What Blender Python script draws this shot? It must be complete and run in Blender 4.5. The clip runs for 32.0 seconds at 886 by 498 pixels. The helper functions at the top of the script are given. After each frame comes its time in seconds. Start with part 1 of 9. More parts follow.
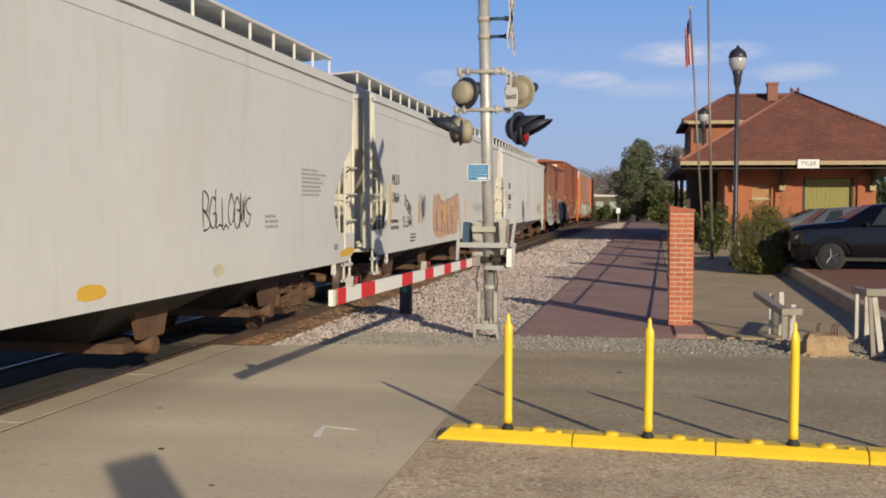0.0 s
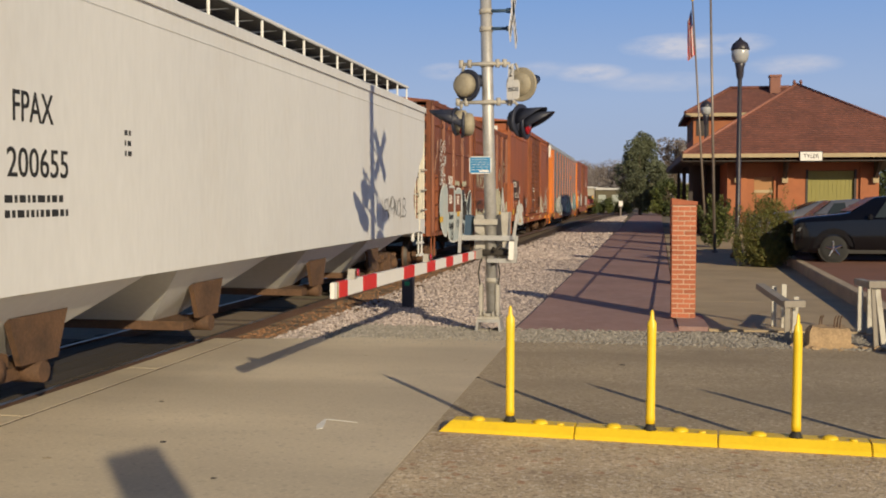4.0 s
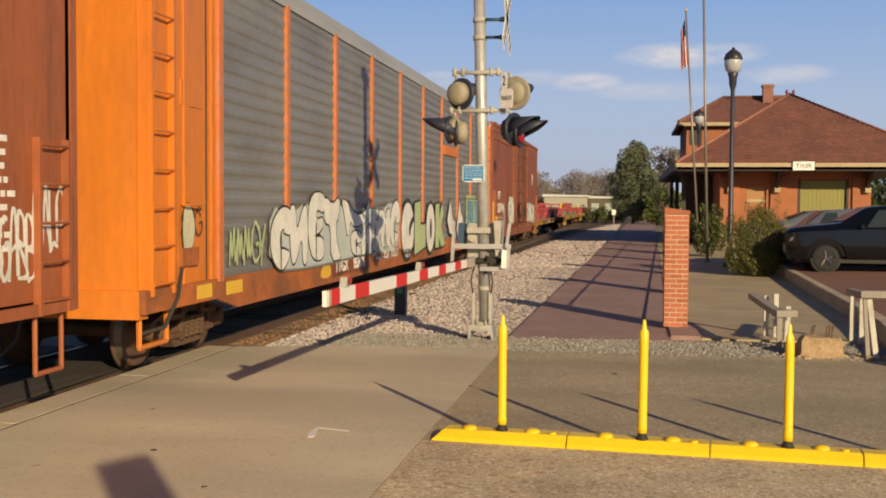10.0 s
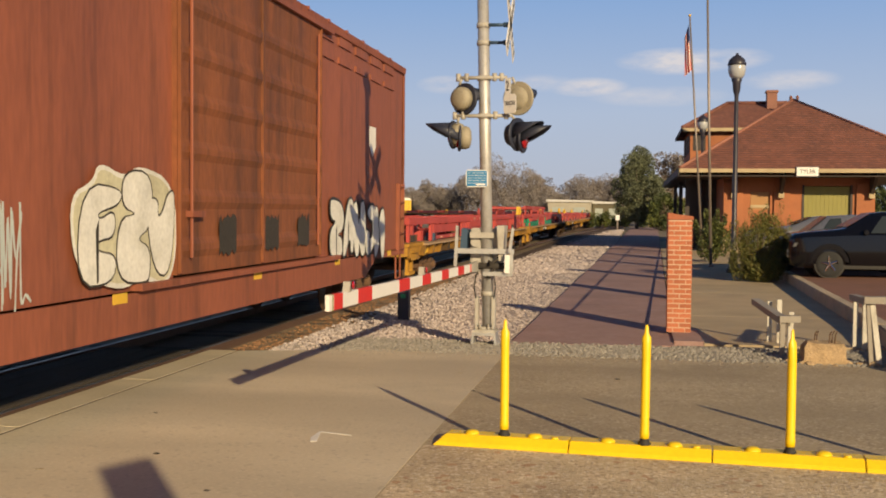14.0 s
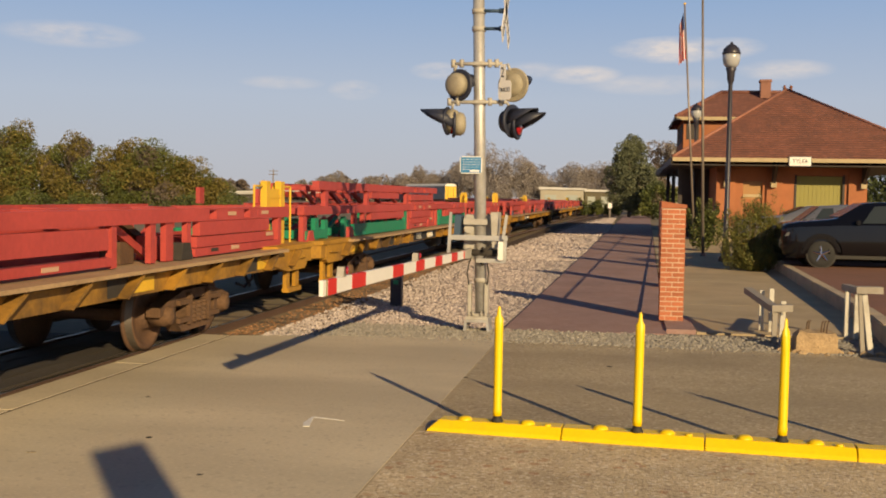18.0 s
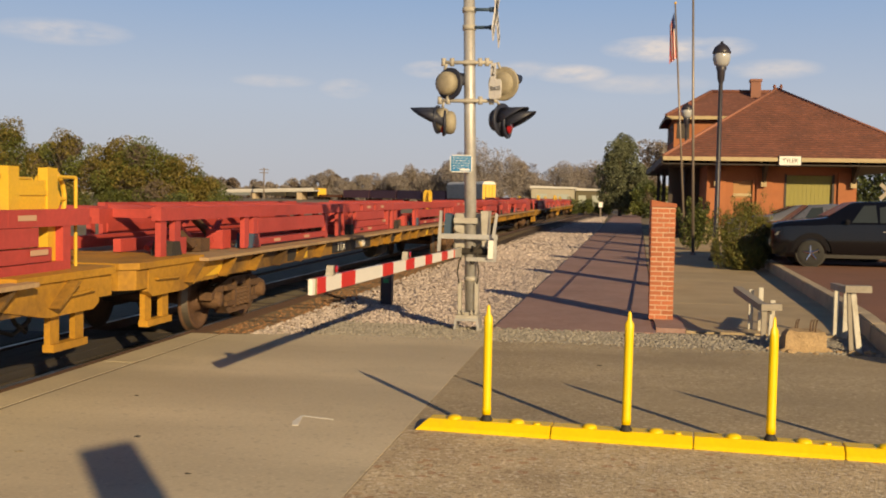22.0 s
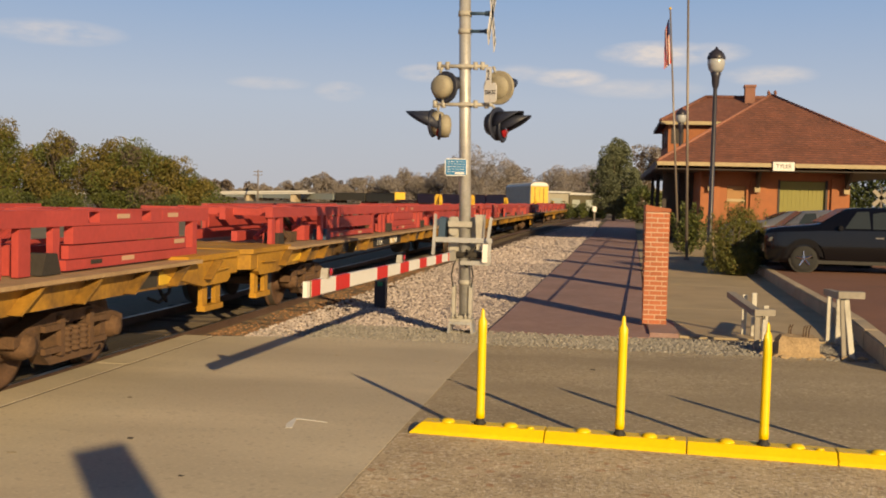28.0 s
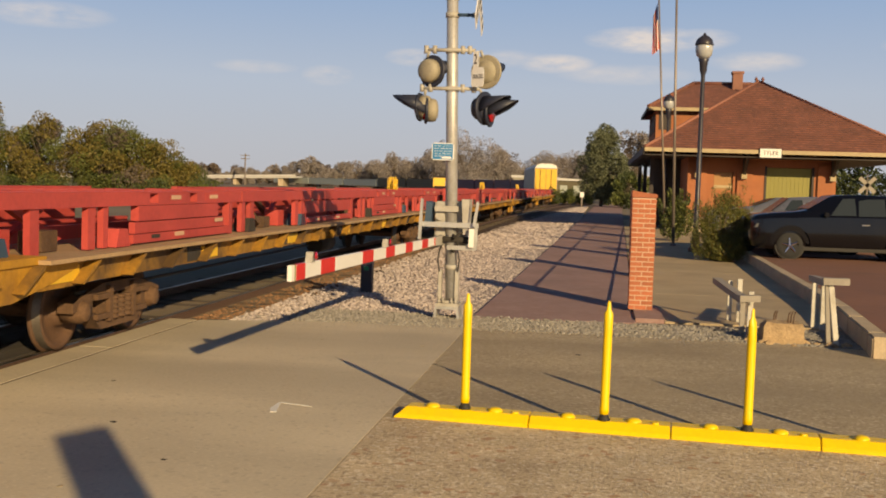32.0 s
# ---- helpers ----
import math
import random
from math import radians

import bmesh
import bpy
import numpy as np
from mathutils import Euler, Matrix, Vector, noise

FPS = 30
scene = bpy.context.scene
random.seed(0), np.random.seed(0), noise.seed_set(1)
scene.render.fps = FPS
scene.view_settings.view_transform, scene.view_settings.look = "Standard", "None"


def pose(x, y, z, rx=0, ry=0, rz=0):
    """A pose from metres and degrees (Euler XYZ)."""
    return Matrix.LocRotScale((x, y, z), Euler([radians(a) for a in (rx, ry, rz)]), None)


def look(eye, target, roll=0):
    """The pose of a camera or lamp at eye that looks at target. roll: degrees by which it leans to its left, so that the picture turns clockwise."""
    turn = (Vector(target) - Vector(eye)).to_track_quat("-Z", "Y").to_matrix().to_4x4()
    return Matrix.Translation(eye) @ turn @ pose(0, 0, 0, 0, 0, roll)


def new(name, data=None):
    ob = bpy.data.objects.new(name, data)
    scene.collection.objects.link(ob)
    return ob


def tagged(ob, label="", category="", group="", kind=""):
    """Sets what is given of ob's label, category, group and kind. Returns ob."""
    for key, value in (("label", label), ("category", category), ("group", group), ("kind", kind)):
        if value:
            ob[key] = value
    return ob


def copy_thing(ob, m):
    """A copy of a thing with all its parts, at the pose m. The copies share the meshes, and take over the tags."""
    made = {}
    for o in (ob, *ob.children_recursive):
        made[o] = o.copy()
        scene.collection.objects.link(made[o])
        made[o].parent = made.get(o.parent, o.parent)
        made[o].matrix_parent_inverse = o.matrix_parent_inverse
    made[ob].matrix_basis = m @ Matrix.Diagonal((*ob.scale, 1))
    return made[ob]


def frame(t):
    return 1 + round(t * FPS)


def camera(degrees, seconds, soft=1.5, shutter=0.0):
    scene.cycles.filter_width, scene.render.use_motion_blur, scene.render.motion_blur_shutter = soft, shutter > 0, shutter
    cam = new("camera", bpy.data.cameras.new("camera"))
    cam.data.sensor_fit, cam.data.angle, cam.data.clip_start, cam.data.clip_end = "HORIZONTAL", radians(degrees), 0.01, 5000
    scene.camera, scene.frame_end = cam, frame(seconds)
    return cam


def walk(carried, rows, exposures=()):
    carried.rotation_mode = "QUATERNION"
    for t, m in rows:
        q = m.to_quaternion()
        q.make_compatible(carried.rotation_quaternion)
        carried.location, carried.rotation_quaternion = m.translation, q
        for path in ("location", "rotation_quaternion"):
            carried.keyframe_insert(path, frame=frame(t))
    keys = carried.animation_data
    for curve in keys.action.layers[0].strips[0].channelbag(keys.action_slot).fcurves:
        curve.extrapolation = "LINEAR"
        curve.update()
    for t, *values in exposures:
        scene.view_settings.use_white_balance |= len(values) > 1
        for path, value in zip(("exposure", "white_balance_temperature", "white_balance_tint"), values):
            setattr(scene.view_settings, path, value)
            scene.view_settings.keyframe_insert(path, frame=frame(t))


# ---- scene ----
cam = camera(45.15, 32.0, soft=1.9)
PATH = [
    (0.0, pose(0.000, -0.000, 1.920, 87.57, -0.20, 10.16)),
    (0.5, pose(0.000, 0.010, 1.914, 87.65, -0.07, 10.22)),
    (1.0, pose(0.002, -0.002, 1.915, 87.72, 0.01, 10.43)),
    (1.5, pose(-0.000, -0.007, 1.916, 87.76, -0.02, 10.36)),
    (2.0, pose(0.002, -0.011, 1.916, 87.71, 0.01, 10.41)),
    (2.5, pose(0.001, 0.009, 1.916, 87.51, 0.02, 10.33)),
    (3.0, pose(0.006, 0.008, 1.915, 87.48, -0.09, 10.38)),
    (3.5, pose(0.002, 0.020, 1.911, 87.20, -0.13, 10.31)),
    (5.5, pose(0.009, 0.020, 1.911, 87.38, 0.23, 10.08)),
    (6.0, pose(0.011, 0.015, 1.914, 87.42, 0.29, 9.99)),
    (6.5, pose(0.010, 0.014, 1.914, 87.43, 0.22, 9.89)),
    (7.0, pose(0.011, 0.020, 1.918, 87.45, -0.10, 9.61)),
    (7.5, pose(0.006, 0.023, 1.906, 87.24, -0.27, 9.76)),
    (8.0, pose(0.003, 0.026, 1.908, 87.28, -0.30, 9.83)),
    (8.5, pose(0.006, 0.028, 1.909, 87.42, -0.32, 9.89)),
    (9.0, pose(0.007, 0.025, 1.918, 87.34, -0.22, 9.91)),
    (9.5, pose(0.009, 0.021, 1.916, 87.49, -0.21, 10.12)),
    (10.0, pose(0.006, 0.027, 1.916, 87.64, -0.34, 9.93)),
    (10.5, pose(0.014, 0.016, 1.914, 87.80, -0.16, 9.88)),
    (11.0, pose(0.007, 0.031, 1.913, 87.75, -0.21, 9.99)),
    (11.5, pose(0.010, 0.028, 1.918, 87.80, -0.21, 10.10)),
    (12.0, pose(0.011, 0.017, 1.911, 87.90, -0.13, 10.13)),
    (12.5, pose(0.012, 0.021, 1.914, 87.88, -0.01, 10.09)),
    (13.0, pose(0.008, 0.013, 1.920, 87.76, -0.34, 10.33)),
    (13.5, pose(0.012, 0.020, 1.910, 87.88, -0.22, 10.24)),
    (14.0, pose(0.015, 0.014, 1.916, 87.90, -0.48, 10.13)),
    (14.5, pose(0.014, 0.016, 1.914, 88.04, -0.47, 10.09)),
    (16.5, pose(0.004, 0.015, 1.909, 87.72, -0.58, 10.04)),
    (17.0, pose(0.003, 0.015, 1.909, 87.61, -0.85, 9.85)),
    (17.5, pose(-0.005, 0.019, 1.907, 87.26, -0.89, 9.91)),
    (18.0, pose(-0.008, 0.027, 1.910, 87.19, -0.99, 9.72)),
    (18.5, pose(-0.002, 0.029, 1.914, 87.19, -0.83, 9.78)),
    (19.0, pose(0.005, 0.030, 1.908, 87.13, -0.71, 9.77)),
    (19.5, pose(0.010, 0.028, 1.911, 87.00, -0.64, 9.76)),
    (20.0, pose(0.017, 0.028, 1.913, 87.30, -0.45, 9.89)),
    (20.5, pose(0.017, 0.027, 1.902, 87.36, -0.44, 9.57)),
    (21.0, pose(0.009, 0.029, 1.910, 87.02, -0.67, 9.34)),
    (21.5, pose(0.004, 0.034, 1.911, 87.12, -0.89, 9.27)),
    (22.0, pose(0.004, 0.033, 1.910, 87.13, -1.07, 9.24)),
    (22.5, pose(0.001, 0.030, 1.910, 87.11, -0.92, 9.44)),
    (23.0, pose(0.001, 0.017, 1.911, 87.16, -1.07, 9.44)),
    (23.5, pose(-0.001, 0.035, 1.909, 87.29, -1.12, 9.28)),
    (24.0, pose(0.004, 0.030, 1.910, 87.31, -1.15, 8.99)),
    (24.5, pose(0.008, 0.026, 1.913, 87.30, -1.09, 8.92)),
    (25.0, pose(0.003, 0.026, 1.911, 87.19, -1.31, 8.88)),
    (25.5, pose(-0.003, 0.042, 1.907, 87.25, -1.37, 8.96)),
    (27.5, pose(0.004, 0.019, 1.913, 87.49, -1.32, 8.84)),
    (28.0, pose(-0.004, 0.028, 1.910, 87.32, -1.46, 8.92)),
    (28.5, pose(-0.000, 0.040, 1.915, 87.07, -1.44, 8.95)),
    (29.0, pose(0.000, 0.045, 1.909, 86.97, -1.53, 8.93)),
    (29.5, pose(-0.002, 0.049, 1.906, 86.77, -1.26, 9.00)),
    (30.0, pose(0.002, 0.043, 1.905, 86.65, -1.24, 8.96)),
    (30.5, pose(0.000, 0.056, 1.900, 86.66, -1.31, 8.94)),
    (31.0, pose(0.004, 0.049, 1.898, 86.48, -1.41, 8.81)),
    (31.5, pose(0.003, 0.069, 1.897, 86.46, -1.56, 8.53)),
    (32.0, pose(0.007, 0.059, 1.904, 86.53, -1.78, 8.26)),
]
walk(cam, PATH, [(0, -0.05, 5380, 6), (0.7, -0.12, 5500, 6), (1.5, -0.15, 5550, 6), (3.0, -0.16, 5600, 6), (5.5, 0.02, 6150, 6), (9.0, 0.06, 6350, 6), (14.0, 0.09, 6600, 6), (17.0, 0.1, 7150, 6), (32.0, 0.1, 7350, 6)])

# ---- light ----
SUN = Vector((1.73, -2.65, 1.05)).normalized()
world = bpy.data.worlds.new("sky")
scene.world = world
world.use_nodes = True
wn, wl = world.node_tree.nodes, world.node_tree.links
wn.clear()
w_out = wn.new("ShaderNodeOutputWorld")
w_bg = wn.new("ShaderNodeBackground")
w_sky = wn.new("ShaderNodeTexSky")
w_sky.sky_type = "NISHITA"
w_sky.sun_disc = False
w_sky.sun_elevation = radians(18.4)
w_sky.sun_rotation = radians(146.9)
w_sky.air_density, w_sky.dust_density, w_sky.ozone_density = 1.0, 1.6, 1.5
w_bg.inputs["Strength"].default_value = 0.105
w_tc = wn.new("ShaderNodeTexCoord")
w_sep = wn.new("ShaderNodeSeparateXYZ")
wl.new(w_tc.outputs["Generated"], w_sep.inputs["Vector"])


def w_math(op, a, c=None):
    nd = wn.new("ShaderNodeMath")
    nd.operation = op
    for k, v in enumerate((a, c)):
        if v is None:
            continue
        if isinstance(v, (int, float)):
            nd.inputs[k].default_value = v
        else:
            wl.new(v, nd.inputs[k])
    return nd.outputs["Value"]


# low soft clouds: ragged flat-based banks at a few bearings, torn by stretched noise
w_map = wn.new("ShaderNodeMapping")
w_map.inputs["Scale"].default_value = (14, 14, 46)
w_noise = wn.new("ShaderNodeTexNoise")
w_noise.inputs["Scale"].default_value = 1.6
w_noise.inputs["Detail"].default_value = 7.0
w_noise.inputs["Roughness"].default_value = 0.6
wl.new(w_tc.outputs["Generated"], w_map.inputs["Vector"])
wl.new(w_map.outputs["Vector"], w_noise.inputs["Vector"])
w_cloud = None
for x, z, wx, wz, dense in ((0.038, 0.136, 0.052, 0.0115, 1.0), (0.088, 0.137, 0.03, 0.009, 0.6), (-0.043, 0.114, 0.036, 0.0085, 0.85), (0.135, 0.117, 0.04, 0.009, 0.6), (-0.085, 0.118, 0.03, 0.008, 0.5), (0.02, 0.105, 0.06, 0.009, 0.4),
                            (-0.172, 0.116, 0.026, 0.008, 0.65), (-0.25, 0.097, 0.022, 0.009, 0.5), (-0.313, 0.102, 0.035, 0.006, 0.35), (-0.478, 0.136, 0.05, 0.011, 0.5), (0.30, 0.13, 0.06, 0.012, 0.7), (-0.75, 0.15, 0.1, 0.015, 0.6), (0.5, 0.16, 0.09, 0.014, 0.6)):
    dx = w_math("DIVIDE", w_math("SUBTRACT", w_sep.outputs["X"], x), wx)
    dz = w_math("DIVIDE", w_math("SUBTRACT", w_sep.outputs["Z"], z), wz)
    d = w_math("ADD", w_math("MULTIPLY", dx, dx), w_math("MULTIPLY", dz, dz))
    f = w_math("MULTIPLY", w_math("MAXIMUM", w_math("SUBTRACT", 1.25, d), 0.0), dense)
    w_cloud = f if w_cloud is None else w_math("MAXIMUM", w_cloud, f)
w_torn = w_math("MULTIPLY", w_cloud, w_math("MAXIMUM", w_math("MULTIPLY", w_math("SUBTRACT", w_noise.outputs["Fac"], 0.30), 2.6), 0.0))
w_front = w_math("GREATER_THAN", w_sep.outputs["Y"], 0.0)
w_fac = w_math("MINIMUM", w_math("MULTIPLY", w_math("MULTIPLY", w_torn, w_front), 1.15), 0.92)
w_mix = wn.new("ShaderNodeMixRGB")
w_mix.inputs["Color2"].default_value = (6.5, 6.0, 6.2, 1)
wl.new(w_fac, w_mix.inputs["Fac"])
# haze that pales the blue towards the horizon
w_haze = wn.new("ShaderNodeValToRGB")
w_haze.color_ramp.elements[0].position = 0.0
w_haze.color_ramp.elements[0].color = (4.3, 4.45, 5.3, 1)
w_haze.color_ramp.elements[1].position = 0.09
w_haze.color_ramp.elements[1].color = (3.85, 4.5, 6.1, 1)
for at, c in ((0.2, (2.15, 3.45, 6.15, 1)), (0.29, (0.8, 1.6, 3.4, 1)), (0.45, (0.32, 0.72, 1.7, 1)), (0.8, (0.22, 0.5, 1.25, 1))):
    e = w_haze.color_ramp.elements.new(at)
    e.color = c
w_soft = wn.new("ShaderNodeMixRGB")
w_soft.inputs["Fac"].default_value = 0.95
wl.new(w_sep.outputs["Z"], w_haze.inputs["Fac"])
wl.new(w_sky.outputs["Color"], w_soft.inputs["Color1"])
wl.new(w_haze.outputs["Color"], w_soft.inputs["Color2"])
wl.new(w_soft.outputs["Color"], w_mix.inputs["Color1"])
wl.new(w_mix.outputs["Color"], w_bg.inputs["Color"])
wl.new(w_bg.outputs["Background"], w_out.inputs["Surface"])

sun = new("sun", bpy.data.lights.new("sun", "SUN"))
sun.data.energy = 5.3
sun.data.angle = radians(0.6)
sun.data.color = (1.0, 0.76, 0.46)
sun.matrix_world = look(SUN * 60, (0, 0, 0))
scene.view_settings.exposure = 0.0


# ---- materials ----
def shade(name, base, rough=0.7, metal=0.0, var=0.25, scale=3.0, fine=40.0, bump=0.1, second=None, amount=0.5, low=0.48, high=0.7,
          stretch=(1, 1, 1), rand=0.0, island=0.0, clear=0.0, bump_dist=0.02, coat_rough=0.1, specks=(), streak=None, lanes=()):
    """A procedural surface: base colour varied at two scales, a second colour in patches, relief and gloss."""
    m = bpy.data.materials.new(name)
    m.use_nodes = True
    nt = m.node_tree
    n, l = nt.nodes, nt.links
    b = n["Principled BSDF"]
    tc = n.new("ShaderNodeTexCoord")
    mp = n.new("ShaderNodeMapping")
    mp.inputs["Scale"].default_value = stretch
    l.new(tc.outputs["Object"], mp.inputs["Vector"])
    big = n.new("ShaderNodeTexNoise")
    big.inputs["Scale"].default_value = scale
    big.inputs["Detail"].default_value = 5
    small = n.new("ShaderNodeTexNoise")
    small.inputs["Scale"].default_value = fine
    small.inputs["Detail"].default_value = 4
    l.new(mp.outputs["Vector"], big.inputs["Vector"])
    l.new(mp.outputs["Vector"], small.inputs["Vector"])
    add = n.new("ShaderNodeMath")
    add.operation = "ADD"
    l.new(big.outputs["Fac"], add.inputs[0])
    l.new(small.outputs["Fac"], add.inputs[1])
    last = add.outputs["Value"]
    for use, node, out in ((rand, "ShaderNodeObjectInfo", "Random"), (island, "ShaderNodeNewGeometry", "Random Per Island")):
        if use:
            src = n.new(node)
            r = n.new("ShaderNodeMath")
            r.operation = "MULTIPLY_ADD"
            r.inputs[1].default_value = use * 2
            r.inputs[2].default_value = -use
            l.new(src.outputs[out], r.inputs[0])
            s = n.new("ShaderNodeMath")
            s.operation = "ADD"
            l.new(last, s.inputs[0])
            l.new(r.outputs["Value"], s.inputs[1])
            last = s.outputs["Value"]
    rng = n.new("ShaderNodeMapRange")
    rng.inputs["From Min"].default_value = 0.55
    rng.inputs["From Max"].default_value = 1.45
    rng.inputs["To Min"].default_value = 1 - var
    rng.inputs["To Max"].default_value = 1 + var
    rng.clamp = False
    l.new(last, rng.inputs["Value"])
    mul = n.new("ShaderNodeVectorMath")
    mul.operation = "SCALE"
    col = n.new("ShaderNodeRGB")
    col.outputs[0].default_value = (*base, 1)
    src = col.outputs[0]
    if second:
        pn = n.new("ShaderNodeTexNoise")
        pn.inputs["Scale"].default_value = scale * 0.8
        pn.inputs["Detail"].default_value = 8
        pn.inputs["Roughness"].default_value = 0.65
        off = n.new("ShaderNodeMapping")
        off.inputs["Location"].default_value = (3.7, 8.1, 1.9)
        l.new(mp.outputs["Vector"], off.inputs["Vector"])
        l.new(off.outputs["Vector"], pn.inputs["Vector"])
        pr = n.new("ShaderNodeMapRange")
        pr.inputs["From Min"].default_value = low
        pr.inputs["From Max"].default_value = high
        pr.inputs["To Max"].default_value = amount
        l.new(pn.outputs["Fac"], pr.inputs["Value"])
        mx = n.new("ShaderNodeMixRGB")
        mx.inputs["Color2"].default_value = (*second, 1)
        l.new(src, mx.inputs["Color1"])
        l.new(pr.outputs["Result"], mx.inputs["Fac"])
        src = mx.outputs["Color"]
    def laid(over, fac):
        mx = n.new("ShaderNodeMixRGB")
        mx.inputs["Color2"].default_value = (*over, 1)
        l.new(src, mx.inputs["Color1"])
        l.new(fac, mx.inputs["Fac"])
        return mx.outputs["Color"]

    def ranged(value, a, b, top):
        mr = n.new("ShaderNodeMapRange")
        mr.inputs["From Min"].default_value, mr.inputs["From Max"].default_value, mr.inputs["To Max"].default_value = a, b, top
        l.new(value, mr.inputs["Value"])
        return mr.outputs["Result"]
    # stones or flecks: single cells of a fine pattern in another colour
    for k, (size, over, share, top) in enumerate(specks):
        vo = n.new("ShaderNodeTexVoronoi")
        vo.inputs["Scale"].default_value = size
        l.new(tc.outputs["Object"], vo.inputs["Vector"])
        sp = n.new("ShaderNodeSeparateColor")
        l.new(vo.outputs["Color"], sp.inputs["Color"])
        src = laid(over, ranged(sp.outputs[k % 3], 1 - share, 1 - share * 0.7, top))
    # runs of dirt or rust down an upright sheet
    if streak:
        over, top, lo, hi = streak
        sm = n.new("ShaderNodeMapping")
        sm.inputs["Scale"].default_value = (2.2, 2.2, 0.16)
        l.new(tc.outputs["Object"], sm.inputs["Vector"])
        sn = n.new("ShaderNodeTexNoise")
        sn.inputs["Scale"].default_value = 2.4
        sn.inputs["Detail"].default_value = 7
        sn.inputs["Roughness"].default_value = 0.62
        l.new(sm.outputs["Vector"], sn.inputs["Vector"])
        src = laid(over, ranged(sn.outputs["Fac"], lo, hi, top))
    # tyre-worn lanes along a road that runs in x
    for y0, wide, over, top in lanes:
        se = n.new("ShaderNodeSeparateXYZ")
        l.new(tc.outputs["Object"], se.inputs["Vector"])
        wob = n.new("ShaderNodeMath")
        wob.operation = "MULTIPLY_ADD"
        wob.inputs[1].default_value = 2.2
        l.new(big.outputs["Fac"], wob.inputs[0])
        l.new(se.outputs["Y"], wob.inputs[2])
        df = n.new("ShaderNodeMath")
        df.operation = "SUBTRACT"
        df.inputs[1].default_value = y0 + 1.1
        l.new(wob.outputs["Value"], df.inputs[0])
        ab = n.new("ShaderNodeMath")
        ab.operation = "ABSOLUTE"
        l.new(df.outputs["Value"], ab.inputs[0])
        src = laid(over, ranged(ab.outputs["Value"], wide, wide * 0.2, top))
    l.new(src, mul.inputs[0])
    l.new(rng.outputs["Result"], mul.inputs["Scale"])
    l.new(mul.outputs["Vector"], b.inputs["Base Color"])
    rr = n.new("ShaderNodeMapRange")
    rr.inputs["To Min"].default_value = max(0.02, rough - 0.12)
    rr.inputs["To Max"].default_value = min(1.0, rough + 0.12)
    l.new(big.outputs["Fac"], rr.inputs["Value"])
    l.new(rr.outputs["Result"], b.inputs["Roughness"])
    b.inputs["Metallic"].default_value = metal
    if clear:
        b.inputs["Coat Weight"].default_value = clear
        b.inputs["Coat Roughness"].default_value = coat_rough
    if bump:
        bp = n.new("ShaderNodeBump")
        bp.inputs["Strength"].default_value = bump
        bp.inputs["Distance"].default_value = bump_dist
        l.new(small.outputs["Fac"], bp.inputs["Height"])
        l.new(bp.outputs["Normal"], b.inputs["Normal"])
    return m


CONCRETE = shade("road_concrete", (0.60, 0.515, 0.375), 0.85, var=0.2, scale=0.9, fine=60, bump=0.15, stretch=(0.45, 1, 1), second=(0.40, 0.34, 0.25), amount=0.55, low=0.42, high=0.72,
                 specks=((30, (0.36, 0.30, 0.22), 0.06, 0.35), (45, (0.72, 0.64, 0.5), 0.06, 0.25)), lanes=((12.6, 1.5, (0.42, 0.355, 0.26), 0.6), (10.2, 1.3, (0.40, 0.34, 0.25), 0.6)))
ASPHALT = shade("worn_asphalt", (0.42, 0.34, 0.225), 0.9, var=0.3, scale=0.9, fine=90, bump=0.4, stretch=(0.5, 1, 1), second=(0.30, 0.24, 0.155), amount=0.6, low=0.45, high=0.68,
                specks=((42, (0.22, 0.17, 0.11), 0.16, 0.6), (36, (0.62, 0.52, 0.38), 0.12, 0.55)), lanes=((12.9, 0.8, (0.30, 0.24, 0.16), 0.5), (10.6, 0.8, (0.31, 0.25, 0.165), 0.5)))
AGGREGATE = shade("exposed_aggregate", (0.58, 0.465, 0.305), 0.9, var=0.36, scale=1.6, fine=45, bump=0.6, second=(0.42, 0.315, 0.205), amount=0.6, low=0.48, high=0.66,
                  specks=((34, (0.30, 0.215, 0.14), 0.2, 0.6), (38, (0.78, 0.69, 0.54), 0.18, 0.6), (18, (0.40, 0.20, 0.10), 0.03, 0.6)))
PLAZA = shade("plaza_concrete", (0.43, 0.335, 0.21), 0.85, var=0.22, scale=0.9, fine=50, bump=0.2, second=(0.28, 0.22, 0.14), amount=0.5)
KERB = shade("kerb_concrete", (0.46, 0.365, 0.25), 0.85, var=0.25, scale=2, fine=50, bump=0.2, second=(0.25, 0.22, 0.18), amount=0.6)
WALKWAY = shade("brick_pavers", (0.325, 0.205, 0.185), 0.85, var=0.25, scale=0.8, fine=30, bump=0.2, second=(0.24, 0.145, 0.128), amount=0.6, rand=0.12, specks=((9, (0.27, 0.16, 0.14), 0.3, 0.4), (7, (0.37, 0.25, 0.22), 0.2, 0.4)))
LOT = shade("brick_lot", (0.21, 0.095, 0.06), 0.9, var=0.2, scale=0.7, fine=25, bump=0.3, second=(0.14, 0.075, 0.05), amount=0.6, island=0.15)
BALLAST = shade("ballast_bed", (0.42, 0.35, 0.315), 0.95, var=0.5, scale=3, fine=24, bump=1.0, bump_dist=0.05, second=(0.30, 0.235, 0.19), amount=0.7)
STONE = shade("ballast_stone", (0.44, 0.375, 0.35), 0.95, var=0.3, scale=5, fine=60, bump=0.2, island=0.5)
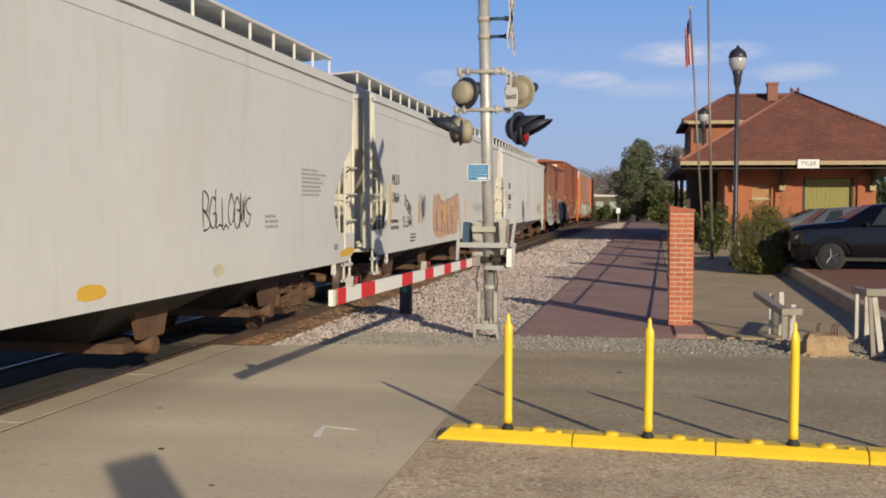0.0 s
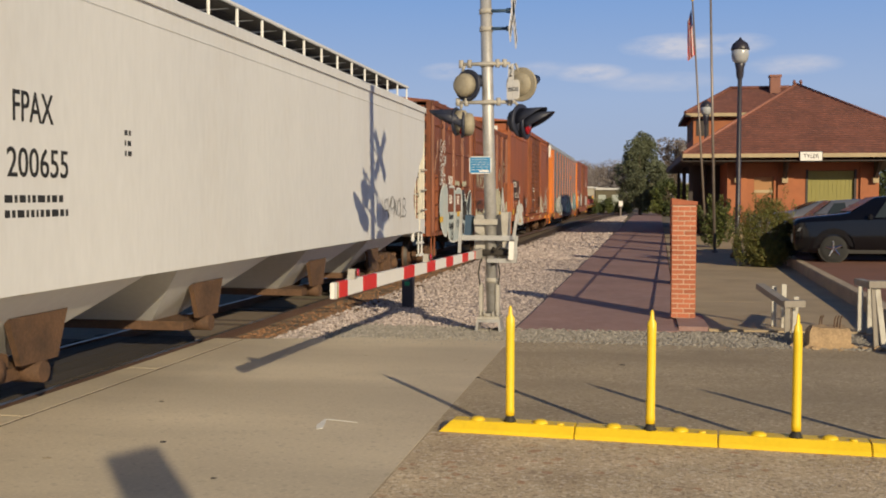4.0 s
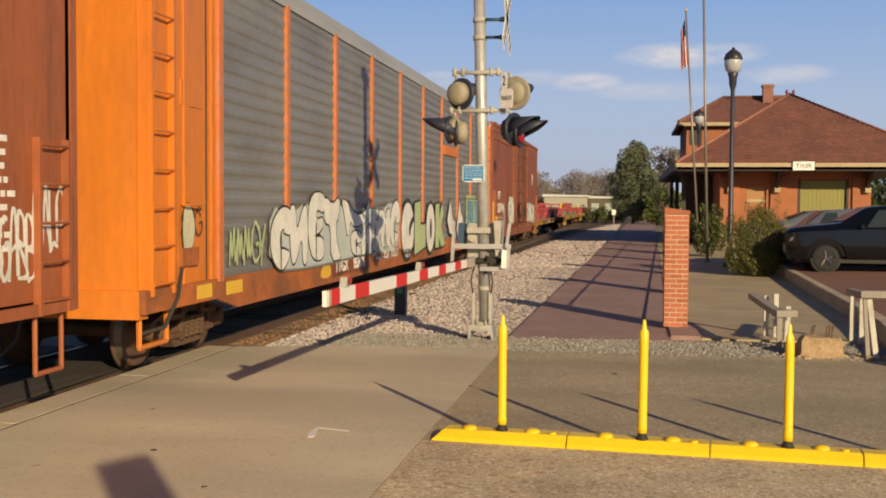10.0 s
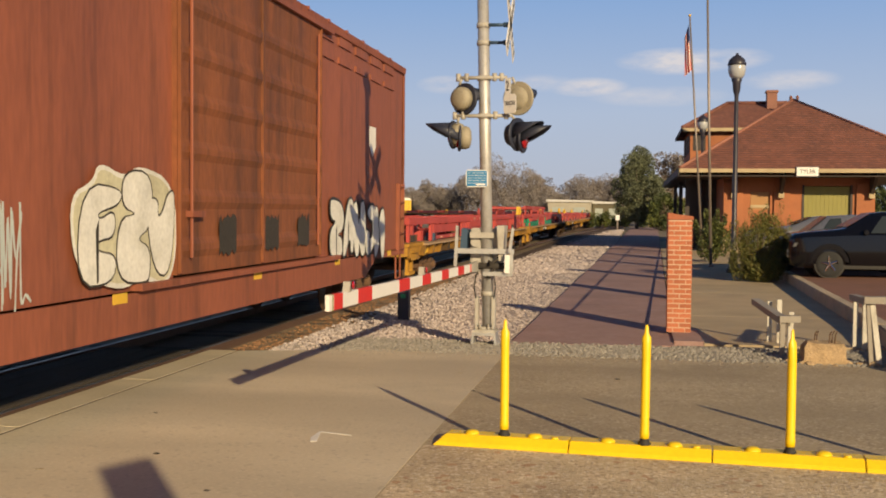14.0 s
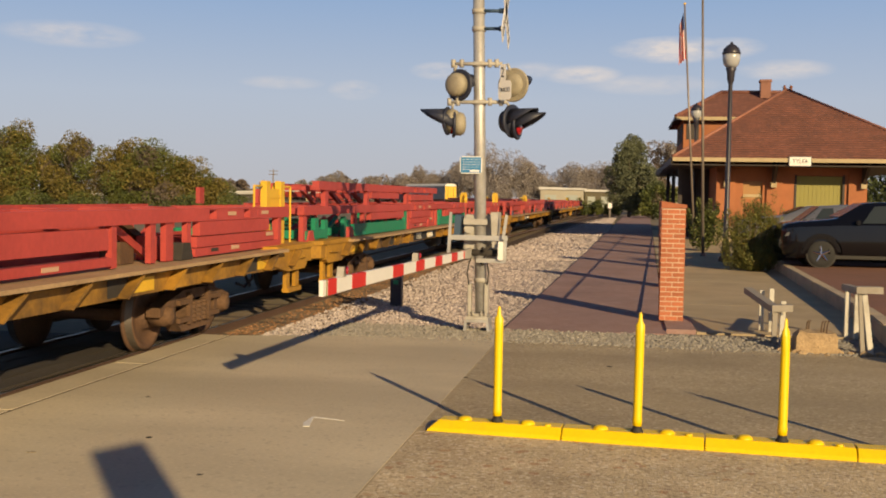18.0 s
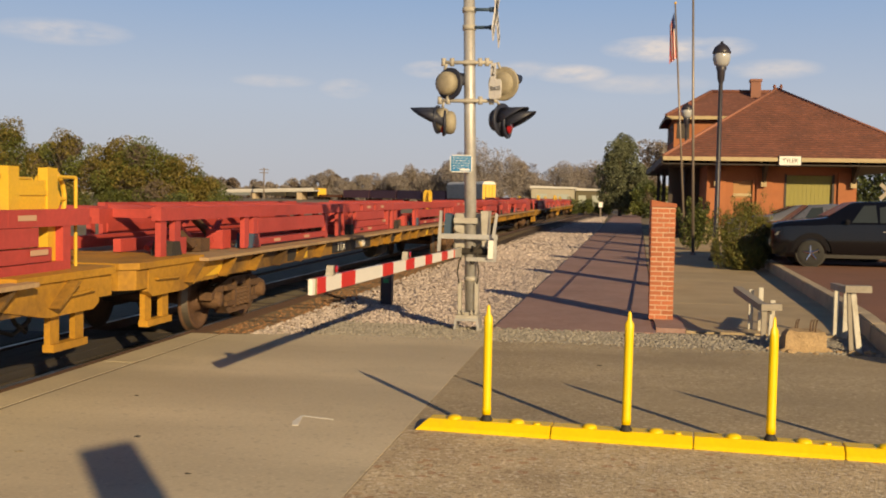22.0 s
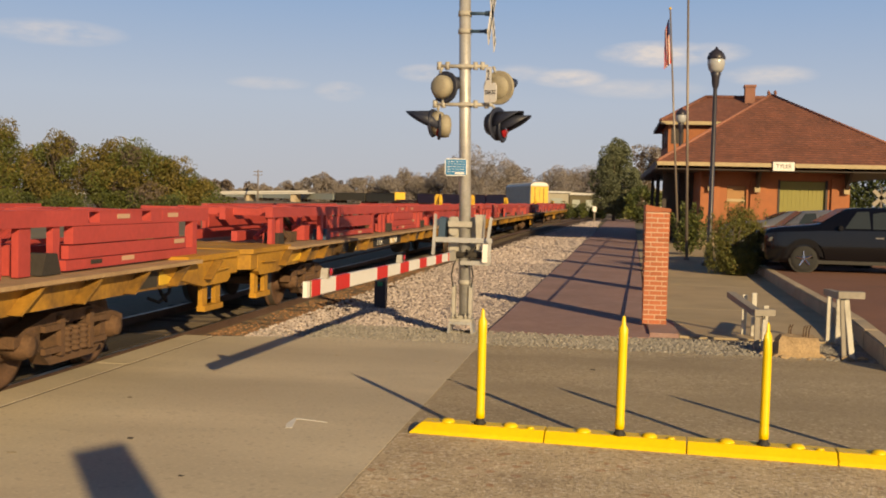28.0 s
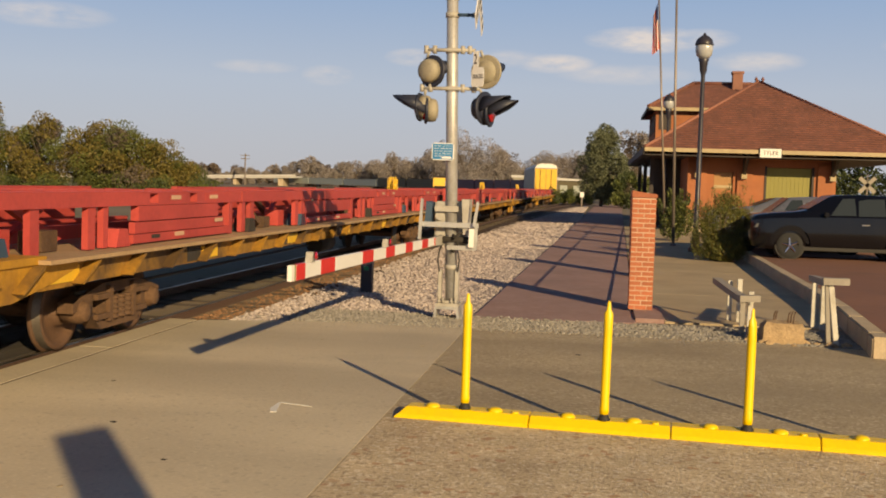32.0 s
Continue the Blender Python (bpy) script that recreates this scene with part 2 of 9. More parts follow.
GREYSTONE = shade("grey_stone", (0.27, 0.25, 0.22), 0.95, var=0.25, scale=5, fine=60, bump=0.2, island=0.4)
SOIL = shade("bare_ground", (0.20, 0.155, 0.105), 0.95, var=0.3, scale=0.15, fine=8, bump=0.5, second=(0.12, 0.13, 0.06), amount=0.7)
RUSTSTONE = shade("rust_stained_stone", (0.25, 0.135, 0.07), 0.95, var=0.3, scale=5, fine=40, bump=0.2, island=0.5)
RUSTBED = shade("rusty_ballast", (0.065, 0.038, 0.024), 0.95, var=0.4, scale=3, fine=24, bump=1.0, bump_dist=0.05)
RAIL = shade("rail_steel", (0.16, 0.10, 0.07), 0.55, metal=0.5, var=0.2, scale=2, fine=60)
RAILTOP = shade("rail_head", (0.34, 0.31, 0.27), 0.4, metal=1.0, var=0.1, scale=2, fine=60)
TIE = shade("timber_tie", (0.10, 0.075, 0.055), 0.95, var=0.3, scale=2, fine=40, bump=0.5, stretch=(0.3, 3, 3), rand=0.2)
CROSSPLANK = shade("dark_crossing_plank", (0.045, 0.036, 0.028), 0.9, var=0.35, scale=2, fine=40, bump=0.5, stretch=(3, 0.3, 3), rand=0.2)
YELLOW = shade("yellow_plastic", (0.82, 0.57, 0.012), 0.42, var=0.08, scale=2, fine=25, bump=0.03, second=(0.55, 0.36, 0.04), amount=0.35, low=0.55, high=0.8)
BLACKRUB = shade("black_rubber", (0.025, 0.023, 0.02), 0.7, var=0.2)
GALV = shade("galvanised_steel", (0.50, 0.50, 0.49), 0.45, metal=0.55, var=0.15, scale=4, fine=40, second=(0.30, 0.27, 0.22), amount=0.4)
ALU = shade("weathered_aluminium", (0.46, 0.455, 0.45), 0.5, metal=0.4, var=0.2, scale=5, fine=40, second=(0.30, 0.265, 0.22), amount=0.6)
CASTIRON = shade("grey_cast_paint", (0.40, 0.38, 0.34), 0.6, var=0.2, scale=6, fine=50, second=(0.24, 0.205, 0.16), amount=0.5)
SIGNALBLACK = shade("signal_black", (0.022, 0.026, 0.046), 0.5, var=0.15, scale=4)
BACKPLATE = shade("back_of_signal", (0.33, 0.295, 0.22), 0.7, metal=0.1, var=0.2, scale=4, second=(0.2, 0.17, 0.11), amount=0.5)
WHITE = shade("white_reflective", (0.78, 0.76, 0.72), 0.5, var=0.06, scale=4)
RED = shade("red_reflective", (0.62, 0.025, 0.02), 0.5, var=0.1, scale=4)
REDLENS = shade("red_lens", (0.35, 0.01, 0.02), 0.15, var=0.05, clear=0.8)
CARLENS = shade("smoked_car_lens", (0.10, 0.10, 0.10), 0.2, var=0.1, clear=0.6)
BLUE = shade("blue_sign", (0.02, 0.19, 0.42), 0.45, var=0.06, scale=6)
BRICK = shade("orange_red_brick", (0.41, 0.135, 0.068), 0.85, var=0.22, scale=6, fine=60, bump=0.3, rand=0.3)
MORTAR = shade("mortar", (0.58, 0.43, 0.32), 0.95, var=0.15, scale=8, fine=60, bump=0.3)
STATIONBRICK = shade("station_brick", (0.36, 0.135, 0.06), 0.85, var=0.2, scale=1.2, fine=30, bump=0.3, second=(0.27, 0.085, 0.04), amount=0.6, rand=0.15)
ROOFTILE = shade("red_roof_tile", (0.215, 0.085, 0.06), 0.85, var=0.3, scale=0.9, fine=14, bump=0.25, second=(0.14, 0.065, 0.052), amount=0.7, low=0.42, high=0.66, island=0.12, specks=((7, (0.13, 0.06, 0.05), 0.2, 0.55), (6, (0.28, 0.115, 0.08), 0.2, 0.5)))
CREAM = shade("cream_trim", (0.43, 0.34, 0.20), 0.65, var=0.15, scale=3, second=(0.3, 0.22, 0.13), amount=0.5)
# dark timber; also stands in for shade on side fascias and the porch
DARKWOODSHADE = shade("dark_wood_and_shade", (0.05, 0.04, 0.035), 0.7, var=0.2, scale=3)
OLIVE = shade("olive_door", (0.24, 0.22, 0.05), 0.55, var=0.12, scale=2, fine=30, stretch=(6, 1, 1))
DARKPAINT = shade("dark_pole_paint", (0.03, 0.028, 0.04), 0.4, var=0.15, scale=4)
GLOBE = shade("frosted_globe", (0.40, 0.41, 0.42), 0.25, var=0.05, clear=0.5)
POLE = shade("flagpole_metal", (0.24, 0.2, 0.17), 0.45, metal=0.4, var=0.15, scale=4)
# the haze of distance is mixed into these two leaf colours
HAZETREE = shade("haze_tinted_far_foliage", (0.255, 0.225, 0.21), 0.9, var=0.2, scale=0.2, fine=2, bump=0, island=0.25)
LEAFFAR = shade("haze_tinted_evergreen_leaf", (0.115, 0.128, 0.07), 0.7, var=0.35, scale=0.6, fine=6, bump=0, island=0.4)
BARK = shade("bark", (0.11, 0.085, 0.06), 0.95, var=0.3, scale=4, fine=30, bump=0.6)
LEAF = shade("leaf", (0.095, 0.108, 0.024), 0.6, var=0.4, scale=0.6, fine=6, bump=0, island=0.5)
LEAFY = shade("yellowing_leaf", (0.15, 0.118, 0.026), 0.6, var=0.4, scale=0.5, fine=6, bump=0, island=0.5)
LEAFDARK = shade("dark_leaf", (0.055, 0.072, 0.02), 0.6, var=0.35, scale=0.6, fine=6, bump=0, island=0.45)
SHRUBLEAF = shade("yellow_green_shrub_leaf", (0.15, 0.152, 0.036), 0.65, var=0.4, scale=0.6, fine=6, bump=0, island=0.5)
TWIG = shade("bare_twig", (0.13, 0.10, 0.08), 0.9, var=0.3, scale=1, fine=6, bump=0, island=0.3)
CARBLACK = shade("black_car_paint", (0.004, 0.004, 0.006), 0.09, var=0.1, scale=2, bump=0)
CARSILVER = shade("silver_car_paint", (0.30, 0.30, 0.31), 0.3, metal=0.6, var=0.05, bump=0, clear=1.0, coat_rough=0.03)
CARGLASS = shade("dark_car_glass", (0.03, 0.038, 0.044), 0.14, var=0.05, bump=0, clear=0.2, coat_rough=0.1)
CHROME = shade("chrome", (0.7, 0.7, 0.7), 0.15, metal=1.0, var=0.05, bump=0)
TYRE = shade("tyre_rubber", (0.02, 0.02, 0.02), 0.85, var=0.2)

HOPPER = shade("weathered_hopper_grey", (0.63, 0.625, 0.605), 0.6, var=0.06, scale=0.5, fine=5, bump=0.03, second=(0.55, 0.52, 0.45), amount=0.5, stretch=(1, 1, 0.5), low=0.5, high=0.78, streak=((0.50, 0.44, 0.35), 0.35, 0.56, 0.75))
HOPPERW = shade("pale_hopper_white", (0.70, 0.70, 0.685), 0.6, var=0.07, scale=0.9, fine=14, bump=0.05, second=(0.56, 0.50, 0.41), amount=0.4, stretch=(1, 1, 0.25), low=0.52, high=0.8)
BOXRED = shade("oxide_boxcar_red", (0.222, 0.069, 0.026), 0.6, var=0.3, scale=1.1, fine=16, bump=0.16, second=(0.165, 0.055, 0.025), amount=0.75, stretch=(1, 1, 0.3), streak=((0.06, 0.026, 0.014), 0.75, 0.50, 0.68))
BOXBROWN = shade("faded_boxcar_brown", (0.275, 0.085, 0.045), 0.65, var=0.26, scale=1.1, fine=16, bump=0.14, second=(0.19, 0.06, 0.03), amount=0.6, stretch=(1, 1, 0.22), streak=((0.09, 0.035, 0.02), 0.6, 0.52, 0.72))
BOXORANGE = shade("orange_red_boxcar", (0.335, 0.100, 0.033), 0.6, var=0.26, scale=1.1, fine=16, bump=0.14, second=(0.22, 0.075, 0.033), amount=0.6, stretch=(1, 1, 0.3), streak=((0.13, 0.045, 0.02), 0.5, 0.54, 0.74))
ORANGE = shade("autorack_orange", (0.61, 0.185, 0.018), 0.5, var=0.16, scale=1.2, fine=14, bump=0.05, second=(0.44, 0.15, 0.035), amount=0.6, stretch=(1, 1, 0.3), low=0.48, high=0.72, streak=((0.30, 0.11, 0.03), 0.45, 0.55, 0.75))
ORANGERUST = shade("rusted_orange_sill", (0.46, 0.135, 0.025), 0.65, var=0.25, scale=1.2, fine=14, bump=0.08, second=(0.16, 0.07, 0.035), amount=0.8, low=0.42, high=0.62)
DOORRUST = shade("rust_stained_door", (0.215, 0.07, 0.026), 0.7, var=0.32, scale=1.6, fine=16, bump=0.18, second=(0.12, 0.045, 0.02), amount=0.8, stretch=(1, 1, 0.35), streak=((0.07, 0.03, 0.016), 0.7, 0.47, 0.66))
HOPPEREND = shade("cream_hopper_end", (0.62, 0.595, 0.515), 0.65, var=0.12, scale=1.2, fine=12, bump=0.05, second=(0.50, 0.45, 0.36), amount=0.5)
RACKGREY = shade("galvanised_rack_panel", (0.235, 0.235, 0.225), 0.5, metal=0.25, var=0.18, scale=1.0, fine=12, bump=0.08, second=(0.16, 0.145, 0.125), amount=0.6, stretch=(1, 0.6, 1.4))
ROOFGREY = shade("galvanised_roof", (0.40, 0.40, 0.38), 0.5, metal=0.2, var=0.12, scale=1.0, fine=12, bump=0.05, second=(0.30, 0.29, 0.26), amount=0.5)
POSTORANGE = shade("faded_orange_post", (0.55, 0.17, 0.055), 0.6, var=0.2, scale=1.5, fine=12, second=(0.42, 0.22, 0.15), amount=0.7)
FLATYELLOW = shade("worn_flatcar_yellow", (0.42, 0.215, 0.022), 0.7, var=0.3, scale=1.3, fine=16, bump=0.12, second=(0.15, 0.075, 0.028), amount=0.75, low=0.5, high=0.68)
FLATSILL = shade("grimy_flatcar_sill", (0.34, 0.175, 0.024), 0.75, var=0.35, scale=1.1, fine=16, bump=0.15, second=(0.07, 0.042, 0.022), amount=0.9, low=0.43, high=0.62)
DECALGREY = shade("faded_grey_lettering", (0.30, 0.30, 0.29), 0.7, var=0.25, scale=6)
DECK = shade("timber_deck", (0.40, 0.27, 0.15), 0.9, var=0.25, scale=1.2, fine=20, bump=0.3, second=(0.24, 0.15, 0.08), amount=0.6)
CHASSIS = shade("red_chassis_paint", (0.44, 0.062, 0.055), 0.6, var=0.18, scale=1.2, fine=16, bump=0.05, second=(0.30, 0.04, 0.036), amount=0.6)
GREEN = shade("green_chassis_paint", (0.01, 0.22, 0.12), 0.5, var=0.15, scale=1.2, fine=16, bump=0.05)
SADDLE = shade("dark_blue_saddle", (0.035, 0.07, 0.12), 0.6, var=0.2, scale=2)
BRIGHTYEL = shade("safety_yellow", (0.72, 0.44, 0.04), 0.55, var=0.12, scale=2, second=(0.5, 0.32, 0.05), amount=0.5)
TRUCKRUST = shade("rusty_truck_casting", (0.11, 0.06, 0.032), 0.85, var=0.4, scale=3, fine=30, bump=0.4, second=(0.04, 0.026, 0.018), amount=0.75)
UNDER = shade("grimy_underframe", (0.035, 0.03, 0.026), 0.9, var=0.3, scale=2, fine=20, bump=0.2)
WHEELSTEEL = shade("wheel_steel", (0.115, 0.062, 0.036), 0.75, metal=0.1, var=0.3, scale=3, fine=30, bump=0.2, second=(0.05, 0.03, 0.02), amount=0.6)
WHEELTREAD = shade("polished_tread", (0.15, 0.13, 0.11), 0.5, metal=0.8, var=0.2)
DECALBLACK = shade("black_lettering", (0.02, 0.02, 0.02), 0.7, var=0.3, scale=6)
DECALWHITE = shade("white_lettering", (0.75, 0.73, 0.68), 0.7, var=0.15, scale=6)
SPRAYWHITE = shade("white_spray_paint", (0.72, 0.71, 0.65), 0.6, var=0.18, scale=2.5, fine=20, second=(0.52, 0.51, 0.44), amount=0.7)
SPRAYPALE = shade("pale_blue_spray_paint", (0.46, 0.52, 0.50), 0.6, var=0.15, scale=2.0, fine=20, second=(0.62, 0.62, 0.55), amount=0.7)
SPRAYCREAM = shade("cream_spray_paint", (0.58, 0.55, 0.38), 0.6, var=0.2, scale=2.5, fine=20, second=(0.35, 0.32, 0.2), amount=0.6)
SPRAYBLACK = shade("black_spray_paint", (0.03, 0.032, 0.035), 0.6, var=0.2, scale=4)
SPRAYPEACH = shade("peach_spray_paint", (0.56, 0.36, 0.24), 0.6, var=0.1, scale=3)
SPRAYTEAL = shade("teal_spray_paint", (0.07, 0.25, 0.33), 0.6, var=0.2, scale=3, second=(0.25, 0.45, 0.45), amount=0.5)
SPRAYGREEN = shade("pale_green_spray_paint", (0.42, 0.50, 0.26), 0.6, var=0.2, scale=3)


# ---- geometry helpers ----
def quad(bm, a, b, c, d):
    return bm.faces.new([bm.verts.new(p) for p in (a, b, c, d)])


def box(bm, x0, y0, z0, x1, y1, z1, m=None):
    v = [bm.verts.new(p if m is None else m @ Vector(p)) for p in
         ((x0, y0, z0), (x1, y0, z0), (x1, y1, z0), (x0, y1, z0), (x0, y0, z1), (x1, y0, z1), (x1, y1, z1), (x0, y1, z1))]
    for f in ((3, 2, 1, 0), (4, 5, 6, 7), (0, 1, 5, 4), (1, 2, 6, 5), (2, 3, 7, 6), (3, 0, 4, 7)):
        bm.faces.new([v[i] for i in f])
    return bm


def rod(bm, a, b, r, r2=None, seg=8, caps=True):
    a, b = Vector(a), Vector(b)
    r2 = r if r2 is None else r2
    d = (b - a).normalized()
    u = d.orthogonal().normalized()
    w = d.cross(u)
    rings = []
    for p, q in ((a, r), (b, r2)):
        rings.append([bm.verts.new(p + q * (math.cos(k * math.tau / seg) * u + math.sin(k * math.tau / seg) * w)) for k in range(seg)])
    for k in range(seg):
        f = bm.faces.new((rings[0][k], rings[0][(k + 1) % seg], rings[1][(k + 1) % seg], rings[1][k]))
        f.smooth = seg > 6
    if caps:
        bm.faces.new(rings[0][::-1])
        bm.faces.new(rings[1])
    return bm


def tube(bm, pts, r, seg=8):
    for a, b in zip(pts, pts[1:]):
        rod(bm, a, b, r, seg=seg)
    return bm


def prism(bm, pts, axis, a, b):
    """A polygon of (p, q) points pushed from a to b along an axis: x: (y, z), y: (x, z), z: (x, y)."""
    def place(p, k):
        return {"x": (k, p[0], p[1]), "y": (p[0], k, p[1]), "z": (p[0], p[1], k)}[axis]
    lo = [bm.verts.new(place(p, a)) for p in pts]
    hi = [bm.verts.new(place(p, b)) for p in pts]
    n = len(pts)
    for k in range(n):
        bm.faces.new((lo[k], lo[(k + 1) % n], hi[(k + 1) % n], hi[k]))
    bm.faces.new(lo[::-1])
    bm.faces.new(hi)
    return bm


def lathe(bm, profile, seg=16, at=(0, 0, 0), axis="z"):
    """Turns (radius, height) points about an axis through at."""
    rings = []
    for r, h in profile:
        ring = []
        for k in range(seg):
            c, s = r * math.cos(k * math.tau / seg), r * math.sin(k * math.tau / seg)
            p = {"z": (c, s, h), "x": (h, c, s), "y": (s, h, c)}[axis]
            ring.append(bm.verts.new(Vector(at) + Vector(p)))
        rings.append(ring)
    for a, b in zip(rings, rings[1:]):
        for k in range(seg):
            f = bm.faces.new((a[k], a[(k + 1) % seg], b[(k + 1) % seg], b[k]))
            f.smooth = True
    bm.faces.new(rings[0][::-1])
    bm.faces.new(rings[-1])
    return bm


def mesh_of(bm, name, material, tidy=True):
    if tidy:
        bmesh.ops.recalc_face_normals(bm, faces=bm.faces)
    me = bpy.data.meshes.new(name)
    bm.to_mesh(me)
    bm.free()
    for mt in (material if isinstance(material, (list, tuple)) else [material]):
        me.materials.append(mt)
    return me


def part(name, bm, material, parent, label="", tidy=True):
    ob = new(name, mesh_of(bm, name, material, tidy))
    ob.parent = parent
    if label:
        tagged(ob, label)
    return ob


def piece(name, me, parent, loc=(0, 0, 0), rot=None):
    ob = new(name, me)
    ob.parent = parent
    ob.location = loc
    if rot:
        ob.rotation_euler = rot
    return ob


def thing(name, label, category, group="", at=(0, 0, 0), kind=""):
    ob = new(name)
    ob.empty_display_size = 0.2
    ob.location = at
    return tagged(ob, label, category, group, kind)


def setting(name, bm, material, label="", tidy=True):
    ob = new(name, mesh_of(bm, name, material, tidy))
    return tagged(ob, label, kind="structure")


def nb():
    return bmesh.new()


def words(name, text, size, material, parent, m, label="", squeeze=1.0, thick=0.004, bold=0.0):
    """Lettering as thin mesh: m carries the text's plane (x along it, y up) into the parent's space."""
    cu = bpy.data.curves.new(name, "FONT")
    cu.body, cu.size, cu.extrude = text, size, thick
    cu.offset = bold
    cu.align_x, cu.align_y = "CENTER", "CENTER"
    cu.resolution_u = 3
    tmp = new("lettering_source", cu)
    me = bpy.data.meshes.new_from_object(tmp.evaluated_get(bpy.context.evaluated_depsgraph_get()))
    bpy.data.objects.remove(tmp)
    bpy.data.curves.remove(cu)
    me.transform(m @ Matrix.Diagonal((squeeze, 1, 1, 1)))
    me.materials.clear()
    me.materials.append(material)
    ob = new(name, me)
    ob.parent = parent
    if label:
        tagged(ob, label)
    return ob


def on_side(y, z, x=1.6):
    """The plane of a car's side that faces the road: text runs along +y, up is +z."""
    return Matrix(((0, 0, 1, x), (1, 0, 0, y), (0, 1, 0, z), (0, 0, 0, 1)))

# ---- ground, road and track ----
TRACK_X = -6.45
RAILS = (-5.73, -7.17)


def slab(name, pts, z0, z1, material, label=""):
    return setting(name, prism(nb(), pts, "z", z0, z1), material, label)


bm = nb()
quad(bm, (-1500, -600, -0.12), (1500, -600, -0.12), (1500, 2500, -0.12), (-1500, 2500, -0.12))
setting("ground", bm, SOIL, "bare brown earth with thin dry grass")

# road: concrete slabs with open joints, cut round the rails
road = thing("road", "pale worn concrete and asphalt road over the crossing", "road", kind="structure")


def road_piece(name, pts, material, z=0.0, label=""):
    return part(name, prism(nb(), pts, "z", -0.3, z), material, road, label)


road_piece("slab", [(-90, -30), (-10.4, -30), (-10.4, 13.15), (-90, 12.2)], CONCRETE)
road_piece("tar_apron", [(-10.38, -30), (-7.30, -30), (-7.30, 13.2), (-10.38, 13.15)], CROSSPLANK, -0.006, "near-black apron beyond the far rail")
for k in range(14):
    a = -22.0 + 2.54 * k
    for j in range(4):
        x0 = -7.04 + 0.295 * j
        road_piece("crossing_plank", [(x0 + 0.006, a + 0.006), (x0 + 0.289, a + 0.006), (x0 + 0.289, a + 2.53), (x0 + 0.006, a + 2.53)], CROSSPLANK, -0.004 - 0.003 * ((j * 3 + k) % 3), "dark timber plank between the rails" if not j else "")
road_piece("flangeway", [(-7.30, -30), (-5.58, -30), (-5.58, 13.5), (-7.30, 13.3)], RUSTBED, -0.05, "dirt-filled flangeways by the rails")
for a, b in ((-30, 5.76), (5.80, 8.40), (8.44, 11.04), (11.08, 13.6)):
    road_piece("slab", [(-5.60, a), (-5.225, a), (-5.225, b), (-5.60, b)], CONCRETE)
road_piece("slab", [(-5.18, -30), (-1.655, -30), (-1.655, 14.62), (-3.4, 14.15), (-5.18, 13.6)], CONCRETE)
road_piece("joint_filler", [(-5.59, -30), (-5.175, -30), (-5.175, 13.55), (-5.59, 13.55)], TIE, -0.006)
road_piece("joint_filler", [(-1.66, -30), (-1.635, -30), (-1.635, 14.4), (-1.66, 14.4)], ASPHALT, -0.003)
road_piece("asphalt_lane", [(-1.64, 8.5), (70, 6.8), (70, 11.0), (8, 13.3), (2.93, 14.0), (0.6, 14.42), (-1.64, 14.6)], ASPHALT, -0.004, "dark worn asphalt lane")
road_piece("aggregate_lane", [(-1.64, -30), (70, -30), (70, 6.79), (-1.64, 8.49)], AGGREGATE, -0.002, "brown exposed aggregate paving")
# chalked survey mark
bm = nb()
prism(bm, [(-2.62, 8.78), (-2.31, 8.70), (-2.31, 8.715), (-2.60, 8.805)], "z", 0.0, 0.003)
prism(bm, [(-2.62, 8.80), (-2.60, 8.78), (-2.53, 8.42), (-2.58, 8.40), (-2.62, 8.55)], "z", 0.0, 0.003)
part("painted_mark", bm, DECALWHITE, road, "white painted corner mark")

# dark oil spots and patches
rs = random.Random(4)
for _ in range(12):
    x, y = rs.uniform(-4.6, 1.5), rs.uniform(5.2, 13.5)
    r = rs.uniform(0.015, 0.04)
    pts = [(x + r * rs.uniform(0.6, 1.3) * math.cos(a * math.tau / 9), y + 0.8 * r * rs.uniform(0.6, 1.3) * math.sin(a * math.tau / 9)) for a in range(9)]
    part("stain", prism(nb(), pts, "z", 0.0, 0.0025), UNDER if rs.random() < 0.5 else ASPHALT, road)

# track
track = thing("railway_track", "rusty steel rails on weathered timber ties in stained ballast", "railway track", kind="structure")
BENDS = [129 + 8 * k for k in range(46)]


def line_point(s, off):
    a = max(0.0, (s - 129.0) / 268.0)
    if a == 0:
        return (TRACK_X + off, s)
    return (TRACK_X - 268 + (268 + off) * math.cos(a), 129 + (268 + off) * math.sin(a))


def ribbon(bm, profile, s0, stops):
    """Sweeps an (offset, height) profile up the line."""
    rings = [[bm.verts.new((*line_point(s, o), z)) for o, z in profile] for s in [s0] + stops]
    for p, q in zip(rings, rings[1:]):
        for k in range(len(profile) - 1):
            bm.faces.new((p[k], p[k + 1], q[k + 1], q[k]))
    return bm


for x in RAILS:
    o = x - TRACK_X
    part("rail", ribbon(nb(), [(o - 0.07, -0.17), (o + 0.07, -0.17), (o + 0.07, -0.155), (o + 0.012, -0.14), (o + 0.012, -0.04), (o + 0.036, -0.03),
                               (o + 0.036, -0.001), (o - 0.036, -0.001), (o - 0.036, -0.03), (o - 0.012, -0.04), (o - 0.012, -0.14), (o - 0.07, -0.155), (o - 0.07, -0.17)], -40, BENDS), RAIL, track)
    part("rail_head", ribbon(nb(), [(o - 0.03, -0.001), (o - 0.03, 0.003), (o + 0.03, 0.003), (o + 0.03, -0.001)], -40, BENDS), RAILTOP, track, "polished rail head")
tie_me = mesh_of(box(nb(), -1.3, -0.115, -0.2, 1.3, 0.115, -0.12), "tie", TIE)
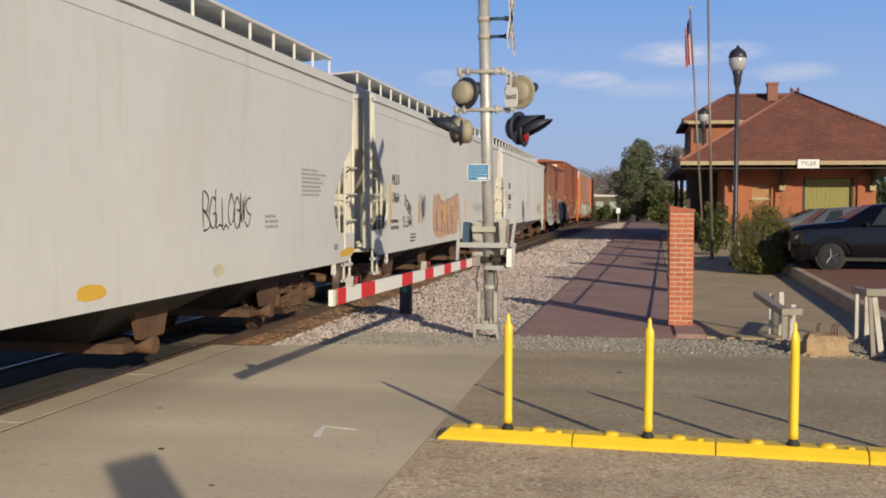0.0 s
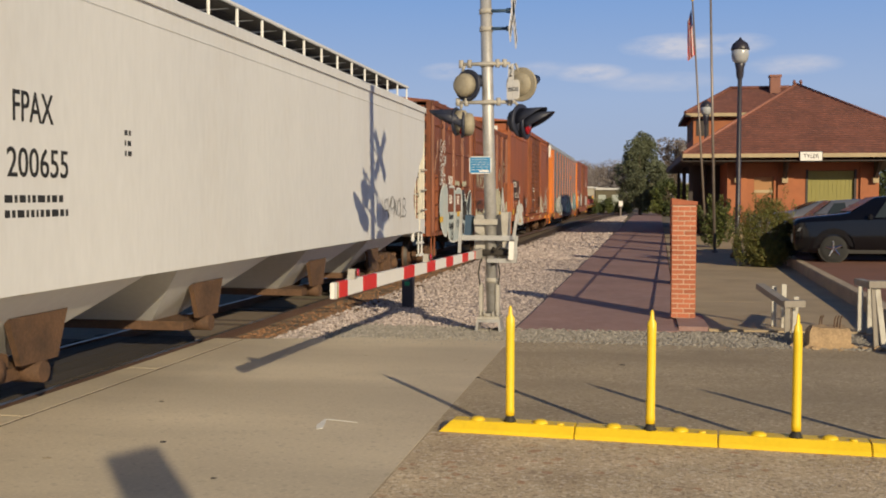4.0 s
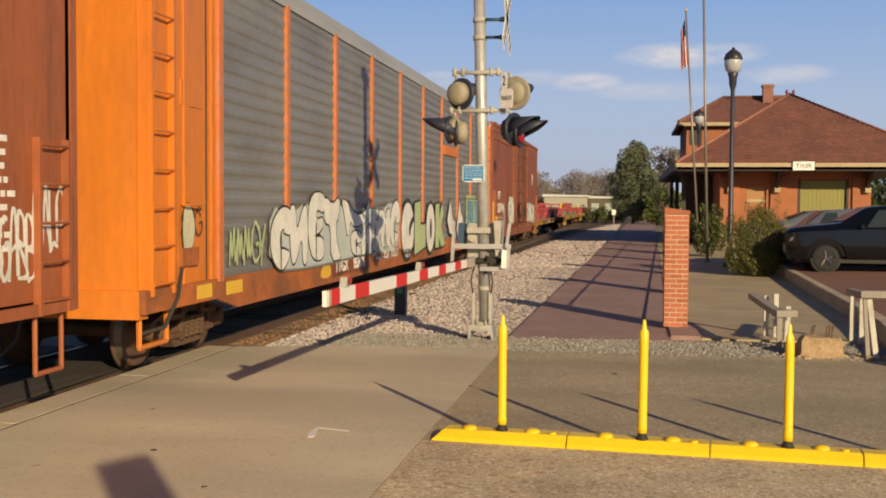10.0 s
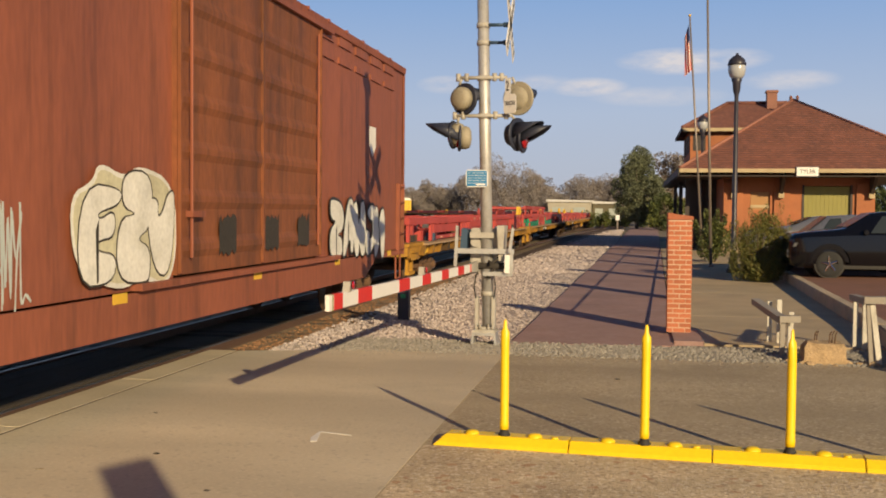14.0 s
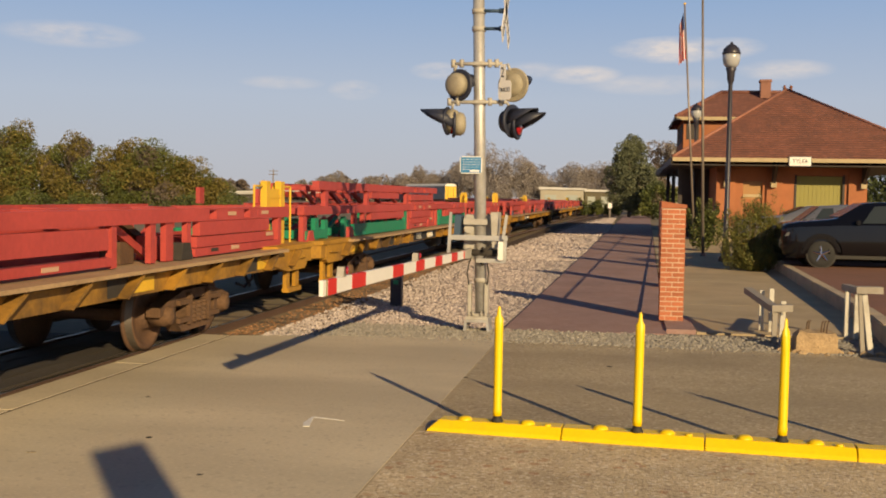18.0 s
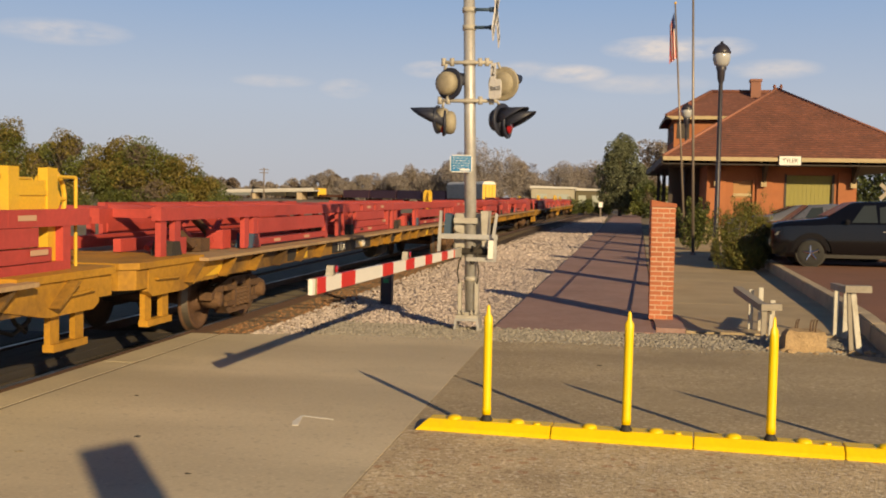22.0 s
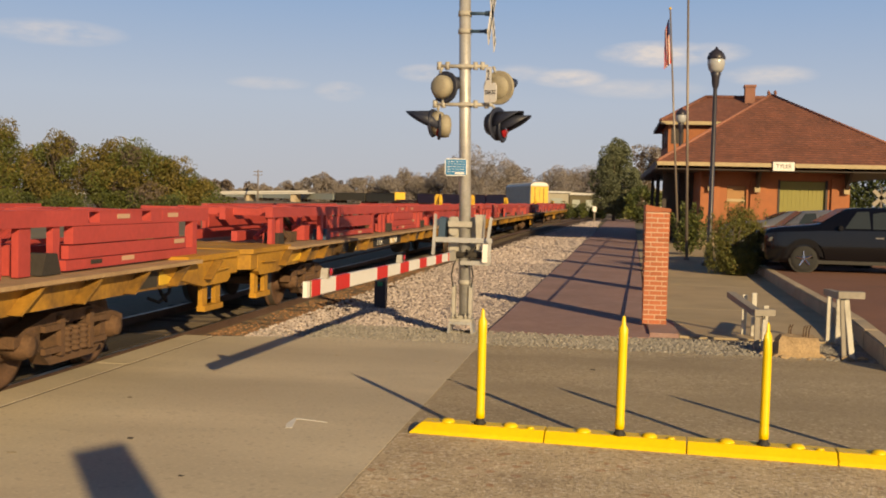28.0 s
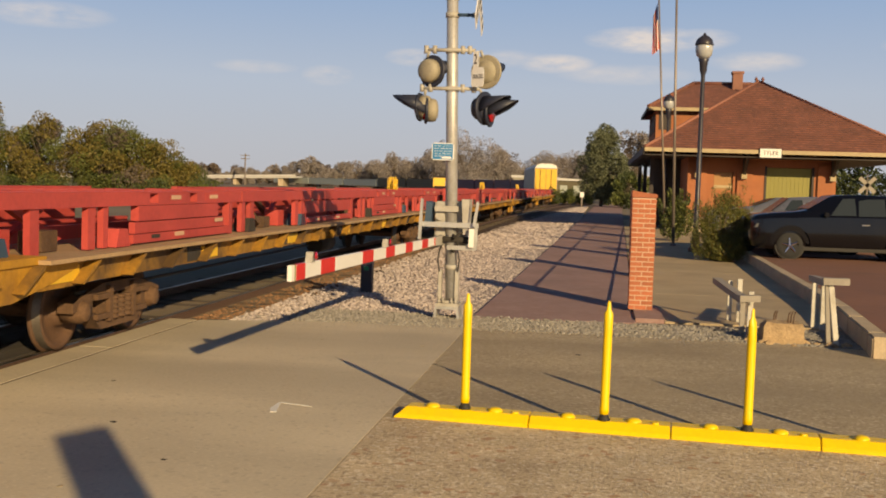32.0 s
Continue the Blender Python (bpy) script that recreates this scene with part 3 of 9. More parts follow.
for k in range(150):
    piece("tie", tie_me, track, (TRACK_X + 0.02 * math.sin(k * 3.1), 13.9 + 0.53 * k, 0.01 * math.sin(k * 1.7)))
bm = nb()
ribbon(bm, [(-3.5, -0.3), (-3.45, -0.14), (-2.15, -0.155), (1.35, -0.155), (1.6, -0.11), (1.6, -0.3)], 13.2, BENDS)
setting("ballast_rusty", bm, RUSTBED, "rust-stained ballast between and beside the rails")
bm = nb()
prism(bm, [(-4.86, -0.12), (-4.4, -0.07), (-1.72, -0.05), (-1.0, -0.06), (-1.0, -0.3), (-4.86, -0.3)], "y", 13.3, 150)
setting("ballast_pale", bm, BALLAST, "pale pinkish crushed stone ballast")


siding = thing("siding_track", "dark stained siding that bends away from the main track", "railway track", kind="structure")
part("stained_bed", prism(nb(), [(-4.95, 30), (-4.5, 43), (-4.25, 54), (-3.25, 82), (-1.1, 128), (-0.4, 150), (-2.2, 150), (-4.75, 127), (-4.98, 90)], "z", -0.3, -0.03), RUSTBED, siding)
for o in (0.0, -1.44):
    b2 = nb()
    rings = []
    for k in range(24):
        y = 46 + 4.4 * k
        x = -5.73 + o + 0.00034 * (y - 34) ** 2
        rings.append([b2.verts.new((x + d, y, z)) for d, z in ((-0.04, -0.03), (-0.035, 0.06), (0.035, 0.06), (0.04, -0.03))])
    for p, q in zip(rings, rings[1:]):
        for k in range(3):
            b2.faces.new((p[k], p[k + 1], q[k + 1], q[k]))
    part("rail", b2, RAIL, siding)


def rubble(name, count, place, size, material, label, seed, flat=0.7):
    """Loose broken stones strewn over a strip, joined into one object."""
    r = random.Random(seed)
    base = nb()
    bmesh.ops.create_icosphere(base, subdivisions=1, radius=1)
    bv = [v.co.copy() for v in base.verts]
    bf = [[v.index for v in f.verts] for f in base.faces]
    base.free()
    vs, fs = [], []
    for _ in range(count):
        x, y, z = place(r)
        s = size * r.uniform(0.5, 1.35)
        rot = Euler((r.uniform(0, 6), r.uniform(0, 6), r.uniform(0, 6))).to_matrix()
        o = len(vs)
        sc = (r.uniform(0.7, 1.2), r.uniform(0.6, 1.1), r.uniform(0.5, 0.9))
        for c in bv:
            k = r.uniform(0.82, 1.15)
            p = rot @ Vector((c.x * sc[0] * s * k, c.y * sc[1] * s * k, c.z * sc[2] * s * k))
            vs.append((x + p.x, y + p.y, z + p.z * flat))
        fs += [[o + i for i in f] for f in bf]
    me = bpy.data.meshes.new(name)
    me.from_pydata(vs, [], fs)
    me.materials.append(material)
    ob = new(name, me)
    return tagged(ob, label, "gravel", kind="stuff")


def far_spot(r):
    """A spot on the pale ballast beside the siding's stained bed."""
    y = 34 + 80 * r.random() ** 1.4
    return (r.uniform(-4.6 + 0.00038 * max(0, y - 34) ** 2, -1.45 + 0.006 * (y - 34)), y, -0.05)


rubble("ballast_stones", 14000, lambda r: (r.uniform(-4.95, -1.62 + 0.02 * r.random()), 14.1 + 26 * r.random() ** 2.0, -0.055), 0.03, STONE, "pale pinkish broken ballast stones beside the track", 1)
rubble("far_ballast_stones", 7000, far_spot, 0.055, STONE, "pale ballast stones further up the line", 7)
rubble("rusty_stones", 6500, lambda r: (r.uniform(-5.66, -4.72), 13.5 + 34 * r.random() ** 1.7, -0.13), 0.036, RUSTSTONE, "rust-stained ballast stones by the rail", 2)
GREYBED = shade("gravel_soil", (0.22, 0.185, 0.145), 0.95, var=0.4, scale=4, fine=30, bump=0.8)
rubble("grey_gravel", 8000, lambda r: (r.uniform(-4.2, 3.4), 14.0 + 1.35 * r.random() + 0.35 * r.random() * r.random(), -0.008), 0.03, GREYSTONE, "loose grey gravel along the road edge", 3)
rubble("road_grit", 1500, lambda r: (r.uniform(-4.9, 3.0), 13.4 + 1.0 * r.random() ** 0.5, 0.0), 0.009, GREYSTONE, "fine grit scattered over the road edge", 5)

# walkway, plaza, kerb and raised lot
slab("walkway", [(-1.72, 15.25), (0.62, 15.55), (0.62, 17.0), (0.9, 30), (2.9, 130), (-0.2, 130), (-0.95, 69), (-1.35, 40)], -0.3, 0.0, WALKWAY, "purplish brown brick-paved walkway along the track")
slab("gravel_bed", [(-1.8, 13.6), (3.9, 13.0), (3.9, 15.9), (0.64, 15.7), (-1.8, 15.35)], -0.3, -0.014, GREYBED, "gravel strip between road and walkway")
slab("footing", [(0.63, 15.9), (1.05, 15.9), (1.05, 17.7), (0.63, 17.7)], -0.3, 0.03, WALKWAY, "brick pad under the pillar")
plaza = thing("plaza", "tan concrete plaza slabs with open joints", "pavement", kind="structure")
for k, (a, b) in enumerate(((15.9, 20.2), (20.22, 26.0), (26.02, 32.4), (32.42, 40.0), (40.02, 50.0), (50.02, 70.0))):
    l0, l1 = 0.66 + max(0, (a - 17)) * 0.02, 0.66 + max(0, (b - 17)) * 0.02
    part("slab", prism(nb(), [(1.06 if k == 0 else l0, a), (16, a), (16, b), (l1, b), (0.66, 17.75), (1.06, 17.75)] if k == 0 else [(l0, a), (16, a), (16, b), (l1, b)], "z", -0.3, 0.0), PLAZA, plaza)
KERBLINE = [(3.31, 13.25), (3.37, 13.75), (3.53, 15.5), (3.67, 17.0), (3.76, 18.6), (3.93, 23.5), (4.12, 28.5), (4.32, 33.4), (4.6, 42), (4.9, 50)]
kerb = thing("kerb", "raised weathered concrete kerb of the parking lot", "kerb", kind="structure")
for (xa, ya), (xb, yb) in zip(KERBLINE, KERBLINE[1:]):
    g = 0.006
    bm = nb()
    prism(bm, [(xa, ya + g), (xa + 0.22, ya + g), (xb + 0.22, yb - g), (xb, yb - g)], "z", -0.2, 0.25)
    bmesh.ops.bevel(bm, geom=bm.edges[:], offset=0.02, segments=2, affect="EDGES")
    part("kerb_stone", bm, KERB, kerb)
lot = [(x + 0.225, y) for x, y in KERBLINE]
slab("parking_lot", lot + [(60, 50), (60, 10.5), (6.0, 13.2)], -0.2, 0.235, LOT, "reddish brown brick paved parking lot")

# ---- the train ----
# u: a car's near end at the start; the whole train runs towards -y by RUN(t) metres
def RUN(t):
    return 8.45 * t + 0.0065 * t * t


# the line is straight past the station, then bends away from the platform side
BEND_Y, BEND_R = 129.0, 268.0


def along(s, off=0.0):
    """The place and the heading on the line, s metres up it, off metres to its right."""
    if s < BEND_Y:
        return Vector((TRACK_X + off, s, 0)), 0.0
    a = (s - BEND_Y) / BEND_R
    return Vector((TRACK_X - BEND_R + (BEND_R + off) * math.cos(a), BEND_Y + (BEND_R + off) * math.sin(a), 0)), a


def on_line(s, length, z=0.003):
    """A car's pose, its near end s metres up the line: it lies on the chord between its ends."""
    p, q = along(s)[0], along(s + length)[0]
    return pose(p.x, p.y, z, 0, 0, math.degrees(math.atan2(-(q.x - p.x), q.y - p.y)))


CARS, AXLES = [], []


def car(label, u, length, group="cars of the freight train", name="freight_car", category="freight car"):
    ob = thing(name, label, category, group)
    ob.matrix_basis = on_line(u, length)
    CARS.append((ob, u, length))
    return ob


def axle_mesh():
    bm = nb()
    rod(bm, (-1.0, 0, 0), (1.0, 0, 0), 0.08, seg=10)
    return mesh_of(bm, "axle", WHEELSTEEL)


def wheel_mesh(side):
    bm = nb()
    s = side
    lathe(bm, [(0.10, 0.60 * s), (0.30, 0.66 * s), (0.36, 0.66 * s), (0.455, 0.67 * s), (0.452, 0.70 * s), (0.425, 0.71 * s), (0.42, 0.80 * s), (0.36, 0.80 * s),
               (0.33, 0.76 * s), (0.17, 0.74 * s), (0.15, 0.82 * s), (0.09, 0.84 * s)], 24, axis="x")
    me = mesh_of(bm, "wheel", [WHEELSTEEL, WHEELTREAD])
    for p in me.polygons:
        c = p.center
        r = math.hypot(c.y, c.z)
        if 0.415 < r < 0.43 and abs(c.x) > 0.70:
            p.material_index = 1
    return me


def sideframe_mesh(side):
    bm = nb()
    x0, x1 = (0.88, 1.06) if side > 0 else (-1.06, -0.88)
    # top chord with its ends over the bearings, bottom chord, columns and struts: the openings between them stay clear
    prism(bm, [(-1.10, 0.42), (-1.10, 0.53), (-0.80, 0.61), (-0.42, 0.69), (0.42, 0.69), (0.80, 0.61), (1.10, 0.53), (1.10, 0.42), (0.72, 0.50), (0.40, 0.57), (-0.40, 0.57), (-0.72, 0.50)], "x", x0, x1)
    prism(bm, [(-0.70, 0.36), (-0.46, 0.18), (0.46, 0.18), (0.70, 0.36), (0.60, 0.38), (0.40, 0.26), (-0.40, 0.26), (-0.60, 0.38)], "x", x0, x1)
    for q in (-1, 1):
        a, b = sorted((q * 0.24, q * 0.33))
        prism(bm, [(a, 0.24), (b, 0.24), (b, 0.60), (a, 0.60)], "x", x0, x1)
        prism(bm, [(q * 0.62, 0.34), (q * 0.74, 0.34), (q * 0.74, 0.54), (q * 0.62, 0.56)], "x", x0 + 0.02, x1 - 0.02)
    return mesh_of(bm, "sideframe", TRUCKRUST)


def springs_mesh(side):
    prof = []
    for j in range(5):
        z = 0.27 + 0.055 * j
        prof += [(0.05, z), (0.072, z + 0.014), (0.072, z + 0.028), (0.05, z + 0.042)]
    return mesh_of(lathe(nb(), prof, 10, (1.06 * side, 0, 0)), "spring", TRUCKRUST)


def cap_mesh(side):
    bm = nb()
    s = side
    lathe(bm, [(0.13, 0.86 * s), (0.13, 1.04 * s), (0.105, 1.09 * s), (0.10, 1.12 * s), (0.05, 1.125 * s), (0.02, 1.14 * s)], 14, axis="x")
    return mesh_of(bm, "axle_cap", TRUCKRUST)


AXLE_ME = axle_mesh()
WHEEL_ME = {s: wheel_mesh(s) for s in (1, -1)}
FRAME_ME = {s: sideframe_mesh(s) for s in (1, -1)}
SPRING_ME = {s: springs_mesh(s) for s in (1, -1)}
CAP_ME = {s: cap_mesh(s) for s in (1, -1)}
bm = nb()
box(bm, -0.95, -0.19, 0.36, 0.95, 0.19, 0.62)
box(bm, -0.35, -0.6, 0.40, 0.35, 0.6, 0.5)
BOLSTER_ME = mesh_of(bm, "truck", TRUCKRUST)
RIB_ME = mesh_of(box(nb(), 1.06, 0, 0, 1.11, 0.30, 0.06), "frame_rib", TRUCKRUST)
COLUMN_ME = mesh_of(box(nb(), 1.06, 0, 0, 1.11, 0.08, 0.40), "frame_column", TRUCKRUST)


def trucks(ob, ys):
    """Two-axle trucks at the places ys along the car, with turning wheelsets."""
    for y in ys:
        tr = piece("truck", BOLSTER_ME, ob, (0, y, 0))
        for s in (1, -1):
            piece("sideframe", FRAME_ME[s], tr)
            for a in (-0.17, 0.0, 0.17):
                piece("spring", SPRING_ME[s], tr, (0, a, 0))
            for a in (-0.89, 0.89):
                piece("axle_cap", CAP_ME[s], tr, (0, a, 0.42))
        for a in (-0.64, 0.34):
            for z in (0.30, 0.52):
                piece("frame_rib", RIB_ME, tr, (0, a, z))
            piece("frame_column", COLUMN_ME, tr, (0, 0.26 if a > 0 else -0.34, 0.26))
        for a in (-0.89, 0.89):
            ax = piece("axle", AXLE_ME, ob, (0, y + a, 0.42))
            AXLES.append((ax, y + a))
            for s in (1, -1):
                piece("wheel", WHEEL_ME[s], ax)


COUPLER_ME = None


def couplers(ob, length, z=0.88):
    global COUPLER_ME
    if COUPLER_ME is None:
        b2 = nb()
        box(b2, -0.09, -0.42, -0.09, 0.09, 0.35, 0.09)
        prism(b2, [(-0.16, -0.46), (0.05, -0.62), (0.17, -0.58), (0.12, -0.45), (0.16, -0.38), (-0.14, -0.36)], "z", -0.15, 0.15)
        COUPLER_ME = mesh_of(b2, "coupler", TRUCKRUST)
    piece("coupler", COUPLER_ME, ob, (0, 0, z))
    piece("coupler", COUPLER_ME, ob, (0, length, z), (0, 0, math.pi))
    for y, s in ((0.0, -1), (length, 1)):
        b2 = nb()
        tube(b2, [(0.25, y, z - 0.1), (0.28, y + 0.2 * s, z - 0.4), (0.24, y + 0.45 * s, z - 0.52), (0.15, y + 0.62 * s, z - 0.45)], 0.025, 6)
        part("air_hose", b2, BLACKRUB, ob)


def ladder(ob, x, y, z0, z1, width=0.42, step=0.33, material=None, along="y", rails=True):
    """A side ladder: two stiles with rungs standing off the sheet."""
    b2 = nb()
    d = 0.07 if x > 0 else -0.07
    if along == "y":
        if rails:
            for yy in (y, y + width):
                box(b2, min(x, x + d), yy - 0.02, z0, max(x, x + d), yy + 0.02, z1)
        z = z0 + 0.12
        while z < z1:
            rod(b2, (x + d, y, z), (x + d, y + width, z), 0.013, seg=6)
            z += step
    else:
        if rails:
            for xx in (x, x + width):
                box(b2, xx - 0.02, min(y, y + along), z0, xx + 0.02, max(y, y + along), z1)
        z = z0 + 0.12
        while z < z1:
            rod(b2, (x, y + along, z), (x + width, y + along, z), 0.013, seg=6)
            z += step
    return part("ladder", b2, material, ob)


def stirrup(b2, x, y, z0, z1, w=0.34):
    tube(b2, [(x, y, z1), (x, y, z0), (x, y + w, z0), (x, y + w, z1)], 0.022, 6)


def flat_shape(b2, pts, x, soft=0):
    """A thin coat of paint with a rounded outline."""
    for _ in range(soft):
        out = []
        for p, q in zip(pts, pts[1:] + pts[:1]):
            out += [(0.75 * p[0] + 0.25 * q[0], 0.75 * p[1] + 0.25 * q[1]), (0.25 * p[0] + 0.75 * q[0], 0.25 * p[1] + 0.75 * q[1])]
        pts = out
    return prism(b2, pts, "x", x - 0.002, x)


def grown(pts, d):
    """The outline pushed outwards by d."""
    n = len(pts)
    area = sum(pts[k][0] * pts[(k + 1) % n][1] - pts[(k + 1) % n][0] * pts[k][1] for k in range(n))
    s = 1 if area > 0 else -1
    out = []
    for k in range(n):
        p, c, q = Vector(pts[k - 1]), Vector(pts[k]), Vector(pts[(k + 1) % n])
        e, f = (c - p).normalized(), (q - c).normalized()
        m = (Vector((e.y, -e.x)) + Vector((f.y, -f.x)))
        m = m.normalized() if m.length > 0.2 else Vector((e.y, -e.x))
        out.append((c.x + s * d * m.x, c.y + s * d * m.y))
    return out


def spray(ob, pts, fill, x, rim=None, width=0.05, soft=1, name="spray_letter", label=""):
    """One spray-can letter or patch of paint, with a darker rim behind it."""
    f = part(name, flat_shape(nb(), pts, x, soft), fill, ob, label)
    if rim:
        part("rim", flat_shape(nb(), grown(pts, width), x - 0.003, soft), rim, f)
    return f


GLYPHS = (
    [(0, 0), (0.03, 1), (0.33, 0.96), (0.5, 0.62), (0.70, 1), (1, 0.95), (0.96, 0), (0.68, 0.02), (0.67, 0.5), (0.5, 0.22), (0.34, 0.52), (0.31, 0)],
    [(0, 0), (0.28, 1), (0.74, 0.96), (1, 0.02), (0.70, 0), (0.63, 0.25), (0.41, 0.25), (0.34, 0)],
    [(0, 0.1), (0.1, 0), (0.92, 0.03), (1, 0.5), (0.45, 0.62), (0.95, 0.68), (0.9, 1), (0.1, 0.96), (0, 0.45), (0.55, 0.36), (0.05, 0.3)],
    [(0, 0), (0, 1), (0.95, 1), (0.98, 0.74), (0.35, 0.72), (0.36, 0.60), (0.85, 0.58), (0.83, 0.36), (0.36, 0.38), (0.37, 0.26), (1, 0.24), (0.97, 0)],
    [(0, 0), (0.02, 1), (0.32, 1), (0.66, 0.5), (0.68, 1), (1, 0.98), (0.97, 0), (0.67, 0.02), (0.33, 0.52), (0.32, 0)],
    [(0.5, 0), (0.06, 0.2), (0, 0.62), (0.2, 0.95), (0.62, 1), (0.97, 0.8), (0.6, 0.7), (0.4, 0.72), (0.36, 0.34), (0.6, 0.28), (0.62, 0.46), (1, 0.48), (0.94, 0.1)],
)


def spray_letters(ob, y0, y1, z0, z1, count, fill, line, seed, label, x=1.604, fat=0.06):
    """A row of unreadable leaning spray-can letters, each with its rim."""
    r = random.Random(seed)
    w = (y1 - y0) / count
    for k in range(count):
        g = GLYPHS[(k * 5 + seed) % len(GLYPHS)]
        g = [(1 - p, q) if k % 2 else (p, 1 - q) for p, q in g]
        lean, zb, zt, ww = r.uniform(-0.12, 0.2), z0 + r.uniform(0, 0.12) * (z1 - z0), z1 - r.uniform(0, 0.2) * (z1 - z0), w * r.uniform(0.98, 1.12)
        pts = [(y0 + w * k + ww * (p + lean * q + r.uniform(-0.07, 0.07)), zb + (zt - zb) * (q + r.uniform(-0.07, 0.07))) for p, q in g]
        f = spray(ob, grown(pts, 0.02), fill, x + 0.0015 * (k % 2), line, fat, 2, "spray_letter", label)
        if r.random() < 0.7:
            cy, cz = y0 + w * (k + 0.5), 0.5 * (zb + zt)
            part("drip", flat_shape(nb(), [(cy - 0.03, cz), (cy + 0.03, cz + 0.1), (cy + 0.02, zb - 0.04), (cy - 0.01, zb - 0.06)], x + 0.004), line, f)


STROKES = (
    [(0, 0.1), (0.1, 0.8), (0.5, 1), (0.9, 0.7), (0.6, 0.4), (0.2, 0.45)],
    [(0.9, 0.9), (0.4, 1), (0.1, 0.7), (0.5, 0.5), (0.9, 0.3), (0.5, 0), (0.05, 0.15)],
    [(0.0, 0), (0.15, 1.0), (0.3, 0.2), (0.5, 0.9), (0.65, 0.1), (0.9, 1)],
    [(0.8, 0.8), (0.4, 1), (0.05, 0.5), (0.4, 0), (0.9, 0.25), (0.85, 0.5), (0.5, 0.5)],
    [(0.1, 1), (0.15, 0.02), (0.5, 0.1), (0.95, 0.0)],
    [(0.05, 0), (0.4, 1.0), (0.6, 0.95), (0.9, 0), (0.7, 0.4), (0.15, 0.4)],
    [(0.1, 1), (0.45, 0.5), (0.9, 1.05), (0.5, 0.45), (0.3, -0.15)],
    [(0.1, 0), (0.12, 1), (0.7, 0.9), (0.6, 0.55), (0.15, 0.5), (0.8, 0.3), (0.85, 0.02), (0.1, 0.0)],
    [(0.5, 1), (0.05, 0.6), (0.4, 0.02), (0.95, 0.4), (0.6, 1), (0.4, 0.9)],
)


def scrawl(ob, y0, z0, w, h, material, seed, strokes=7, thick=0.012, x=1.605, name="tag"):
    """A thin unreadable spray-can scribble: rounded hooks and loops side by side."""
    r = random.Random(seed)
    b2 = nb()
    cell = w / strokes
    for j in range(strokes):
        ctl = [Vector((y0 + cell * (j + 1.25 * (p - 0.1) + r.uniform(-0.1, 0.1)), z0 + h * (q * r.uniform(0.85, 1.05) + r.uniform(-0.06, 0.06)))) for p, q in STROKES[r.randrange(len(STROKES))]]
        pts = []
        for k in range(len(ctl) - 1):
            p0, p1, p2, p3 = ctl[max(k - 1, 0)], ctl[k], ctl[k + 1], ctl[min(k + 2, len(ctl) - 1)]
            for i in range(5):
                f = i / 5
                pts.append(0.5 * (2 * p1 + (p2 - p0) * f + (2 * p0 - 5 * p1 + 4 * p2 - p3) * f * f + (3 * p1 - p0 - 3 * p2 + p3) * f ** 3))
        pts.append(ctl[-1])
        prev = None
        for k, p in enumerate(pts):
            d = pts[min(k + 1, len(pts) - 1)] - pts[max(k - 1, 0)]
            d = d.normalized() if d.length > 1e-5 else Vector((1, 0))
            nn = Vector((-d.y, d.x)) * thick * (0.65 + 0.5 * abs(math.sin(k * 0.5 + j)))
            xx = x + 0.00025 * (k % 5) + 0.0012 * (j % 2)
            cur = (b2.verts.new((xx, *(p + nn))), b2.verts.new((xx, *(p - nn))))
            if prev:
                b2.faces.new((prev[0], cur[0], cur[1], prev[1]))
            prev = cur
    return part(name, b2, material, ob, tidy=False)


def patch(ob, name, y0, z0, y1, z1, material, x=1.604, label="", rag=0.0, seed=0):
    """A thin flat marking on the sheet, with ragged edges if rag is set."""
    r = random.Random(seed)
    b2 = nb()
    if rag:
        pts = []
        for i in range(9):
            pts.append((y0 + (y1 - y0) * i / 8, z0 + rag * r.uniform(-0.3, 1)))
        n = 14
        for i in range(n):
            pts.append((y1 - (y1 - y0) * i / (n - 1) + rag * r.uniform(-0.1, 0.1), z1 - rag * r.uniform(0, 2.2)))
        prism(b2, pts, "x", x - 0.003, x)
    else:
        prism(b2, [(y0, z0), (y1, z0), (y1, z1), (y0, z1)], "x", x - 0.003, x)
    return part(name, b2, material, ob, label)


def small_print(ob, y, z, rows, width, material, x=1.603, seed=1, size=0.05, gap=0.09):
    r = random.Random(seed)
    b2 = nb()
    for k in range(rows):
        yy = y
        end = y + width * r.uniform(0.6, 1)
        while yy < end:
            w = r.uniform(0.03, 0.11)
            prism(b2, [(yy, z - gap * k), (yy + w, z - gap * k), (yy + w, z - gap * k + size), (yy, z - gap * k + size)], "x", x - 0.002, x)
            yy += w + 0.03
    return tagged(part("stencil_print", b2, material, ob), kind="stuff")


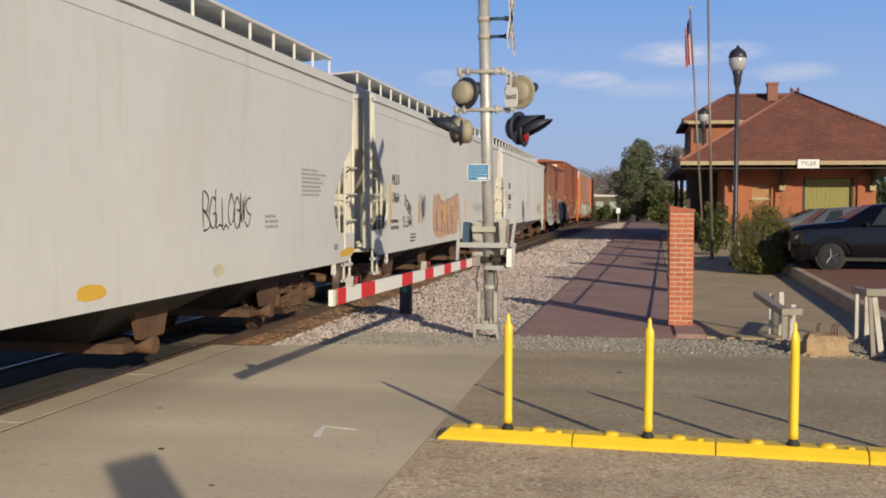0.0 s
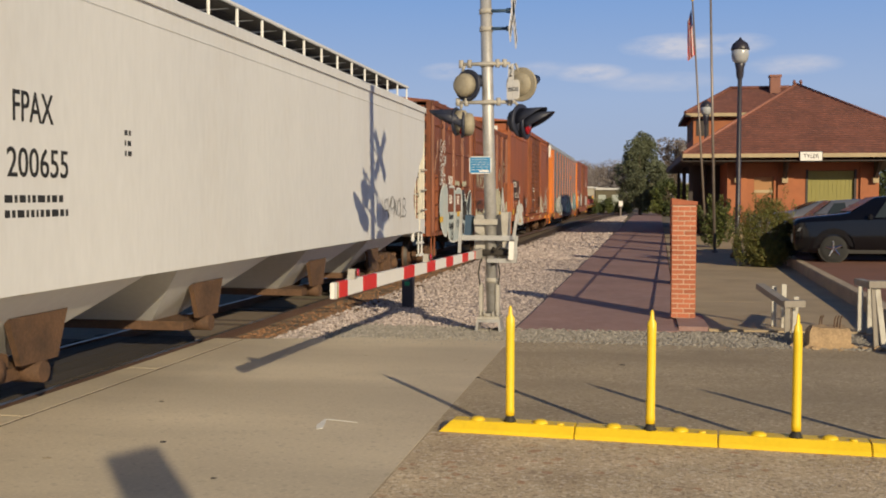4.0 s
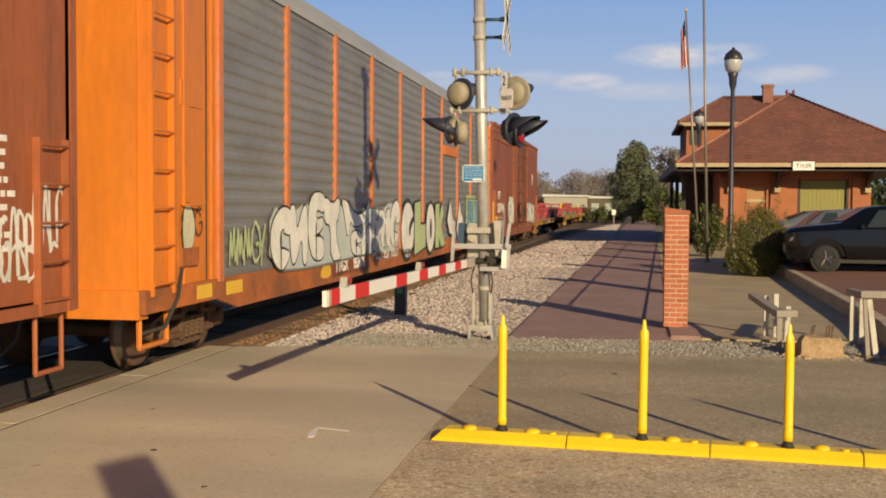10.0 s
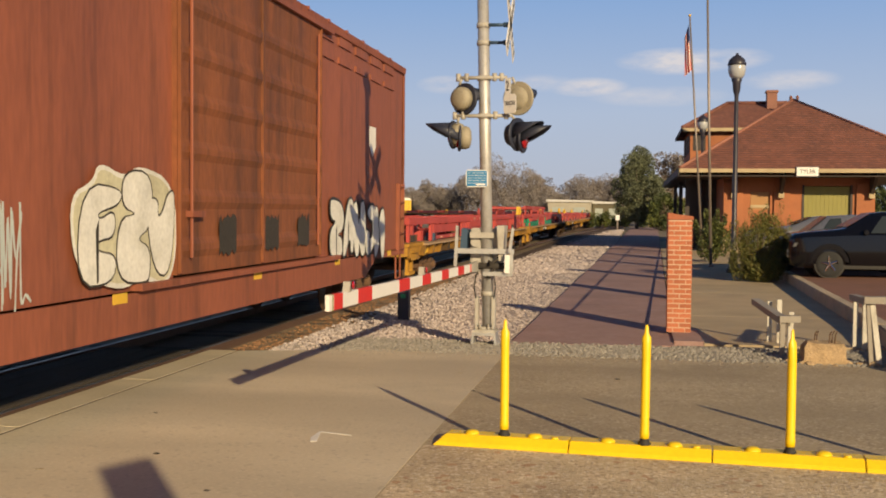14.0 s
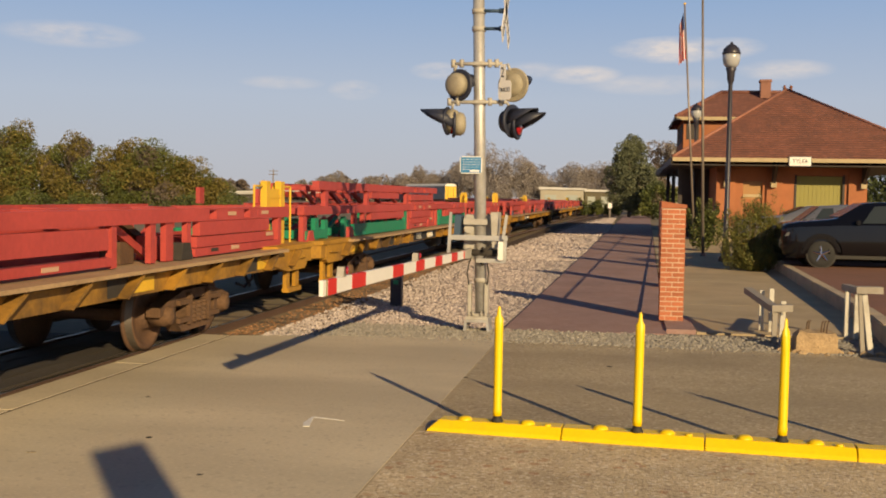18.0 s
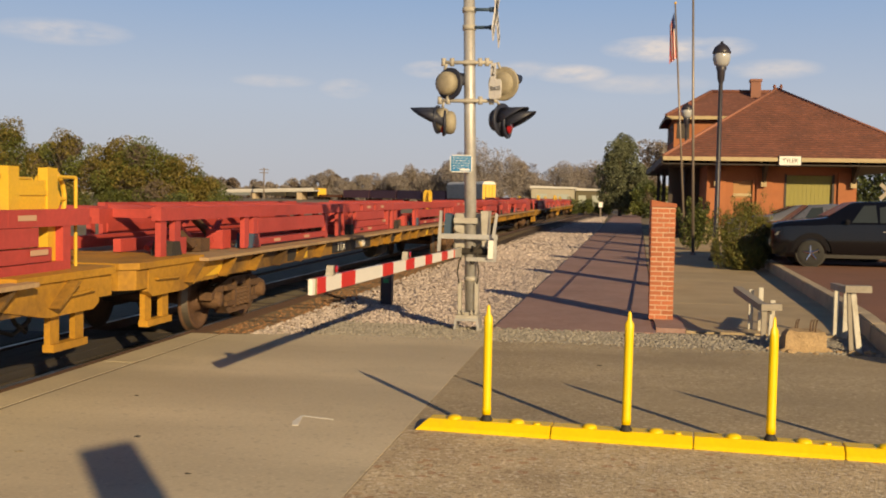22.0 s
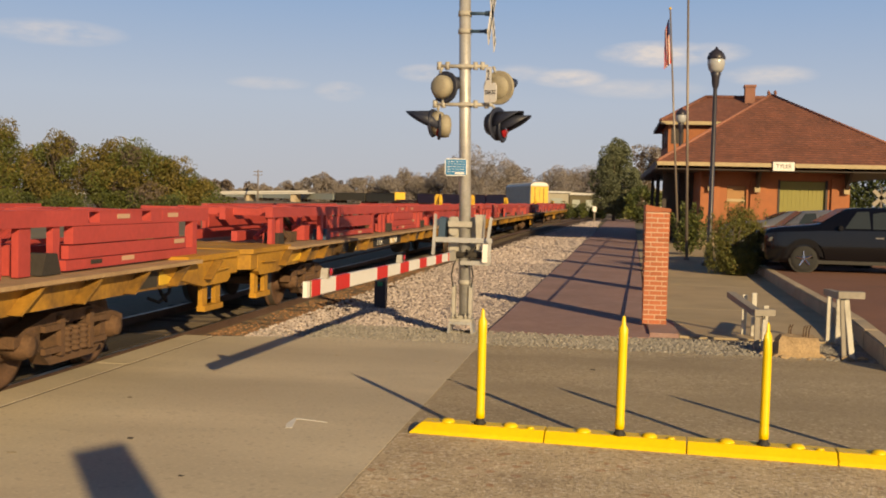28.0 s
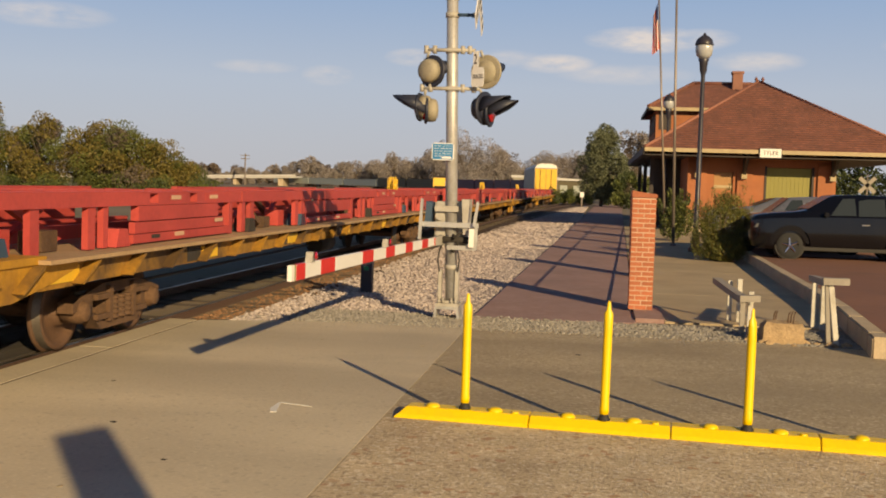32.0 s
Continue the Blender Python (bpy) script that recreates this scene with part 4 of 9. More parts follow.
# -- covered hopper cars --
def hopper(u, length, label, paint, low=0.95, top=3.95, bins=4, cut=1.7, dark_rail=False, zc=3.05):
    ob = car(label, u, length, name="covered_hopper", category="hopper car")
    L = length
    x = 1.6
    # side sheets with the cut-away lower corners at the ends
    for s in (1, -1):
        bm = nb()
        half = [(0.06, top), (0.08, 3.5), (0.20, 2.90), (0.62, 2.62), (1.16, 2.12), (1.27, 1.92), (1.24, 1.72), (1.02, 1.43), (0.02, 1.40), (0.02, 1.06), (0.5, low)]
        pts = half + [(L - p, q) for p, q in half[::-1]]
        prism(bm, pts, "x", x * s - 0.05 * s, x * s)
        part("side", bm, paint, ob)
        bm = nb()
        xa, xb = sorted((x * s, (x + 0.035) * s))
        box(bm, xa, 0.0, top - 0.10, xb, L, top + 0.02)
        part("side_rail", bm, paint, ob)
        part("seam_strip", box(nb(), xa, 0.1, top - 0.30, min(xb, xa + 0.008) if s > 0 else xb, L - 0.1, top - 0.275), paint, ob)
        for yy in (1.15, L - 1.25):
            part("tow_eye", tube(nb(), [(1.57 * s, yy, low), (1.57 * s, yy - 0.05, low - 0.16), (1.57 * s, yy + 0.05, low - 0.2), (1.57 * s, yy + 0.12, low - 0.14), (1.57 * s, yy + 0.1, low)], 0.022, 6), paint, ob)
    # roof, arched across
    bm = nb()
    arch = [(x, top), (1.35, top + 0.16), (0.95, top + 0.30), (0.4, top + 0.37), (-0.4, top + 0.37), (-0.95, top + 0.30), (-1.35, top + 0.16), (-x, top), (-x, top - 0.05), (x, top - 0.05)]
    prism(bm, arch, "y", 0.02, L - 0.02)
    part("roof", bm, paint, ob)
    # running boards with stanchions
    for s in (1, -1):
        bm = nb()
        xx = 1.22 * s
        n = int(L / 0.95)
        for k in range(n + 1):
            y = 0.25 + k * (L - 0.5) / n
            rod(bm, (xx, y, top + 0.15), (xx, y, top + 0.48), 0.022, seg=6)
            rod(bm, (xx, y, top + 0.48), (xx - 0.55 * s, y, top + 0.44), 0.018, seg=6)
        box(bm, min(xx, xx + 0.04 * s), 0.2, top + 0.46, max(xx, xx + 0.04 * s), L - 0.2, top + 0.50)
        rb = part("running_board", bm, paint, ob, "raised running board along the roof edge")
        bm = nb()
        for k in range(int(L / 0.16)):
            y = 0.25 + 0.16 * k
            if y < L - 0.3:
                box(bm, min(xx, xx - 0.70 * s), y, top + 0.455, max(xx, xx - 0.70 * s), y + 0.135, top + 0.467)
        part("grating", bm, GALV if not dark_rail else UNDER, rb)
    # hatches along the ridge
    bm = nb()
    for k in range(int(L / 1.9)):
        y = 1.0 + 1.9 * k
        box(bm, -0.32, y, top + 0.36, 0.32, y + 1.5, top + 0.45)
    part("hatch_row", bm, paint, ob)
    # end slopes and end posts
    for y, s in ((0.05, 1), (L - 0.05, -1)):
        bm = nb()
        a, b = sorted((-1.54, 1.54))
        pts = [(y + 0.02 * s, top), (y + 0.02 * s, zc - 0.1), (y + 2.3 * s, 1.1), (y + 2.4 * s, 1.2), (y + 0.12 * s, zc), (y + 0.12 * s, top)]
        prism(bm, pts, "x", a, b)
        part("end_slope", bm, HOPPEREND, ob, "sloping cream end sheet")
        bm = nb()
        for xx in (-1.55, 1.47):
            box(bm, xx, min(y - 0.20 * s, y + 0.02 * s), 1.08, xx + 0.06, max(y - 0.20 * s, y + 0.02 * s), top + 0.05)
            for ya, zt in ((y - 0.20 * s, top + 0.05), (y + 0.02 * s, top + 0.05)):
                box(bm, xx - 0.03, ya - 0.012, 1.08, xx + 0.09, ya + 0.012, zt)
            tube(bm, [(xx + 0.04, y + 0.05 * s, 1.95), (xx + 0.04, y + 1.3 * s, 2.0)], 0.018, 6)
            tube(bm, [(xx + 0.04, y + 0.6 * s, 1.2), (xx + 0.04, y + 0.6 * s, 2.6)], 0.018, 6)
            tube(bm, [(xx + 0.04, y + 0.1 * s, 2.4), (xx + 0.04, y + 0.8 * s, 2.4)], 0.018, 6)
        box(bm, -1.5, y - 0.06, 1.0, 1.5, y + 0.06, 1.20)
        box(bm, -0.3, y, 0.75, 0.3, y + 2.0 * s, 0.95) if s > 0 else box(bm, -0.3, y - 2.0, 0.75, 0.3, y, 0.95)
        part("end_frame", bm, HOPPEREND, ob)
        bm = nb()
        rod(bm, (0.35, y + 0.75 * s, 1.32), (0.35, y + 1.35 * s, 1.32), 0.16, seg=12)
        part("air_tank", bm, HOPPEREND, ob)
        bm = nb()
        box(bm, -0.9, min(y + 0.5 * s, y + 0.9 * s), 1.12, -0.4, max(y + 0.5 * s, y + 0.9 * s), 1.5)
        part("brake_gear", bm, UNDER, ob)
        for xx in (1.55, -1.55):
            bm = nb()
            a, b = sorted((y + 0.05 * s, y + 0.47 * s))
            for ya in (a, b - 0.05):
                box(bm, xx - 0.015, ya, 0.56, xx + 0.015, ya + 0.05, 1.12)
            for za in (0.56, 0.84):
                box(bm, xx - 0.05, a, za, xx + 0.05, b, za + 0.045)
            part("step", bm, paint, ob)
            bm = nb()
            ox = xx + (0.05 if xx > 0 else -0.05)
            rod(bm, (ox, y + 0.58 * s, 1.14), (ox, y + 0.58 * s, 2.62), 0.022, seg=6)
            for za in (1.62, 2.08, 2.54):
                rod(bm, (ox, y - 0.20 * s, za), (ox, y + 0.62 * s, za), 0.018, seg=6)
            part("side_rungs", bm, HOPPEREND, ob, "cream grab rungs across the cut-away corner")
        bm = nb()
        for xa in (-0.95, 0.35):
            for q in (0, 0.6):
                rod(bm, (xa + q, y - 0.16 * s, 1.15), (xa + q, y - 0.16 * s, 2.5), 0.02, seg=6)
            for za in (1.6, 2.05, 2.5):
                rod(bm, (xa, y - 0.16 * s, za), (xa + 0.6, y - 0.16 * s, za), 0.016, seg=6)
        part("end_rails", bm, HOPPEREND, ob)
        bm = nb()
        box(bm, -1.2, min(y + 0.5 * s, y + 0.6 * s), 1.15, 1.2, max(y + 0.5 * s, y + 0.6 * s), 2.1)
        box(bm, -1.5, min(y - 0.16 * s, y + 0.9 * s), 1.10, 1.5, max(y - 0.16 * s, y + 0.9 * s), 1.16)
        part("end_bulkhead", bm, HOPPEREND, ob)
    # discharge bins
    for k in range(bins):
        y = L * (k + 0.5) / bins if bins > 3 else L * (0.24 + 0.26 * k)
        if y < 2.4 or y > L - 2.4:
            y = 3.2 if y < L / 2 else L - 3.2
        bm = nb()
        v = [bm.verts.new(p) for p in ((-1.5, y - 1.6, low + 0.02), (1.5, y - 1.6, low + 0.02), (1.5, y + 1.6, low + 0.02), (-1.5, y + 1.6, low + 0.02),
                                       (-0.55, y - 0.35, 0.36), (0.55, y - 0.35, 0.36), (0.55, y + 0.35, 0.36), (-0.55, y + 0.35, 0.36))]
        for f in ((0, 1, 5, 4), (1, 2, 6, 5), (2, 3, 7, 6), (3, 0, 4, 7), (4, 5, 6, 7), (3, 2, 1, 0)):
            bm.faces.new([v[i] for i in f])
        bn = part("discharge_bin", bm, UNDER if not dark_rail else paint, ob)
        bm = nb()
        box(bm, -0.7, y - 0.40, 0.27, 1.0, y + 0.40, 0.38)
        rod(bm, (0.9, y, 0.33), (1.2, y, 0.33), 0.10, seg=10)
        prism(bm, [(y - 0.3, 0.42), (y + 0.3, 0.42), (y + 0.5, 0.9), (y - 0.5, 0.9)], "x", 1.1, 1.16)
        part("outlet_gate", bm, TRUCKRUST, bn)
    bm = nb()
    box(bm, -0.2, 2.0, 0.72, 0.2, L - 2.0, 0.98)
    part("centre_sill", bm, UNDER, ob)
    trucks(ob, (1.75, L - 1.75))
    couplers(ob, L)
    return ob


hop_a = hopper(-0.7, 18.9, "grey-white covered hopper car with a weathered lower edge", HOPPER, low=0.92, bins=4)
scrawl(hop_a, 12.2, 1.62, 1.55, 0.42, SPRAYBLACK, 11, 8, 0.011)
spray(hop_a, [(9.4, 1.02), (9.38, 1.15), (9.6, 1.18), (9.9, 1.15), (9.95, 1.03)], BRIGHTYEL, 1.603, name="yellow_mark", label="faded yellow reflector patch")
spray(hop_a, [(17.95, 1.0), (18.05, 1.14), (18.9, 1.17), (18.85, 1.03)], BRIGHTYEL, 1.603, name="yellow_mark", label="smeared yellow paint mark")
spray(hop_a, [(12.5, 1.06), (12.5, 1.17), (12.75, 1.2), (12.9, 1.1), (12.7, 1.03)], SPRAYCREAM, 1.603, name="pale_smear")
small_print(hop_a, 15.9, 2.40, 7, 1.15, DECALGREY, seed=3, gap=0.062, size=0.034)
small_print(hop_a, 14.3, 1.72, 3, 0.5, DECALGREY, seed=33, gap=0.07, size=0.04)
patch(hop_a, "data_panel", 17.62, 1.15, 17.85, 1.25, DECALGREY)

hop_b = hopper(19.6, 18.65, "pale grey covered hopper car with peach spray letters", HOPPER, low=0.92, bins=4)
words("reporting_mark", "MLLX", 0.30, DECALBLACK, hop_b, on_side(1.92, 2.40, 1.603), squeeze=0.95)
words("car_number", "10664", 0.30, DECALBLACK, hop_b, on_side(1.92, 2.03, 1.603), squeeze=0.9)
small_print(hop_b, 1.5, 1.52, 2, 0.8, DECALBLACK, seed=5, gap=0.13, size=0.07)
small_print(hop_b, 3.4, 1.22, 3, 0.6, DECALBLACK, seed=6, gap=0.07, size=0.035)
words("tag", "TOBY", 0.36, SPRAYBLACK, hop_b, on_side(3.10, 1.85, 1.605) @ Matrix.Rotation(-0.38, 4, "Z"), squeeze=0.85)
scrawl(hop_b, 2.6, 1.42, 1.0, 0.22, SPRAYBLACK, 14, 5, 0.012)
scrawl(hop_b, 4.3, 1.5, 0.8, 0.62, SPRAYBLACK, 13, 6, 0.009)
patch(hop_b, "yellow_mark", 4.22, 1.45, 4.30, 1.95, BRIGHTYEL)
spray(hop_b, [(6.05, 1.2), (6.0, 1.8), (6.5, 2.2), (7.1, 2.1), (7.5, 1.9), (8.2, 2.1), (8.9, 1.9), (9.6, 2.25), (10.1, 1.9), (10.15, 1.3), (9.6, 1.08), (8.0, 1.1), (6.8, 1.02)], SPRAYPEACH, 1.602, None, 0, 2, "graffiti", "faded peach ground of a spray piece")
spray_letters(hop_b, 6.1, 10.0, 1.15, 2.15, 5, SPRAYPEACH, UNDER, 24, "faded peach bubble spray letter", x=1.607, fat=0.018)
spray(hop_b, [(7.6, 1.4), (7.55, 1.9), (7.75, 1.95), (7.85, 1.5)], BRIGHTYEL, 1.612, name="yellow_smear")
spray(hop_b, [(1.34, 1.46), (1.42, 1.75), (1.36, 2.3), (1.46, 2.32), (1.56, 1.8), (1.46, 1.46)], BRIGHTYEL, 1.603, name="yellow_stripe", label="worn yellow warning stripe")
spray(hop_b, [(17.05, 1.48), (17.12, 1.48), (17.42, 2.0), (17.36, 2.05)], BRIGHTYEL, 1.603, name="yellow_stripe")
for k, (yy, zz, ww, hh) in enumerate(((12.6, 1.75, 0.5, 0.22), (13.3, 1.62, 0.45, 0.3), (14.0, 1.7, 0.5, 0.25), (14.7, 1.5, 0.6, 0.32), (15.3, 1.75, 0.4, 0.2), (13.6, 1.28, 0.8, 0.12), (15.6, 1.4, 0.5, 0.3))):
    scrawl(hop_b, yy, zz, ww, hh, DECALGREY if k % 3 else SPRAYCREAM, 30 + k, 3 + k % 3, 0.008)
patch(hop_b, "yellow_stripe", 11.1, 1.45, 11.22, 2.0, BRIGHTYEL)
small_print(hop_b, 13.0, 1.12, 3, 1.0, DECALGREY, seed=61, gap=0.06, size=0.03)
patch(hop_b, "data_panel", 16.3, 1.85, 16.6, 2.05, DECALBLACK)

hop_c = hopper(39.5, 18.8, "clean off-white covered hopper car with dark roof boards", HOPPERW, low=1.12, bins=4, cut=1.3, dark_rail=True, zc=2.95)
words("reporting_mark", "FPAX", 0.36, DECALBLACK, hop_c, on_side(2.42, 2.62, 1.603), squeeze=0.72)
words("car_number", "200655", 0.34, DECALBLACK, hop_c, on_side(2.50, 2.17, 1.603), squeeze=0.92)
small_print(hop_c, 2.0, 1.86, 2, 1.2, DECALBLACK, seed=8, gap=0.12, size=0.06)
patch(hop_c, "yellow_stripe", 1.36, 1.7, 1.45, 2.4, BRIGHTYEL)
small_print(hop_c, 4.0, 2.5, 3, 0.12, DECALBLACK, seed=9, gap=0.1)
scrawl(hop_c, 14.5, 1.5, 2.2, 0.4, UNDER, 44, 8, 0.01)


# -- box cars --
def boxcar(u, length, label, paint, roof_z, sill_z, door, ribs, door_style, ext_posts=0, white_top=False, belly=True, seed=1, door_paint=None):
    ob = car(label, u, length, name="boxcar", category="boxcar")
    L, x, floor = length, 1.55, 1.06
    r = random.Random(seed)
    d0, d1 = door
    # side sheets, one on each side of the door
    for s in (1, -1):
        for k, (a, b) in enumerate(((0.0, d0), (d1, L))):
            bm = nb()
            box(bm, min(x * s, (x - 0.06) * s), a, floor - 0.02, max(x * s, (x - 0.06) * s), b, roof_z - 0.12)
            sd = part("side", bm, paint, ob)
            if s > 0 and ext_posts:
                n = max(2, int((b - a) / ext_posts))
                for j in range(n + 1):
                    y = a + 0.05 + (b - a - 0.15) * j / n
                    part("side_post", prism(nb(), [(1.55, y), (1.615, y + 0.02), (1.615, y + 0.08), (1.55, y + 0.10)], "z", floor - 0.02, roof_z - 0.14), paint, sd)
            if s > 0 and ribs:
                for j in range(ribs):
                    z = floor + 0.25 + (roof_z - floor - 0.6) * j / ribs
                    bm = nb()
                    n = max(1, int((b - a) / (ext_posts or 99)))
                    for q in range(n):
                        y0 = a + 0.14 + (b - a - 0.15) * q / n
                        y1 = a + (b - a - 0.15) * (q + 1) / n - 0.02
                        prism(bm, [(1.55, z), (1.578, z + 0.02), (1.578, z + 0.05), (1.55, z + 0.07)], "y", y0, y1)
                    part("side_rib", bm, paint, sd)
        # door
        bm = nb()
        xo = x + 0.06
        box(bm, min((x - 0.02) * s, xo * s), d0 - 0.03, floor + 0.12, max((x - 0.02) * s, xo * s), d1 + 0.03, roof_z - 0.2)
        dr = part("door", bm, door_paint or paint, ob, "sliding door with pressed ribs")
        if s > 0:
            n, cols = door_style
            for c in range(cols):
                y0 = d0 + (d1 - d0) * c / cols + 0.05
                y1 = d0 + (d1 - d0) * (c + 1) / cols - 0.05
                for j in range(n):
                    z = floor + 0.3 + (roof_z - floor - 0.65) * j / n
                    hgt = 0.35 * (roof_z - floor) / n
                    part("door_rib", prism(nb(), [(xo, z), (xo + 0.03, z + hgt * 0.35), (xo + 0.03, z + hgt * 0.65), (xo, z + hgt)], "y", y0, y1), door_paint or paint, dr)
                for ys in (y0 - 0.05, y1 + 0.015):
                    part("door_stile", box(nb(), xo, ys, floor + 0.14, xo + 0.035, ys + 0.035, roof_z - 0.22), door_paint or paint, dr)
            part("door_track", box(nb(), x, d0 - 1.0, floor + 0.02, x + 0.13, d1 + 1.0, floor + 0.09), paint, ob)
            part("door_track", box(nb(), x, d0 - 0.6, roof_z - 0.22, x + 0.12, d1 + 0.6, roof_z - 0.15), paint, ob)
            for yb in (d0 + 0.25, d1 - 0.25):
                part("lock_bar", rod(nb(), (xo + 0.05, yb, floor + 0.3), (xo + 0.05, yb, roof_z - 0.35), 0.02, seg=6), paint, dr)
            part("lock_handle", box(nb(), xo, d0 + 0.2, floor + 0.75, xo + 0.09, d0 + 0.55, floor + 0.82), paint, dr)
        # side sill
        bm = nb()
        a, b = sorted(((x - 0.04) * s, (x + 0.05) * s))
        if belly:
            prism(bm, [(0.0, floor), (0.0, floor - 0.10), (2.6, floor - 0.10), (3.4, sill_z), (L - 3.4, sill_z), (L - 2.6, floor - 0.10), (L, floor - 0.10), (L, floor)], "x", a, b)
        else:
            prism(bm, [(0.0, floor), (0.0, sill_z), (L, sill_z), (L, floor)], "x", a, b)
        part("side_sill", bm, paint, ob)
    # roof with eave overhang and panel seams
    bm = nb()
    prism(bm, [(x + 0.05, roof_z - 0.14), (x + 0.07, roof_z - 0.02), (0, roof_z + 0.16), (-x - 0.07, roof_z - 0.02), (-x - 0.05, roof_z - 0.14)], "y", 0, L)
    for k in range(int(L / 1.1)):
        y = 0.5 + 1.1 * k
        prism(bm, [(x + 0.085, roof_z - 0.05), (x + 0.085, roof_z + 0.0), (0, roof_z + 0.19), (-x - 0.085, roof_z), (-x - 0.085, roof_z - 0.05)], "y", y, y + 0.07)
    part("roof", bm, paint, ob)
    bm = nb()
    for k in range(int(L / 1.1)):
        y = 0.2 + 1.1 * k
        part("eave_plate", box(nb(), x, y, roof_z - 0.30, x + 0.03, y + 0.8, roof_z - 0.15), paint, ob)
        if d0 - 0.5 < y < d1 - 0.2:
            continue
        part("eave_plate", box(nb(), x, y, roof_z - 0.60, x + 0.03, y + 0.85, roof_z - 0.50), paint, ob)
    bm.free()
    # corrugated ends
    for y, s in ((0.0, -1), (L, 1)):
        bm = nb()
        box(bm, -x, min(y, y + 0.06 * -s), floor - 0.1, x, max(y, y + 0.06 * -s), roof_z - 0.05)
        en = part("end_wall", bm, paint, ob)
        n = 9
        for k in range(n):
            z = floor + 0.08 + (roof_z - floor - 0.35) * k / n
            hgt = (roof_z - floor) / n * 0.62
            part("end_corrugation", prism(nb(), [(y, z), (y + 0.10 * s, z + hgt * 0.3), (y + 0.10 * s, z + hgt * 0.7), (y, z + hgt)], "x", -x + 0.12, x - 0.10), paint, en)
        if white_top:
            part("white_band", box(nb(), -x + 0.1, min(y + 0.10 * s, y + 0.13 * s), roof_z - 0.42, x - 0.08, max(y + 0.10 * s, y + 0.13 * s), roof_z - 0.08), DECALWHITE, en, "white excess-height band")
        for xa, xb in ((x - 0.10, x + 0.02), (-x - 0.02, -x + 0.10)):
            part("corner_post", box(nb(), xa, min(y, y + 0.10 * s), floor - 0.1, xb, max(y, y + 0.10 * s), roof_z - 0.05), paint, ob)
        bm = nb()
        box(bm, -0.75, min(y, y + 0.45 * s), 0.98, 0.75, max(y, y + 0.45 * s), 1.02)
        part("end_platform", bm, GALV, ob)
        ladder(ob, 0.95, y + 0.10 * s, floor - 0.1, floor + 1.5, material=paint, along=0.08 * s, width=0.45)
        ladder(ob, x, 0.12 if s < 0 else L - 0.58, floor - 0.1, floor + 1.4, material=paint, width=0.46)
        for xx in (x - 0.02, -x + 0.02):
            bm = nb()
            stirrup(bm, xx, 0.12 if s < 0 else L - 0.55, 0.46, floor - 0.05, 0.42)
            part("step", bm, paint, ob)
    bm = nb()
    box(bm, -x, 0.02, floor - 0.06, x, L - 0.02, floor + 0.02)
    box(bm, -0.22, 0.4, 0.70, 0.22, L - 0.4, floor - 0.06)
    part("floor", bm, UNDER, ob)
    bm = nb()
    rod(bm, (0.7, L * 0.42, 0.72), (0.7, L * 0.42 + 1.0, 0.72), 0.18, seg=12)
    part("air_tank", bm, UNDER, ob)
    bm = nb()
    box(bm, 0.4, L * 0.58, 0.55, 1.0, L * 0.58 + 0.5, 0.85)
    part("brake_gear", bm, UNDER, ob)
    trucks(ob, (2.0, L - 2.0))
    couplers(ob, L)
    for k in range(5):
        y = 1.6 + (L - 3.2) * k / 4
        patch(ob, "reflector", y, floor - 0.08, y + 0.30, floor + 0.02, BRIGHTYEL, x + 0.053)
    return ob


bx_s = boxcar(59.3, 15.0, "oxide red ribbed boxcar covered in pale spray letters", BOXRED, 4.27, 0.80, (6.1, 9.3), 3, (7, 1), ext_posts=1.35, seed=2)
words("reporting_mark", "SOU", 0.34, DECALWHITE, bx_s, on_side(2.35, 2.34, 1.622), squeeze=0.9)
words("car_number", "530", 0.34, DECALWHITE, bx_s, on_side(2.35, 1.84, 1.625), squeeze=0.85)
words("car_number", "342", 0.34, DECALWHITE, bx_s, on_side(3.52, 1.82, 1.625), squeeze=0.85)
patch(bx_s, "paint_block", 2.0, 1.52, 2.87, 2.15, BOXRED, 1.6215)
patch(bx_s, "paint_block", 3.15, 1.50, 4.05, 2.0, BOXRED, 1.6215)
sx = 1.617
spray(bx_s, [(2.0, 2.17), (1.45, 2.22), (1.0, 2.03), (0.85, 1.67), (0.98, 1.3), (1.4, 0.97), (2.0, 0.92)], SPRAYPALE, sx, SPRAYWHITE, 0.07, 2, "graffiti", "huge pale blue spray letter with a white rim")
spray(bx_s, [(1.95, 2.15), (2.95, 2.2), (3.2, 2.0), (3.5, 2.15), (4.2, 2.1), (4.4, 1.8), (4.7, 2.05), (5.1, 1.7), (5.5, 2.05), (6.0, 2.1), (6.0, 0.86), (5.2, 0.72), (3.7, 0.76), (2.6, 0.72), (1.95, 0.92)], SPRAYPALE, sx + 0.0008, SPRAYWHITE, 0.05, 1, "graffiti", "wide pale blue and white spray letters")
for k, pts in enumerate(([(4.22, 2.12), (4.62, 2.12), (4.75, 1.85), (4.55, 1.55), (4.4, 1.8)], [(5.1, 1.6), (5.45, 2.0), (5.9, 2.1), (5.7, 1.75), (5.5, 1.3)], [(4.38, 1.76), (5.05, 1.8), (5.1, 1.24), (4.42, 1.26)],
                         [(5.2, 1.2), (5.55, 1.25), (5.6, 0.9), (5.3, 0.86)], [(4.3, 1.2), (4.7, 1.15), (4.6, 0.85), (4.35, 0.9)])):
    spray(bx_s, pts, SPRAYBLACK if k < 2 else UNDER, sx + 0.003, soft=0, name="shadow_stroke")
